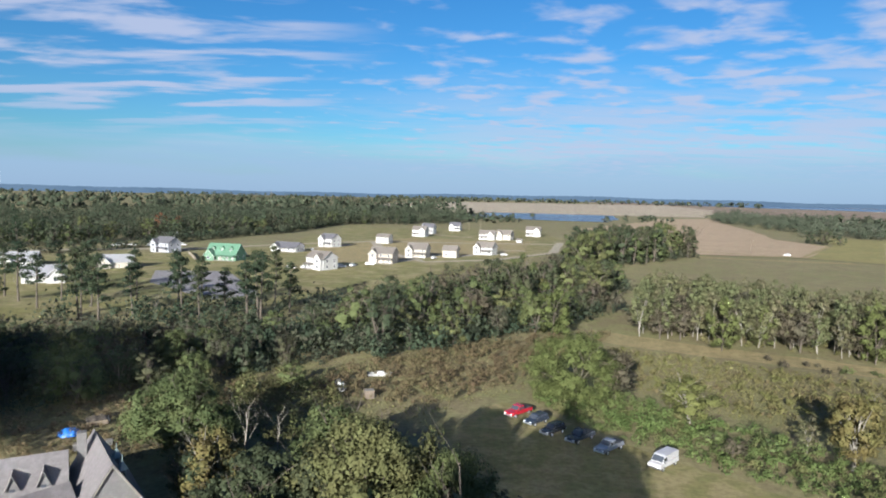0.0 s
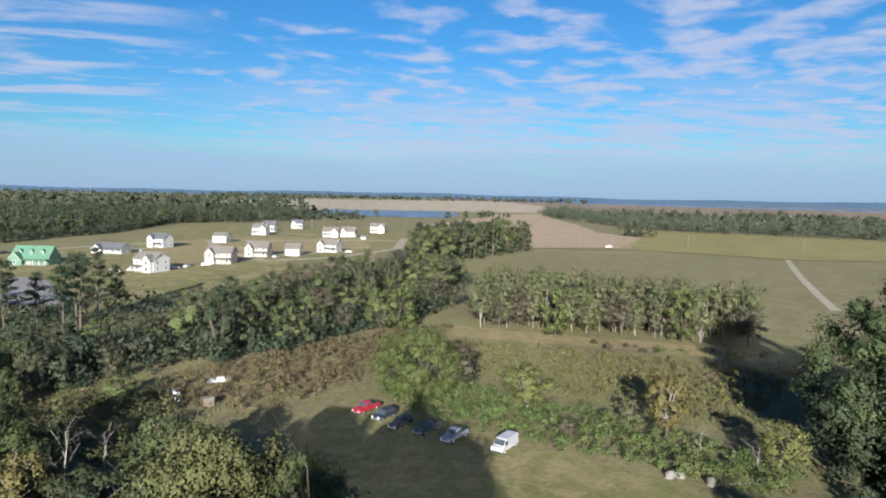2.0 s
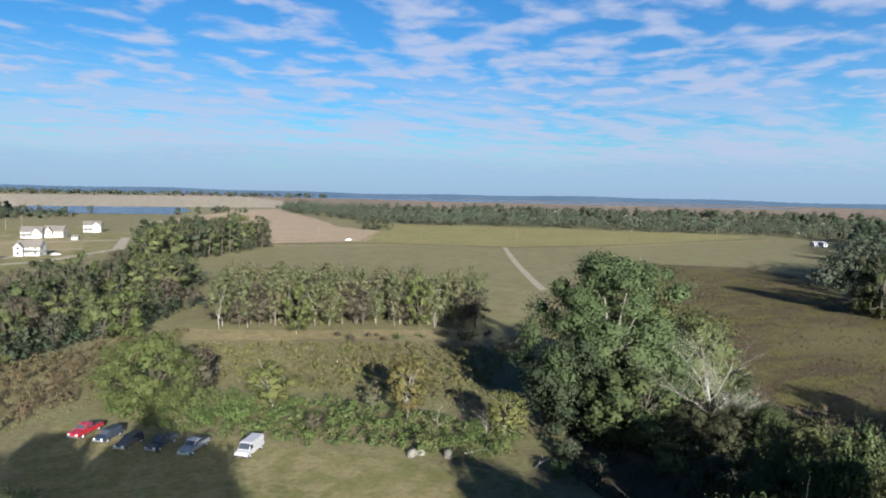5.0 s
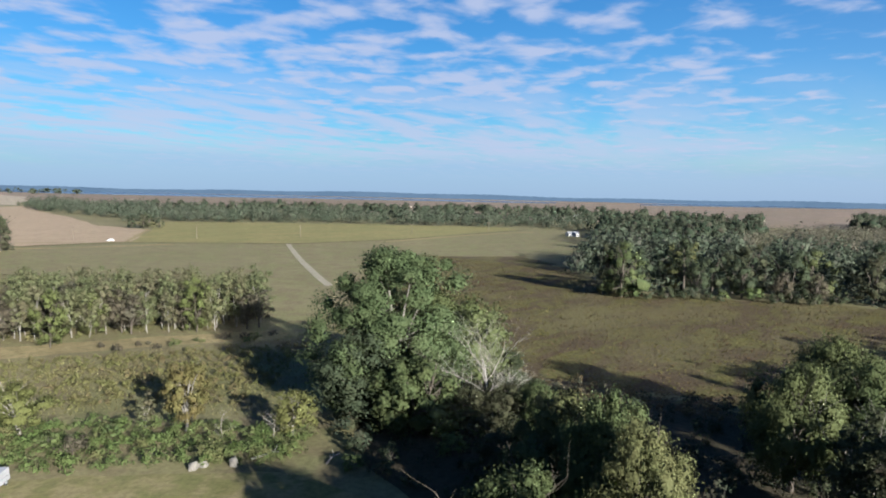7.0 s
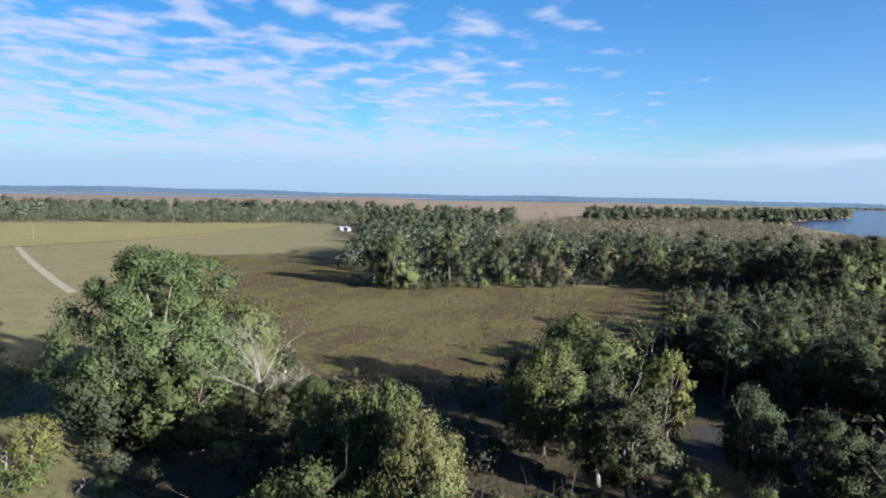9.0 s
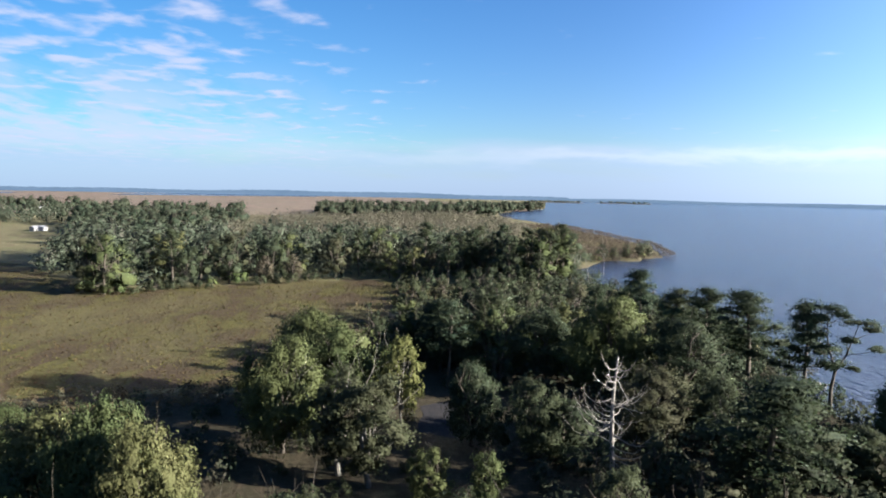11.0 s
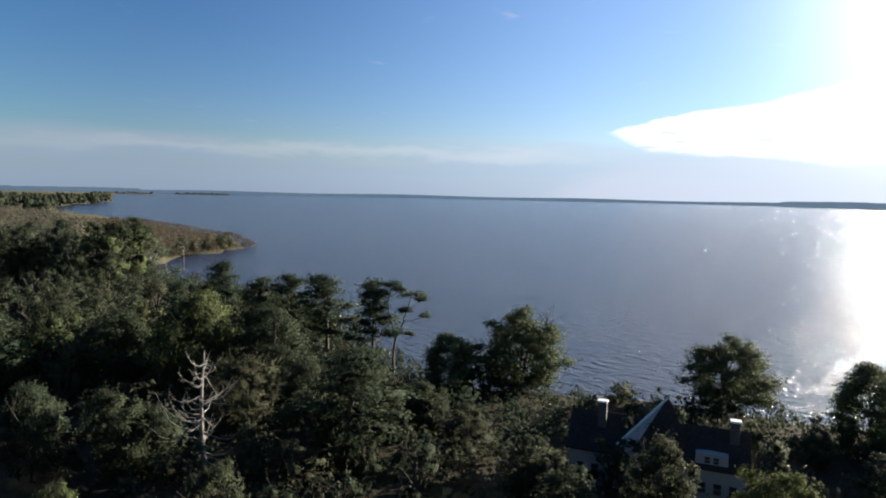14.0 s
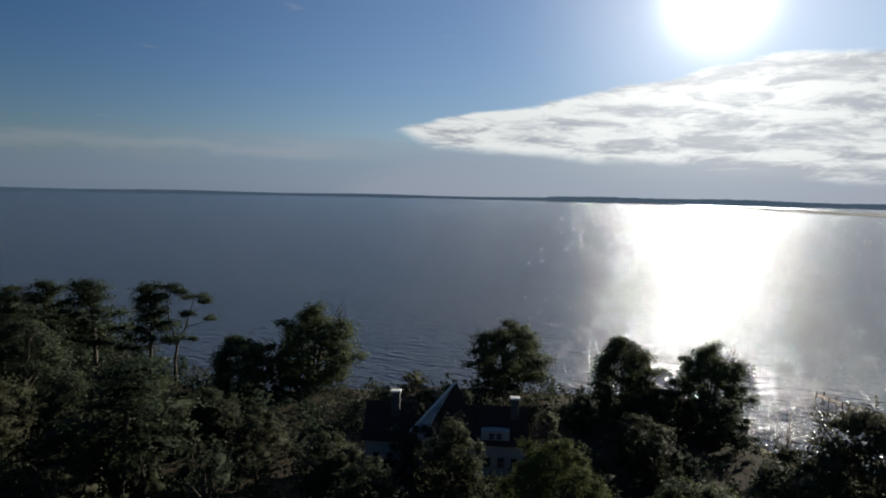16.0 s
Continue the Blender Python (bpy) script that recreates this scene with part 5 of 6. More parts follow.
wood_over([(289, -108), (302, -128), (325, -157), (360, -170), (397, -181), (509, -191), (640, -204), (640, -160), (500, -134), (400, -107), (345, -77), (302, -62)], 5.0, 1.2, 3.4, M["reeds"],
          "brown and olive shrubs on a low point", 234, spread=0.7, per=36, n=3, leaf=0.07)
wood_over([(92, 66), (99, 40), (100, 18), (118, 1), (158, -9), (140, -14), (104, -8), (92, 18), (84, 50)], 2.4, 0.6, 1.5, M["russet"],
          "brown growth at the edge of tree shade", 233, spread=0.9, per=40, n=3, leaf=0.1)
M["thick"] = woodland("olive_bushes", [(0.065, 0.073, 0.030), (0.075, 0.075, 0.033), (0.086, 0.073, 0.039), (0.078, 0.088, 0.034)], 6.0, 0.3)
wood_over([(-37, 97), (-24, 103), (-15, 95), (-12, 84), (-15, 75), (-24, 72), (-33, 80)], 3.0, 1.2, 3.4, M["thick"], "olive bushes grown together on waste ground", 235, spread=0.6, per=46, n=4, leaf=0.06)
wood_over([(26, 106), (46, 86), (56, 74), (66, 78), (88, 94), (60, 114), (34, 128)], 1.6, 0.3, 1.15, M["scrub"], "rough brown growth in an unmown field", 223, spread=0.9, per=30, n=3, leaf=0.12)


wood_over([(-60, 78), (-51, 86), (-46, 94), (-40, 101), (-30, 105), (-14, 114), (0, 122), (14, 132), (24, 142), (10, 142), (-30, 132), (-62, 122), (-100, 114), (-100, 84)], 4.2, 2.6, 5.6,
          M["woods"], "dark dense undergrowth along a wood's edge", 231, spread=0.55, per=34, n=4, leaf=0.075)
wood_over([(-187, 274), (-160, 315), (-150, 372), (-118, 452), (-96, 600), (-90, 600), (-111, 452), (-143, 368), (-154, 311), (-183, 270)], 4.5, 4.5, 7.0, M["woods"],
          "long dark hedge behind the housing estate", 232, spread=0.5, per=34, n=4, leaf=0.07)


def tussocks(name, poly, spacing, lo, hi, mat, label, seed, blades=5):
    """Low tufts of rough grass and weeds in one mesh."""
    rng = np.random.default_rng(seed)
    pts = np.array(scatter(poly, spacing, rng))
    n = len(pts)
    c = np.repeat(np.c_[pts * K, np.zeros(n)], blades, axis=0)
    h = np.repeat(rng.uniform(lo, hi, n) * (0.6 + 0.8 * rng.random(n) ** 2), blades)[:, None]
    a = rng.uniform(0, 2 * np.pi, n * blades)
    d = np.stack([np.cos(a), np.sin(a), np.zeros(n * blades)], 1)
    s = np.stack([-np.sin(a), np.cos(a), np.zeros(n * blades)], 1)
    upv = np.array((0, 0, 1.0))
    wv = h * 0.55
    q = np.stack([c - s * wv, c + s * wv, c + s * wv * 0.6 + d * h * 1.3 + upv * h, c - s * wv * 0.5 + d * h * 1.1 + upv * h * 0.9], 1).reshape(-1, 3)
    return tagged(new(name, mesh_of(name, q, np.arange(len(q)).reshape(-1, 4), mat)), label, "grass", kind="stuff")


M["weeds"] = woodland("dry_weeds", [(0.154, 0.139, 0.067), (0.138, 0.139, 0.053), (0.144, 0.120, 0.064), (0.162, 0.149, 0.073)], 12.0, 3.0)
M["heather"] = woodland("heath_scrub", [(0.086, 0.059, 0.036), (0.102, 0.096, 0.034), (0.066, 0.048, 0.035), (0.116, 0.103, 0.041)], 11.0, 1.0)
tussocks("heath_scrub", [(95, 62), (112, 100), (134, 124), (168, 150), (202, 182), (256, 190), (240, 112), (198, 64), (218, 16), (219, -20), (184, -30), (160, -8), (124, 0), (102, 20)],
         1.1, 0.14, 0.36, M["heather"], "low brown and olive heath scrub", 301, 4)
tussocks("rough_weeds", [(22, 108), (44, 84), (56, 68), (66, 72), (96, 68), (110, 104), (88, 102), (60, 116), (36, 130), (26, 128)],
         0.72, 0.1, 0.26, M["weeds"], "tall dry weeds in an unmown field", 302)
tussocks("rough_weeds", [(-58, 78), (-36, 68), (-20, 78), (-6, 82), (4, 92), (14, 100), (28, 128), (8, 126), (-30, 112), (-56, 94)],
         0.8, 0.1, 0.26, M["weeds"], "tall dry weeds in an unmown field", 303)

# ---- buildings ----
M["white_wall"] = plain("white_siding", (0.239, 0.239, 0.234), 0.6, 0.5, 0.08)
M["cream_wall"] = plain("cream_siding", (0.216, 0.201, 0.173), 0.7, 0.5, 0.1)
M["grey_wall"] = plain("grey_siding", (0.170, 0.177, 0.197), 0.7, 0.5, 0.1)
M["tan_wall"] = plain("tan_siding", (0.172, 0.152, 0.129), 0.7, 0.5, 0.12)
M["green_sheathing"] = plain("green_sheathing", (0.045, 0.100, 0.061), 0.6, 0.8, 0.15)
M["green_roof"] = plain("green_underlay", (0.048, 0.106, 0.070), 0.6, 0.8, 0.15)
M["dark_roof"] = plain("dark_shingles", (0.059, 0.059, 0.070), 0.85, 0.4, 0.35, bump=0.02)
M["brown_roof"] = plain("brown_shingles", (0.091, 0.081, 0.073), 0.85, 0.4, 0.3, bump=0.02)
M["pale_roof"] = plain("pale_metal_roof", (0.156, 0.159, 0.171), 0.5, 0.8, 0.12)
M["slate_roof"] = plain("weathered_slate", (0.088, 0.082, 0.086), 0.75, 0.5, 0.3, bump=0.02, worn=(0.062, 0.058, 0.062))
M["weathered_wall"] = plain("weathered_stucco", (0.078, 0.076, 0.078), 0.85, 0.5, 0.25, bump=0.02)
M["verdigris"] = plain("verdigris", (0.105, 0.140, 0.142), 0.5, 0.4, 0.2)
M["white_trim"] = plain("white_trim", (0.303, 0.303, 0.298), 0.5, 0.4, 0.06)
M["dark_glass"] = plain("dark_glass", (0.03, 0.035, 0.045), 0.08, 1.0, 0.1, spec=0.6)
M["brick"] = plain("red_brick", (0.195, 0.091, 0.065), 0.85, 0.3, 0.3, bump=0.01)
M["lake_roof"] = plain("brown_black_shingles", (0.042, 0.036, 0.035), 0.9, 0.4, 0.35, spec=0.12, bump=0.02)
# brighter copies of the white siding and trim, standing in for sun on the gable
M["lake_wall"] = plain("white_boards", (0.34, 0.34, 0.34), 0.6, 0.5, 0.10)
M["lake_trim"] = plain("white_gable_trim", (0.72, 0.71, 0.68), 0.5, 0.4, 0.06)
M["stone"] = plain("pale_stone", (0.154, 0.143, 0.126), 0.85, 0.4, 0.25, bump=0.03)
M["concrete"] = plain("concrete", (0.116, 0.108, 0.095), 0.85, 0.5, 0.2, bump=0.01)
M["rough_timber"] = plain("weathered_timber", (0.112, 0.091, 0.070), 0.9, 0.3, 0.3, bump=0.01)
M["blue_tarp"] = plain("blue_tarp", (0.011, 0.083, 0.315), 0.45, 0.4, 0.25)
M["boat_white"] = plain("boat_gelcoat", (0.252, 0.256, 0.261), 0.3, 0.6, 0.1)
M["rubber"] = plain("tyre_rubber", (0.025, 0.025, 0.027), 0.8, 0.1, 0.2)
M["steel"] = plain("bright_steel", (0.55, 0.56, 0.58), 0.3, 0.2, 0.1, metal=0.9)
M["lamp_glass"] = plain("lamp_glass", (0.75, 0.76, 0.74), 0.12, 0.2, 0.05)


def opening(parent, at, size, side, name="window"):
    """A framed window or door on a wall; side: 0 faces -y, 1 +x, 2 +y, 3 -x."""
    turn = Matrix.Translation(at) @ Matrix.Rotation(radians(90 * side), 4, "Z")
    wd, ht = size
    bm = bmesh.new()
    for sx in (-1, 1):
        box(bm, (0.12, 0.10, ht + 0.12), (sx * wd / 2, -0.03, 0))
    for sz in (-1, 1):
        box(bm, (wd - 0.12, 0.10, 0.12), (0, -0.03, sz * ht / 2))
    if name == "window":
        box(bm, (wd - 0.12, 0.06, 0.06), (0, -0.03, 0))
    bm.transform(turn)
    fr = part(name, bm, M["white_trim"], parent)
    bm = bmesh.new()
    box(bm, (wd - 0.12, 0.05, ht - 0.12), (0, -0.012, 0))
    bm.transform(turn)
    if name == "window":
        part("pane", bm, M["dark_glass"], fr, "dark window pane")
    else:
        part("leaf", bm, M["white_trim"] if name == "garage_door" else M["tan_wall"], fr)
    return fr


def gable_block(root, cx, cy, wd, dp, eave, rise, along, wall, roof, over=0.45, trim="white_trim", turn=0):
    """A walled block under a gable roof; along: the ridge's axis; turn: degrees about its own middle."""
    spin = Matrix.Rotation(radians(turn), 4, "Z")
    bm = bmesh.new()
    half = (dp if along == "x" else wd) / 2
    run = wd if along == "x" else dp
    out = [(-half, 0), (half, 0), (half, eave), (0, eave + rise), (-half, eave)]
    solid(bm, out, run, "x" if along == "x" else "y")
    bm.transform(Matrix.Translation((cx, cy, 0)) @ spin)
    part("wall", bm, wall, root)
    bm = bmesh.new()
    t, k = 0.22, rise / half
    e = half + over
    prof = [(-e, eave - over * k), (0, eave + rise), (e, eave - over * k), (e, eave - over * k + t), (0, eave + rise + t), (-e, eave - over * k + t)]
    solid(bm, prof, run + 2 * over, "x" if along == "x" else "y")
    bm.transform(Matrix.Translation((cx, cy, 0.03)) @ spin)
    part("roof", bm, roof, root)
    for s in (-1, 1):
        bm = bmesh.new()
        lo = [(-e, eave - over * k - 0.16), (0, eave + rise - 0.16), (e, eave - over * k - 0.16), (e, eave - over * k), (0, eave + rise), (-e, eave - over * k)]
        solid(bm, lo, 0.06, "x" if along == "x" else "y", s * (run / 2 + over - 0.03))
        bm.transform(Matrix.Translation((cx, cy, 0.02)) @ spin)
        part("bargeboard", bm, M[trim], root)


def house(x, y, rz, wd, dp, eave, rise, wall, roof, label, wing=None, porch=True, garage=False, dormers=0, chimney=False):
    root = new("house")
    root.matrix_basis = pose(x * K, y * K, 0, 0, 0, rz) @ Matrix.Diagonal((1.0, 1.0, 1.04, 1))
    wm, rm = M[wall], M[roof]
    gable_block(root, 0, 0, wd, dp, eave, rise, "x", wm, rm)
    front = -dp / 2
    if wing:
        wx, ww, wdp = wing
        gable_block(root, wx, front - wdp / 2 + 0.6, ww, wdp + 1.2, eave - 0.25, min(rise * 0.9, ww * 0.5), "y", wm, rm)
        fy = front - wdp
        if garage:
            opening(root, (wx, fy, 1.15), (min(4.6, ww - 1.2), 2.2), 0, "garage_door")
        else:
            opening(root, (wx, fy, 1.6), (1.6, 1.5), 0)
        if eave > 4.5:
            opening(root, (wx, fy, 4.2), (1.6, 1.4), 0)
        opening(root, (wx - ww / 2, fy + wdp / 2, 1.6), (1.0, 1.4), 3)
    floors = [1.6] + ([4.2] if eave > 4.5 else [])
    n = max(2, int(wd / 3.4))
    for z in floors:
        for i in range(n):
            wx = -wd / 2 + wd * (i + 0.5) / n
            if wing and abs(wx - wing[0]) < wing[1] / 2 + 0.7:
                continue
            if z < 2 and i == n // 2:
                opening(root, (wx, front, 1.08), (1.0, 2.1), 0, "door")
            else:
                opening(root, (wx, front, z), (1.1, 1.45), 0)
        for s, sx in ((1, wd / 2), (3, -wd / 2)):
            for k in (-0.25, 0.25):
                opening(root, (sx, dp * k, z), (1.0, 1.4), s)
    if porch:
        px0 = -wd / 2 + 0.3 if not wing or wing[0] > 0 else wing[0] + wing[1] / 2
        px1 = wd / 2 - 0.3 if not wing or wing[0] < 0 else wing[0] - wing[1] / 2
        bm = bmesh.new()
        box(bm, (px1 - px0, 2.2, 0.25), ((px0 + px1) / 2, front - 1.1, 0.125))
        part("porch_deck", bm, M["concrete"], root)
        bm = bmesh.new()
        solid(bm, [(front + 0.02, 3.15), (front - 2.4, 2.62), (front - 2.4, 2.45), (front + 0.02, 2.95)], px1 - px0 + 0.3, "x", (px0 + px1) / 2)
        part("porch_roof", bm, rm, root)
        k = max(2, int((px1 - px0) / 2.4) + 1)
        for i in range(k):
            bm = bmesh.new()
            box(bm, (0.18, 0.18, 2.3), (px0 + 0.2 + (px1 - px0 - 0.4) * i / (k - 1), front - 2.1, 1.38))
            part("post", bm, M["white_trim"], root)
    for i in range(dormers):
        dx = -wd / 2 + wd * (i + 0.7) / (dormers + 0.4)
        dy = front * 0.55
        bz = eave + rise * 0.42
        bm = bmesh.new()
        solid(bm, [(-0.9, bz - 1.2), (0.9, bz - 1.2), (0.9, bz + 0.8), (0, bz + 1.6), (-0.9, bz + 0.8)], 2.6, "y", dy + 0.5)
        bm.transform(Matrix.Translation((dx, 0, 0)))
        d = part("dormer", bm, wm, root)
        opening(d, (dx, dy - 0.8, bz + 0.15), (0.9, 1.1), 0)
        bm = bmesh.new()
        solid(bm, [(-1.15, bz + 0.62), (0, bz + 1.65), (1.15, bz + 0.62), (1.15, bz + 0.78), (0, bz + 1.82), (-1.15, bz + 0.78)], 2.9, "y", dy + 0.45)
        bm.transform(Matrix.Translation((dx, 0, 0)))
        part("dormer_roof", bm, rm, d)
    if chimney:
        bm = bmesh.new()
        box(bm, (0.9, 0.7, rise + 1.6), (wd * 0.25, dp * 0.1, eave + rise / 2 + 0.5))
        part("chimney", bm, M["brick"], root)
    return tagged(root, label, "house", "houses of the estate")


WHITE2 = "white two-storey house with a grey shingle roof on open grass"
house(-129, 306, -28, 13, 9, 5.6, 3.0, "grey_wall", "dark_roof", "blue-grey two-storey house with a dark roof beside a road", (-4.2, 4.4, 2.0))
house(-92, 277, -14, 18, 10, 3.3, 5.0, "green_sheathing", "green_roof", "unfinished house wrapped in bright green sheathing with dormers", (-5.6, 5.5, 2.5), True, False, 3)
house(-76, 322, -24, 18, 9, 3.0, 2.6, "white_wall", "dark_roof", "low white bungalow with a dark roof on bare ground", (-5.5, 6.0, 2.0), True, True)
house(-46.6, 252, -36, 12, 9.5, 5.6, 2.8, "white_wall", "brown_roof", WHITE2, (3.3, 4.6, 1.6))
house(-61, 354, -36, 12, 9, 5.6, 3.0, "white_wall", "dark_roof", "white two-storey house with a dark roof on bare ground", (-3.0, 5.0, 1.5))
house(-34.6, 386, -20, 10, 8, 4.6, 2.2, "white_wall", "brown_roof", "half-clad pale house with a low brown roof", None, False)
house(-25, 278, -16, 13, 9, 5.4, 2.9, "tan_wall", "brown_roof", "tan two-storey house with a brown roof on rough grass", (-4.2, 4.6, 1.8), True, True)
house(-11.5, 306, -16, 12, 9, 5.0, 3.1, "cream_wall", "brown_roof", "cream house with a front gable and brown roof", (-3.8, 4.4, 2.4))
house(3.8, 309, -16, 8.5, 7, 4.2, 2.6, "cream_wall", "brown_roof", "small plain cream house with a steep roof", None, False)
house(21.5, 327, -28, 12, 8.5, 4.8, 3.0, "white_wall", "brown_roof", "white house with a front gable on an estate lawn", (-3.8, 4.4, 2.0))
house(29.3, 434, -14, 13, 9, 4.6, 3.2, "white_wall", "brown_roof", "white house with a wide brown roof", (3.4, 5.0, 1.5), True, True)
house(41, 437, -24, 13, 9, 4.6, 3.4, "cream_wall", "brown_roof", "cream house with a wide front gable", (-3.2, 5.6, 1.5), False, True)
house(-15.8, 453, -16, 12, 9, 5.8, 3.0, "white_wall", "brown_roof", WHITE2, (3.2, 5.0, 1.8))
house(-11, 487, -20, 12, 9, 5.8, 3.4, "white_wall", "dark_roof", "white two-storey house with a dark roof", (-3.4, 4.6, 2.0))
house(9.7, 531, -14, 11, 9, 5.0, 3.4, "white_wall", "dark_roof", "white house with a steep front gable at an estate's edge", (-2.8, 5.0, 1.5))
house(66, 480, -14, 13, 9, 5.8, 3.0, "white_wall", "brown_roof", WHITE2, (3.2, 5.0, 1.5), True, True)
house(-158, 243, 20, 17, 10, 3.0, 3.2, "white_wall", "pale_roof", "bungalow with a pale metal roof among pines", (-4.5, 6.0, 2.5))
house(-124, 203, 28, 15, 10, 3.0, 3.2, "white_wall", "pale_roof", "bungalow with a pale metal roof among pines", (4.2, 6.0, 3.0), False)
house(-122, 243, 24, 16, 9, 2.8, 3.0, "cream_wall", "pale_roof", "bungalow with a pale roof beside a road", (-4.2, 5.0, 2.0), False)
house(48, 413, -24, 4.2, 3.2, 2.2, 1.0, "white_wall", "brown_roof", "small white garden shed on grass", None, False)
for x, y, rz, ln, lab in ((456, 205, -25, 13, "long white mobile home beside a field"), (648, 247, -10, 22, "long white low building among trees"),
                          (409, 154, -20, 10, "white cabin roof among grey trees"), (790, 352, -15, 16, "white house among far trees"),
                          (-165, 395, 5, 12, "white mobile home beside dark woods")):
    house(x, y, rz, ln, 5, 2.8 if x < 700 else 6, 1.4, "white_wall", "pale_roof", lab, None, False)


def lake_house():
    """The dark-roofed house by the lake: long roof, a steep pale gable with a hip behind it, two chimneys."""
    root = new("house")
    root.matrix_basis = pose(33.7 * K, -65.1 * K, 0, 0, 0, 205)
    gable_block(root, -1.2, -3.4, 21.6, 7.4, 5.0, 3.6, "x", M["lake_wall"], M["lake_roof"])
    apex, feet = Vector((0.0, -3.7, 12.0)), [Vector(p) for p in ((-6.2, -6.6, 5.4), (-4.0, -7.6, 5.4), (3.6, -6.2, 5.4), (0.2, -1.6, 5.4))]
    bm = bmesh.new()
    lo = [bm.verts.new((p.x, p.y, 0)) for p in feet]
    hi = [bm.verts.new(p) for p in feet]
    for i in range(4):
        bm.faces.new((lo[i], lo[(i + 1) % 4], hi[(i + 1) % 4], hi[i]))
    bm.faces.new((hi[0], hi[1], bm.verts.new(apex)))
    bmesh.ops.recalc_face_normals(bm, faces=bm.faces[:])
    part("gable_wall", bm, M["lake_wall"], root)
    bm = bmesh.new()
    top = bm.verts.new(apex + Vector((0, 0, 0.05)))
    vs = [bm.verts.new(p) for p in feet]
    for i in (1, 2, 3):
        bm.faces.new((vs[i], vs[(i + 1) % 4], top))
    bmesh.ops.recalc_face_normals(bm, faces=bm.faces[:])
    hip = part("hip_roof", bm, M["lake_roof"], root)
    th = hip.modifiers.new("slates", "SOLIDIFY")
    th.thickness, th.offset = 0.16, 1.0
    for p in feet[:1]:
        v, f = tube([(apex, 0.2), (p, 0.2)], 4)
        part("bargeboard", mesh_of("bargeboard", v, f, M["lake_trim"]), None, root)
    for lx in (-10.5, -8.6, -6.4, 4.6, 6.4, 8.2):
        opening(root, (lx, -7.1, 2.2), (1.0, 1.5), 0)
    for lx, ly, z in ((-8.2, -4.6, 10.6), (8.2, -4.4, 10.2)):
        bm = bmesh.new()
        box(bm, (1.1, 0.9, 4.6), (lx, ly, z - 2.3), bevel=0.04)
        ch = part("chimney", bm, M["weathered_wall"], root)
        bm = bmesh.new()
        box(bm, (1.35, 1.15, 0.25), (lx, ly, z + 0.12), bevel=0.03)
        part("cap", bm, M["lake_trim"], ch, "pale stone chimney cap")
    bm = bmesh.new()
    solid(bm, [(-1.9, 5.0), (1.9, 5.0), (1.9, 6.5), (0, 6.6), (-1.9, 6.5)], 2.2, "y", -6.0)
    bm.transform(Matrix.Translation((5.6, 0, 0)))
    d = part("dormer", bm, M["lake_wall"], root)
    for lx in (5.1, 6.1):
        opening(d, (lx, -7.12, 5.8), (0.75, 0.9), 0)
    tagged(root, "lakeside house with dark steep roof, pale gable and brick chimneys", "house")


lake_house()


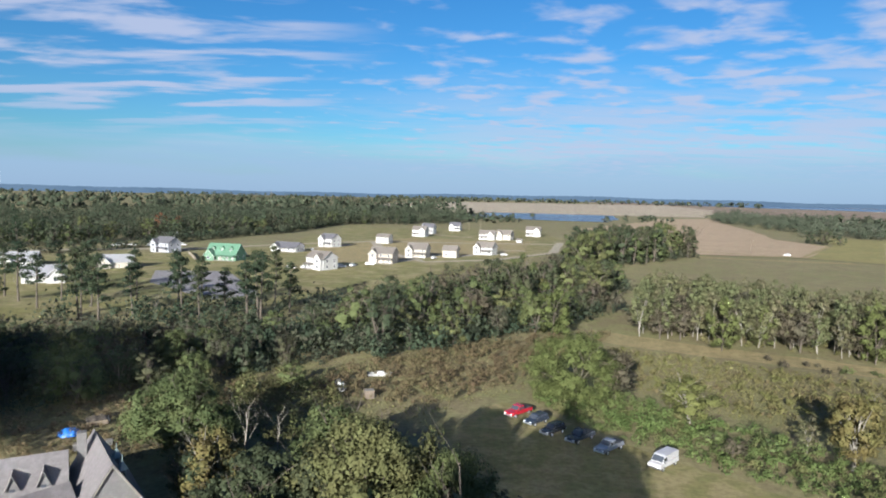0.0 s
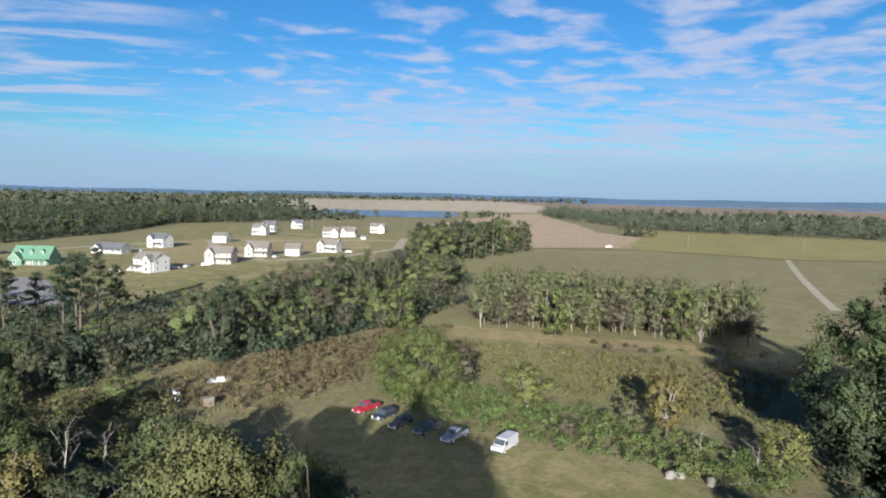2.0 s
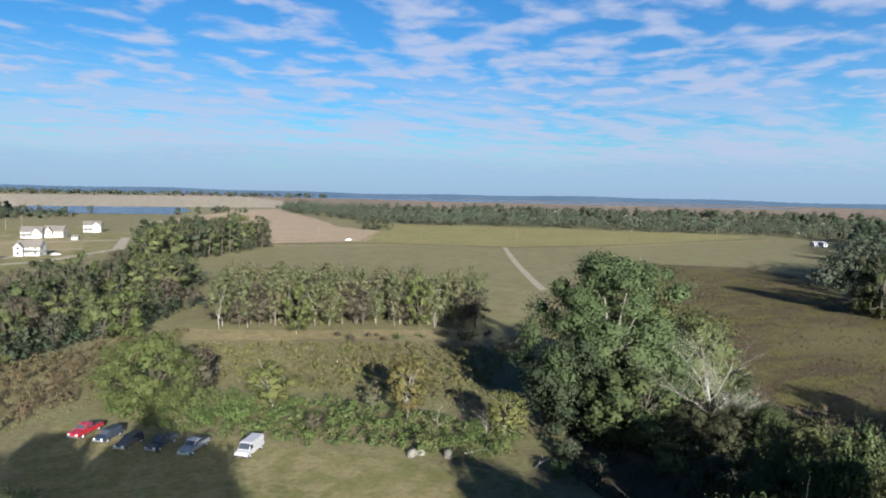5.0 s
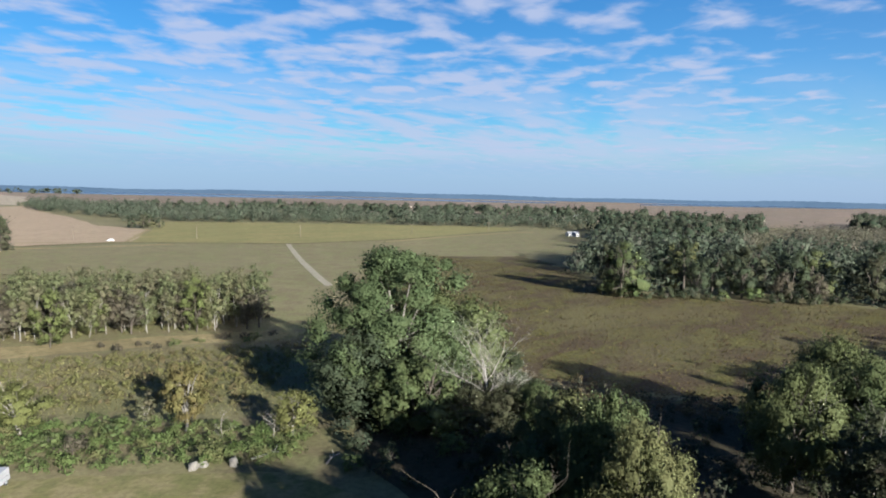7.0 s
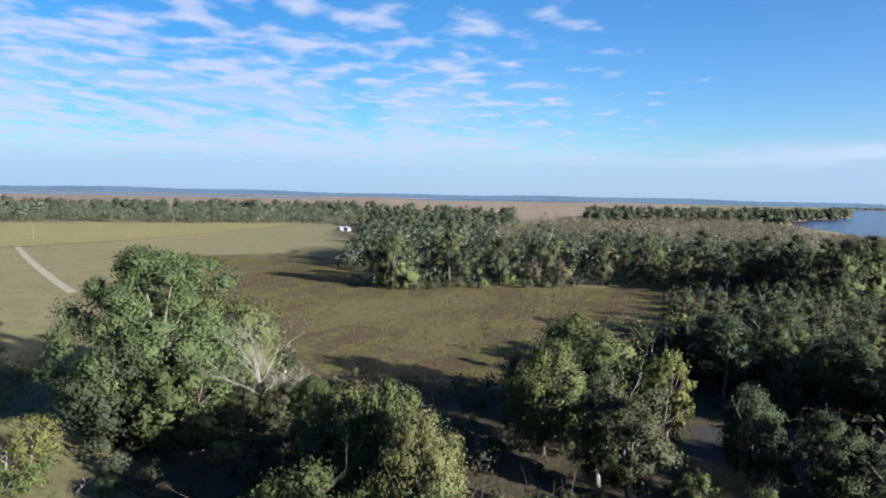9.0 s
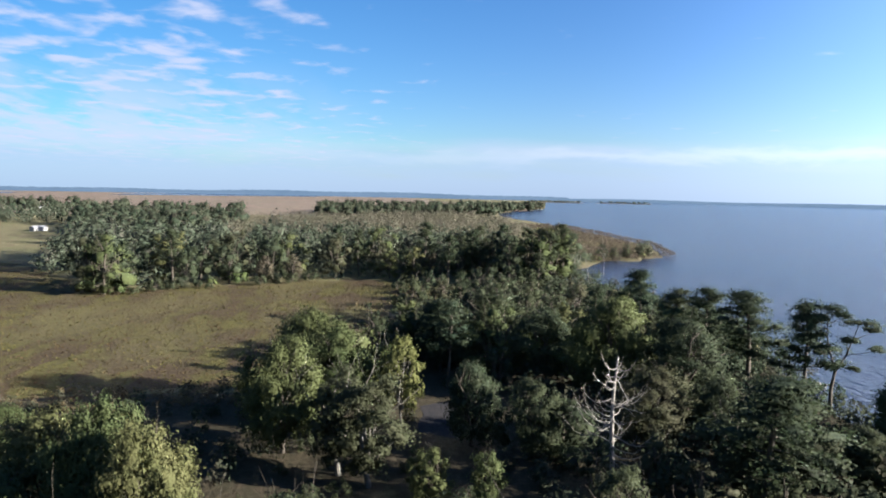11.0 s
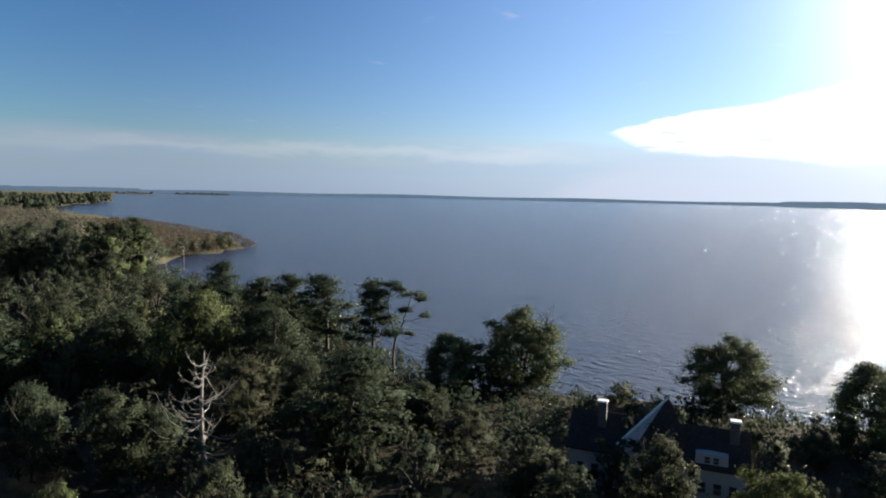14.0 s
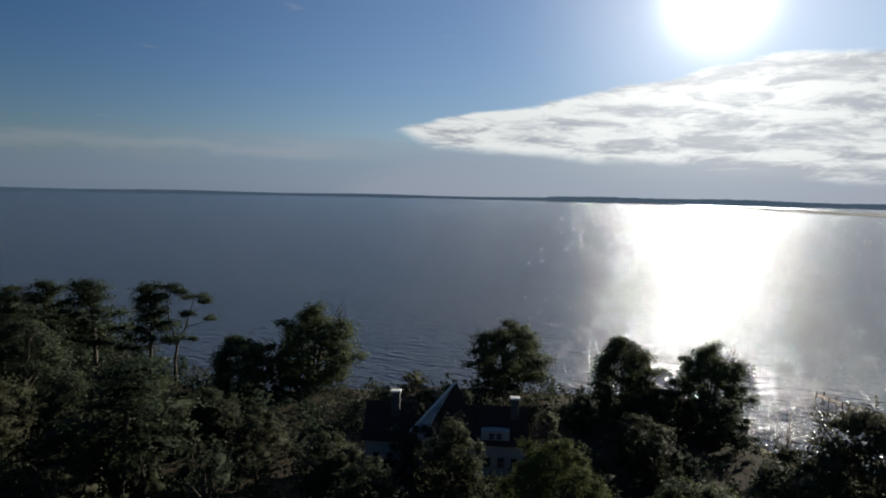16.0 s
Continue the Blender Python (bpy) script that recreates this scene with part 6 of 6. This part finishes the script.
def grand_house():
    """The big weathered house below: slate roofs, gabled dormers, two turrets with little pyramid caps."""
    root = new("house")
    root.matrix_basis = pose(-31.2 * K, 55.4 * K, 0, 0, 0, 29)
    wall, roof = M["weathered_wall"], M["slate_roof"]
    gable_block(root, -8.6, 0.6, 14.4, 8.4, 4.6, 4.2, "x", wall, roof, 0.3, "weathered_wall")
    gable_block(root, 2.2, -1.6, 6.4, 11.5, 4.6, 4.9, "y", wall, roof, 0.25, "stone", 7)
    gable_block(root, -4.4, -5.2, 7.0, 5.4, 4.0, 2.9, "x", wall, roof, 0.25, "stone", 24)
    gable_block(root, -13.6, -4.2, 4.6, 6.0, 4.6, 3.4, "y", wall, roof, 0.25, "stone")
    bm = bmesh.new()
    box(bm, (1.0, 0.9, 4.6), (0.2, 1.6, 8.2), bevel=0.05)
    part("chimney", bm, M["weathered_wall"], root)
    for dx in (-9.6, -6.2, -3.4):
        bm = bmesh.new()
        solid(bm, [(-0.5, 5.4), (0.5, 5.4), (0.5, 6.6), (0, 7.9), (-0.5, 6.6)], 2.4, "y", -0.9)
        bm.transform(Matrix.Translation((dx, 0, 0)))
        d = part("dormer", bm, wall, root)
        bm = bmesh.new()
        box(bm, (0.5, 0.06, 0.8), (dx, -2.11, 6.2))
        part("window", bm, M["dark_glass"], d, "dark dormer window")
        bm = bmesh.new()
        solid(bm, [(-0.68, 6.4), (0, 7.95), (0.68, 6.4), (0.68, 6.55), (0, 8.14), (-0.68, 6.55)], 2.7, "y", -1.0)
        bm.transform(Matrix.Translation((dx, 0, 0)))
        part("dormer_roof", bm, roof, d)
    for tx, ty, tz in ((3.5, -2.8, 8.1), (3.9, -6.2, 7.9)):
        bm = bmesh.new()
        box(bm, (0.6, 0.6, 2.4), (tx, ty, tz - 0.8), (0, 0, 20), bevel=0.04)
        tw = part("turret", bm, M["weathered_wall"], root, "small square louvred turret")
        for sx in (-0.27, 0.27):
            for sy in (-0.27, 0.27):
                bm = bmesh.new()
                box(bm, (0.12, 0.12, 0.8), (tx + sx, ty + sy, tz + 0.2))
                part("corner_post", bm, M["verdigris"], tw)
        bm = bmesh.new()
        bmesh.ops.create_cone(bm, cap_ends=True, segments=4, radius1=0.66, radius2=0.04, depth=0.95, matrix=Matrix.Translation((tx, ty, tz + 1.05)) @ Matrix.Rotation(radians(65), 4, "Z"))
        part("spire", bm, M["verdigris"], tw, "pale green metal pyramid cap")
        bm = bmesh.new()
        bmesh.ops.create_cone(bm, cap_ends=True, segments=6, radius1=0.06, radius2=0.02, depth=0.8, matrix=Matrix.Translation((tx, ty, tz + 1.85)))
        part("finial", bm, M["verdigris"], tw)
    for wx in (-11.6, -8.2, -7.0):
        opening(root, (wx, -3.6, 2.2), (1.1, 1.7), 0)
    tagged(root, "large weathered house with slate roofs, dormers and spired turrets", "house")


grand_house()

# ---- vehicles ----
def wheel(root, x, y, r=0.36):
    bm = bmesh.new()
    bmesh.ops.create_cone(bm, cap_ends=True, segments=20, radius1=r, radius2=r, depth=0.25, matrix=Matrix.Translation((x, y, r)) @ Matrix.Rotation(radians(90), 4, "X"))
    bmesh.ops.bevel(bm, geom=[e for e in bm.edges if e.calc_face_angle(0) > 1.2], offset=0.05, segments=2, affect="EDGES")
    w_ = part("wheel", bm, M["rubber"], root)
    bm = bmesh.new()
    s = 1 if y > 0 else -1
    bmesh.ops.create_cone(bm, cap_ends=True, segments=14, radius1=r * 0.6, radius2=r * 0.5, depth=0.05,
                          matrix=Matrix.Translation((x, y + s * 0.135, r)) @ Matrix.Rotation(radians(-90 * s), 4, "X"))
    part("rim", bm, M["steel"], w_, "bright steel rim")


def vehicle(kind, paint, x, y, rz, label, category):
    """Built along +x, nose forward."""
    root = new(kind)
    root.matrix_basis = pose(x * K, y * K, 0, 0, 0, rz)
    half = {"van": 0.98, "pickup": 0.95, "car": 0.9}[kind]
    if kind == "van":
        low = [(-2.7, 0.45), (2.6, 0.45), (2.68, 0.85), (2.45, 1.12), (1.75, 1.2), (-2.7, 1.2)]
        cab = [(-2.7, 1.19), (1.85, 1.19), (1.15, 2.02), (0.9, 2.1), (-2.55, 2.12), (-2.68, 2.0)]
        glass = [((1.78, 1.30), (1.22, 1.95))]
        sides = [(0.72, 1.52, 1.28, 1.86)]
    elif kind == "pickup":
        low = [(-2.75, 0.5), (2.7, 0.5), (2.75, 0.9), (2.6, 1.05), (1.15, 1.12), (-0.75, 1.12), (-2.75, 1.12)]
        cab = [(-0.75, 1.11), (1.25, 1.11), (0.55, 1.74), (0.35, 1.8), (-0.55, 1.8), (-0.7, 1.72)]
        glass = [((1.17, 1.2), (0.6, 1.7)), ((-0.77, 1.2), (-0.71, 1.68))]
        sides = [(0.2, 0.75, 1.2, 1.62), (-0.6, 0.1, 1.2, 1.66)]
    else:
        low = [(-2.35, 0.42), (2.3, 0.42), (2.38, 0.75), (2.2, 0.95), (1.1, 1.05), (-2.2, 1.08), (-2.38, 0.9)]
        cab = [(-2.2, 1.07), (1.2, 1.04), (0.45, 1.62), (0.2, 1.68), (-1.75, 1.68), (-2.1, 1.5)]
        glass = [((1.12, 1.12), (0.5, 1.58)), ((-2.19, 1.14), (-1.95, 1.58))]
        sides = [(-0.05, 0.6, 1.12, 1.5), (-0.95, -0.15, 1.12, 1.54), (-1.8, -1.05, 1.14, 1.52)]
    bm = bmesh.new()
    solid(bm, low, half * 2, "y")
    bmesh.ops.bevel(bm, geom=bm.edges[:], offset=0.07, segments=2, affect="EDGES")
    part("body", bm, paint, root)
    bm = bmesh.new()
    solid(bm, cab, half * 2 - (0.12 if kind == "van" else 0.26), "y")
    bmesh.ops.bevel(bm, geom=bm.edges[:], offset=0.06, segments=2, affect="EDGES")
    part("cabin", bm, paint, root)
    gw = half * 2 - (0.34 if kind == "van" else 0.46)
    for (x0, z0), (x1, z1) in glass:
        bm = bmesh.new()
        dx, dz = x1 - x0, z1 - z0
        ln = math.hypot(dx, dz)
        f = 1 if x0 > 0 else -1
        box(bm, (0.04, gw, ln), ((x0 + x1) / 2 + f * 0.03, 0, (z0 + z1) / 2 + 0.02), (0, math.degrees(math.atan2(dx, dz)), 0), bevel=0.015)
        part("windscreen" if f > 0 else "rear_window", bm, M["dark_glass"], root, "dark glass")
    sw = half - (0.06 if kind == "van" else 0.13)
    for x0, x1, z0, z1 in sides:
        for s in (-1, 1):
            bm = bmesh.new()
            box(bm, (x1 - x0, 0.03, z1 - z0), ((x0 + x1) / 2, s * (sw + 0.005), (z0 + z1) / 2), bevel=0.01)
            part("side_window", bm, M["dark_glass"], root, "dark glass")
    nose = low[1][0]
    for s in (-1, 1):
        bm = bmesh.new()
        box(bm, (0.08, 0.34, 0.17), (nose + 0.03, s * (half - 0.28), 0.82), bevel=0.02)
        part("headlight", bm, M["lamp_glass"], root)
        bm = bmesh.new()
        box(bm, (0.05, 0.14, 0.26), (low[0][0] - 0.01, s * (half - 0.14), 0.85), bevel=0.015)
        part("tail_light", bm, M["brick"], root)
        bm = bmesh.new()
        box(bm, (0.1, 0.2, 0.15), (cab[1][0] - 0.35, s * (half + 0.08), 1.22), bevel=0.03)
        part("mirror", bm, M["rubber"], root)
    for xx, nm in ((nose + 0.05, "front_bumper"), (low[0][0] - 0.05, "rear_bumper")):
        bm = bmesh.new()
        box(bm, (0.14, half * 2 - 0.08, 0.2), (xx, 0, 0.55), bevel=0.03)
        part(nm, bm, M["steel"] if kind != "van" else M["rubber"], root)
    if kind == "pickup":
        bm = bmesh.new()
        box(bm, (1.8, half * 2 - 0.28, 0.04), (-1.75, 0, 1.135))
        part("bed", bm, M["rubber"], root, "dark truck bed")
    for wx in (nose - 0.95, low[0][0] + 0.95):
        for s in (-1, 1):
            wheel(root, wx, s * (half - 0.1), 0.37 if kind != "car" else 0.33)
    return tagged(root, label, category, "parked vehicles")


def paint_of(name, col):
    return plain(name, col, 0.25, 1.5, 0.06, spec=0.6)


HEADING = 223
vehicle("van", paint_of("white_paint", (0.24, 0.24, 0.25)), 25.2, 71.4, HEADING, "white cargo van parked on dry grass", "van")
vehicle("pickup", paint_of("silver_paint", (0.16, 0.17, 0.195)), 20.2, 75.7, HEADING, "silver pickup truck parked on grass at a shadow's edge", "pickup")
vehicle("pickup", paint_of("black_paint", (0.03, 0.035, 0.045)), 17.4, 78.8, HEADING, "dark pickup truck parked in tree shade", "pickup")
vehicle("car", paint_of("dark_paint", (0.025, 0.027, 0.03)), 14.4, 81.0, HEADING, "dark car parked in deep tree shade", "car")
vehicle("car", paint_of("blue_paint", (0.018, 0.024, 0.036)), 12.8, 84.6, HEADING, "dark blue estate car parked in tree shade", "car")
vehicle("pickup", paint_of("red_paint", (0.20, 0.010, 0.017)), 10.8, 87.8, HEADING, "bright red pickup truck parked beside scrub", "pickup")
far_white = paint_of("far_white_paint", (0.40, 0.40, 0.40))
for x, y, rz in ((-58, 249, 20), (-53, 252, 40), (-36, 262, 70), (-30, 268, 10), (-165, 330, 15), (-158, 333, 15), (-150, 336, 20), (-143, 339, 18), (-166, 338, 14), (-136, 342, 20), (-40, 258, 30), (-4, 299, 60), (30, 322, 20), (-66, 330, 100), (187, 356, 160)):
    vehicle("car", far_white, x, y, rz, "white car parked near houses" if x < 100 else "pale car parked at a field's edge", "car")

# ---- small things ----
def rock(name, x, y, s, seed, label):
    rng = np.random.default_rng(seed)
    bm = bmesh.new()
    bmesh.ops.create_icosphere(bm, subdivisions=2, radius=1.0)
    for v in bm.verts:
        v.co = Vector(np.round(np.array(v.co) * 2.2) / 2.2 * 0.75 + np.array(v.co) * 0.3) * rng.uniform(0.85, 1.12)
        v.co = Vector((v.co.x * s[0], v.co.y * s[1], max(v.co.z, -0.4) * s[2] + 0.35 * s[2]))
    ob = part(name, bm, M["concrete"])
    ob.matrix_basis = pose(x * K, y * K, 0, 0, 0, rng.uniform(0, 360))
    return tagged(ob, label, "rubble")


rock("rubble_block", 40.4, 60.8, (0.9, 0.6, 0.75), 1, "pale broken concrete block at a bramble edge")
rock("rubble_block", 41.4, 60.6, (0.7, 0.6, 0.6), 2, "pale broken concrete block at a bramble edge")
rock("rubble_block", 43.6, 58.2, (0.75, 0.6, 0.85), 3, "pale pointed lump of concrete at a bramble edge")


def log(x, y, rz, ln, r, label):
    rng = np.random.default_rng(int(abs(x * 7)))
    rows = [((t * ln, 0.15 * math.sin(t * 5), r * 0.9 + 0.1 * math.sin(t * 3)), r * (1 - 0.5 * t)) for t in np.linspace(0, 1, 6)]
    pieces = [tube(rows, 7)]
    for k in range(3):
        p = np.array(rows[2 + k][0])
        pieces.append(tube([(p, r * 0.5), (p + rng.normal(size=3) * 0.3 + np.array((0.4, 0, 0.5)), 0.03)], 5))
    v, f = merge(pieces)
    ob = new("log", mesh_of("log", v, f, M["dead_wood"], True))
    ob.matrix_basis = pose(x * K, y * K, 0, 0, 0, rz)
    tagged(ob, label, "log")


log(45.6, 57.8, -12, 5.5, 0.2, "bleached fallen log along a bramble edge")
log(50.0, 50.5, 20, 4.0, 0.16, "bleached fallen branch in tree shade")


def boat(x, y, z, rz, ln, label, heel=0):
    root = new("boat")
    root.matrix_basis = pose(x * K, y * K, z, heel, 0, rz)
    st = [(-0.5, 0.32), (-0.2, 0.36), (0.15, 0.33), (0.38, 0.2), (0.5, 0.02)]
    vs, fs = [], []
    for t, wd in st:
        b = wd * ln * 0.42
        zk = 0.05 + 0.25 * max(0, t - 0.2)
        vs += [(t * ln, -b, 0.75 + 0.3 * max(0, t)), (t * ln, -b * 0.75, 0.25 + zk), (t * ln, 0, zk), (t * ln, b * 0.75, 0.25 + zk), (t * ln, b, 0.75 + 0.3 * max(0, t))]
    for i in range(4):
        for k in range(4):
            fs.append((i * 5 + k, i * 5 + 5 + k, i * 5 + 6 + k, i * 5 + 1 + k))
    fs.append((0, 1, 2, 3))
    me = bpy.data.meshes.new("hull")
    me.from_pydata(vs, [], fs[:-1] + [(0, 1, 2, 3, 4)])
    me.materials.append(M["boat_white"])
    hull = part("hull", me, None, root)
    th = hull.modifiers.new("skin", "SOLIDIFY")
    th.thickness = 0.06
    bm = bmesh.new()
    box(bm, (ln * 0.3, ln * 0.2, 0.55), (0.02 * ln, 0, 0.85), bevel=0.06)
    part("console", bm, M["white_trim"], root)
    bm = bmesh.new()
    box(bm, (0.35, 0.4, 0.8), (-0.53 * ln, 0, 0.75), bevel=0.06)
    part("outboard", bm, M["rubber"], root, "dark outboard motor")
    tagged(root, label, "boat")


boat(-15.5, 98.7, 0.05, 104, 6.4, "white boat hull lying tilted among bushes", 18)
boat(-9.8, 104.9, 0.05, 6, 4.8, "small white boat lying in rough grass")
boat(97.5, -76.0, -0.85, 30, 2.6, "small white skiff afloat near the shore")


def crate(x, y, rz, s, mat, label, name="crate"):
    root = new(name)
    root.matrix_basis = pose(x * K, y * K, 0, 0, 0, rz)
    for i in range(4):
        bm = bmesh.new()
        box(bm, (s[0], s[1], s[2] / 4 - 0.02), (0, 0, s[2] * (i + 0.5) / 4), bevel=0.015)
        part("board", bm, mat, root)
    bm = bmesh.new()
    box(bm, (s[0] + 0.1, s[1] + 0.1, 0.06), (0, 0, s[2] + 0.03), bevel=0.01)
    part("lid", bm, M["concrete"], root, "pale lid")
    tagged(root, label, name)


crate(-10.3, 93.8, 20, (1.6, 1.4, 1.5), M["rough_timber"], "small brown timber hutch in rough grass", "hutch")


def wreck(x, y, rz):
    """A collapsed timber shed: leaning boards and a sheet of roofing."""
    root = new("shed")
    root.matrix_basis = pose(x * K, y * K, 0, 0, 0, rz)
    for i in range(7):
        bm = bmesh.new()
        box(bm, (0.35, 2.8, 0.05), (-1.3 + i * 0.42, 0, 0.75 + 0.12 * (i % 3)), (0, 12, 3 * (i % 2)), bevel=0.01)
        part("board", bm, M["rough_timber"], root)
    bm = bmesh.new()
    box(bm, (3.1, 2.6, 0.7), (0.05, 0, 0.35), bevel=0.03)
    part("base", bm, M["rough_timber"], root)
    bm = bmesh.new()
    box(bm, (0.12, 2.7, 0.12), (1.75, 0, 0.5), bevel=0.01)
    part("rail", bm, M["white_trim"], root, "white painted rail")
    tagged(root, "collapsed brown timber shed in rough grass", "shed")


wreck(-43.5, 81.2, 30)


def tarp_heap(x, y):
    rng = np.random.default_rng(9)
    bm = bmesh.new()
    bmesh.ops.create_icosphere(bm, subdivisions=3, radius=1.0)
    for v in bm.verts:
        k = 1 + 0.18 * noise.noise(v.co * 2.3) + 0.05 * noise.noise(v.co * 7)
        v.co = Vector((v.co.x * 1.7 * k, v.co.y * 1.3 * k, max(v.co.z, -0.02) * 1.1 * k))
    ob = part("tarpaulin", bm, M["blue_tarp"])
    ob.matrix_basis = pose(x * K, y * K, 0, 0, 0, 15)
    tagged(ob, "bright blue tarpaulin draped over a heap", "tarpaulin")


tarp_heap(-44.6, 77.0)
crate(-41.0, 72.5, 10, (1.2, 1.0, 0.9), M["rubber"], "dark scrap box beside a house", "box")
crate(-38.5, 74.0, 40, (1.4, 0.8, 0.8), M["steel"], "grey scrap box beside a house", "box")


def power_pole(x, y, h):
    root = new("utility_pole")
    root.matrix_basis = pose(x * K, y * K, 0, 0, 0, -40)
    v, f = tube([((0, 0, 0), 0.22), ((0, 0, h), 0.15)], 8)
    part("pole", mesh_of("pole", v, f, M["rough_timber"], True), None, root)
    bm = bmesh.new()
    box(bm, (2.6, 0.14, 0.16), (0, 0, h - 0.7))
    part("crossarm", bm, M["rough_timber"], root)
    for s in (-1.1, 0.0, 1.1):
        bm = bmesh.new()
        box(bm, (0.1, 0.1, 0.25), (s, 0, h - 0.5), bevel=0.03)
        part("insulator", bm, M["lamp_glass"], root)
    tagged(root, "wooden utility pole along a field ditch", "utility pole", "utility poles")


for x, y in ((289, 317), (231, 342), (455, 278), (370, 290), (175, 372), (20.4, 523), (31, 548)):
    power_pole(x, y, 10)


def mast(x, y, h):
    root = new("radio_mast")
    root.matrix_basis = pose(x * K, y * K, 0)
    for a in range(3):
        t = radians(120 * a)
        v, f = tube([((2.2 * math.cos(t), 2.2 * math.sin(t), 0), 0.35), ((0.6 * math.cos(t), 0.6 * math.sin(t), h), 0.25)], 5)
        part("leg", mesh_of("leg", v, f, M["grey_wood"]), None, root)
    for k in range(8):
        bm = bmesh.new()
        box(bm, (3.4 - k * 0.3, 3.4 - k * 0.3, 0.3), (0, 0, h * (k + 0.5) / 8))
        part("brace", bm, M["grey_wood"], root)
    tagged(root, "grey lattice mast above a far forest", "mast")


mast(-439, 1674, 38)


def jetty(x, y, rz, ln):
    root = new("jetty")
    root.matrix_basis = pose(x * K, y * K, 0.35, 0, 0, rz)
    for i in range(int(ln / 0.3)):
        bm = bmesh.new()
        box(bm, (1.8, 0.26, 0.05), (0, i * 0.3, 0))
        part("plank", bm, M["rough_timber"], root)
    for i in range(int(ln / 3) + 1):
        for s in (-0.95, 0.95):
            bm = bmesh.new()
            box(bm, (0.16, 0.16, 4.0), (s, i * 3.0, -1.2))
            part("post", bm, M["rough_timber"], root)
    tagged(root, "weathered timber jetty reaching into the lake", "jetty")


jetty(-25.0, -92.6, 224.6, 40)


def fence(line, height, label):
    """A plain board fence: posts, rails and boards."""
    root = new("fence")
    (ax, ay), (bx, by) = line
    ln = math.hypot(bx - ax, by - ay) * K
    root.matrix_basis = pose(ax * K, ay * K, 0, 0, 0, math.degrees(math.atan2(by - ay, bx - ax)))
    n = int(ln / 2.4)
    for i in range(n + 1):
        bm = bmesh.new()
        box(bm, (0.12, 0.12, height + 0.1), (i * ln / n, 0, height / 2 + 0.05))
        part("post", bm, M["rough_timber"], root)
    for z in (0.35, height - 0.3):
        bm = bmesh.new()
        box(bm, (ln, 0.05, 0.1), (ln / 2, 0.08, z))
        part("rail", bm, M["rough_timber"], root)
    for i in range(int(ln / 0.3)):
        bm = bmesh.new()
        box(bm, (0.27, 0.03, height), (0.15 + i * 0.3, 0.13, height / 2))
        part("board", bm, M["cream_wall"], root)
    tagged(root, label, "fence")


fence(((-117, 300), (-103, 272)), 1.8, "pale board fence between two new houses")
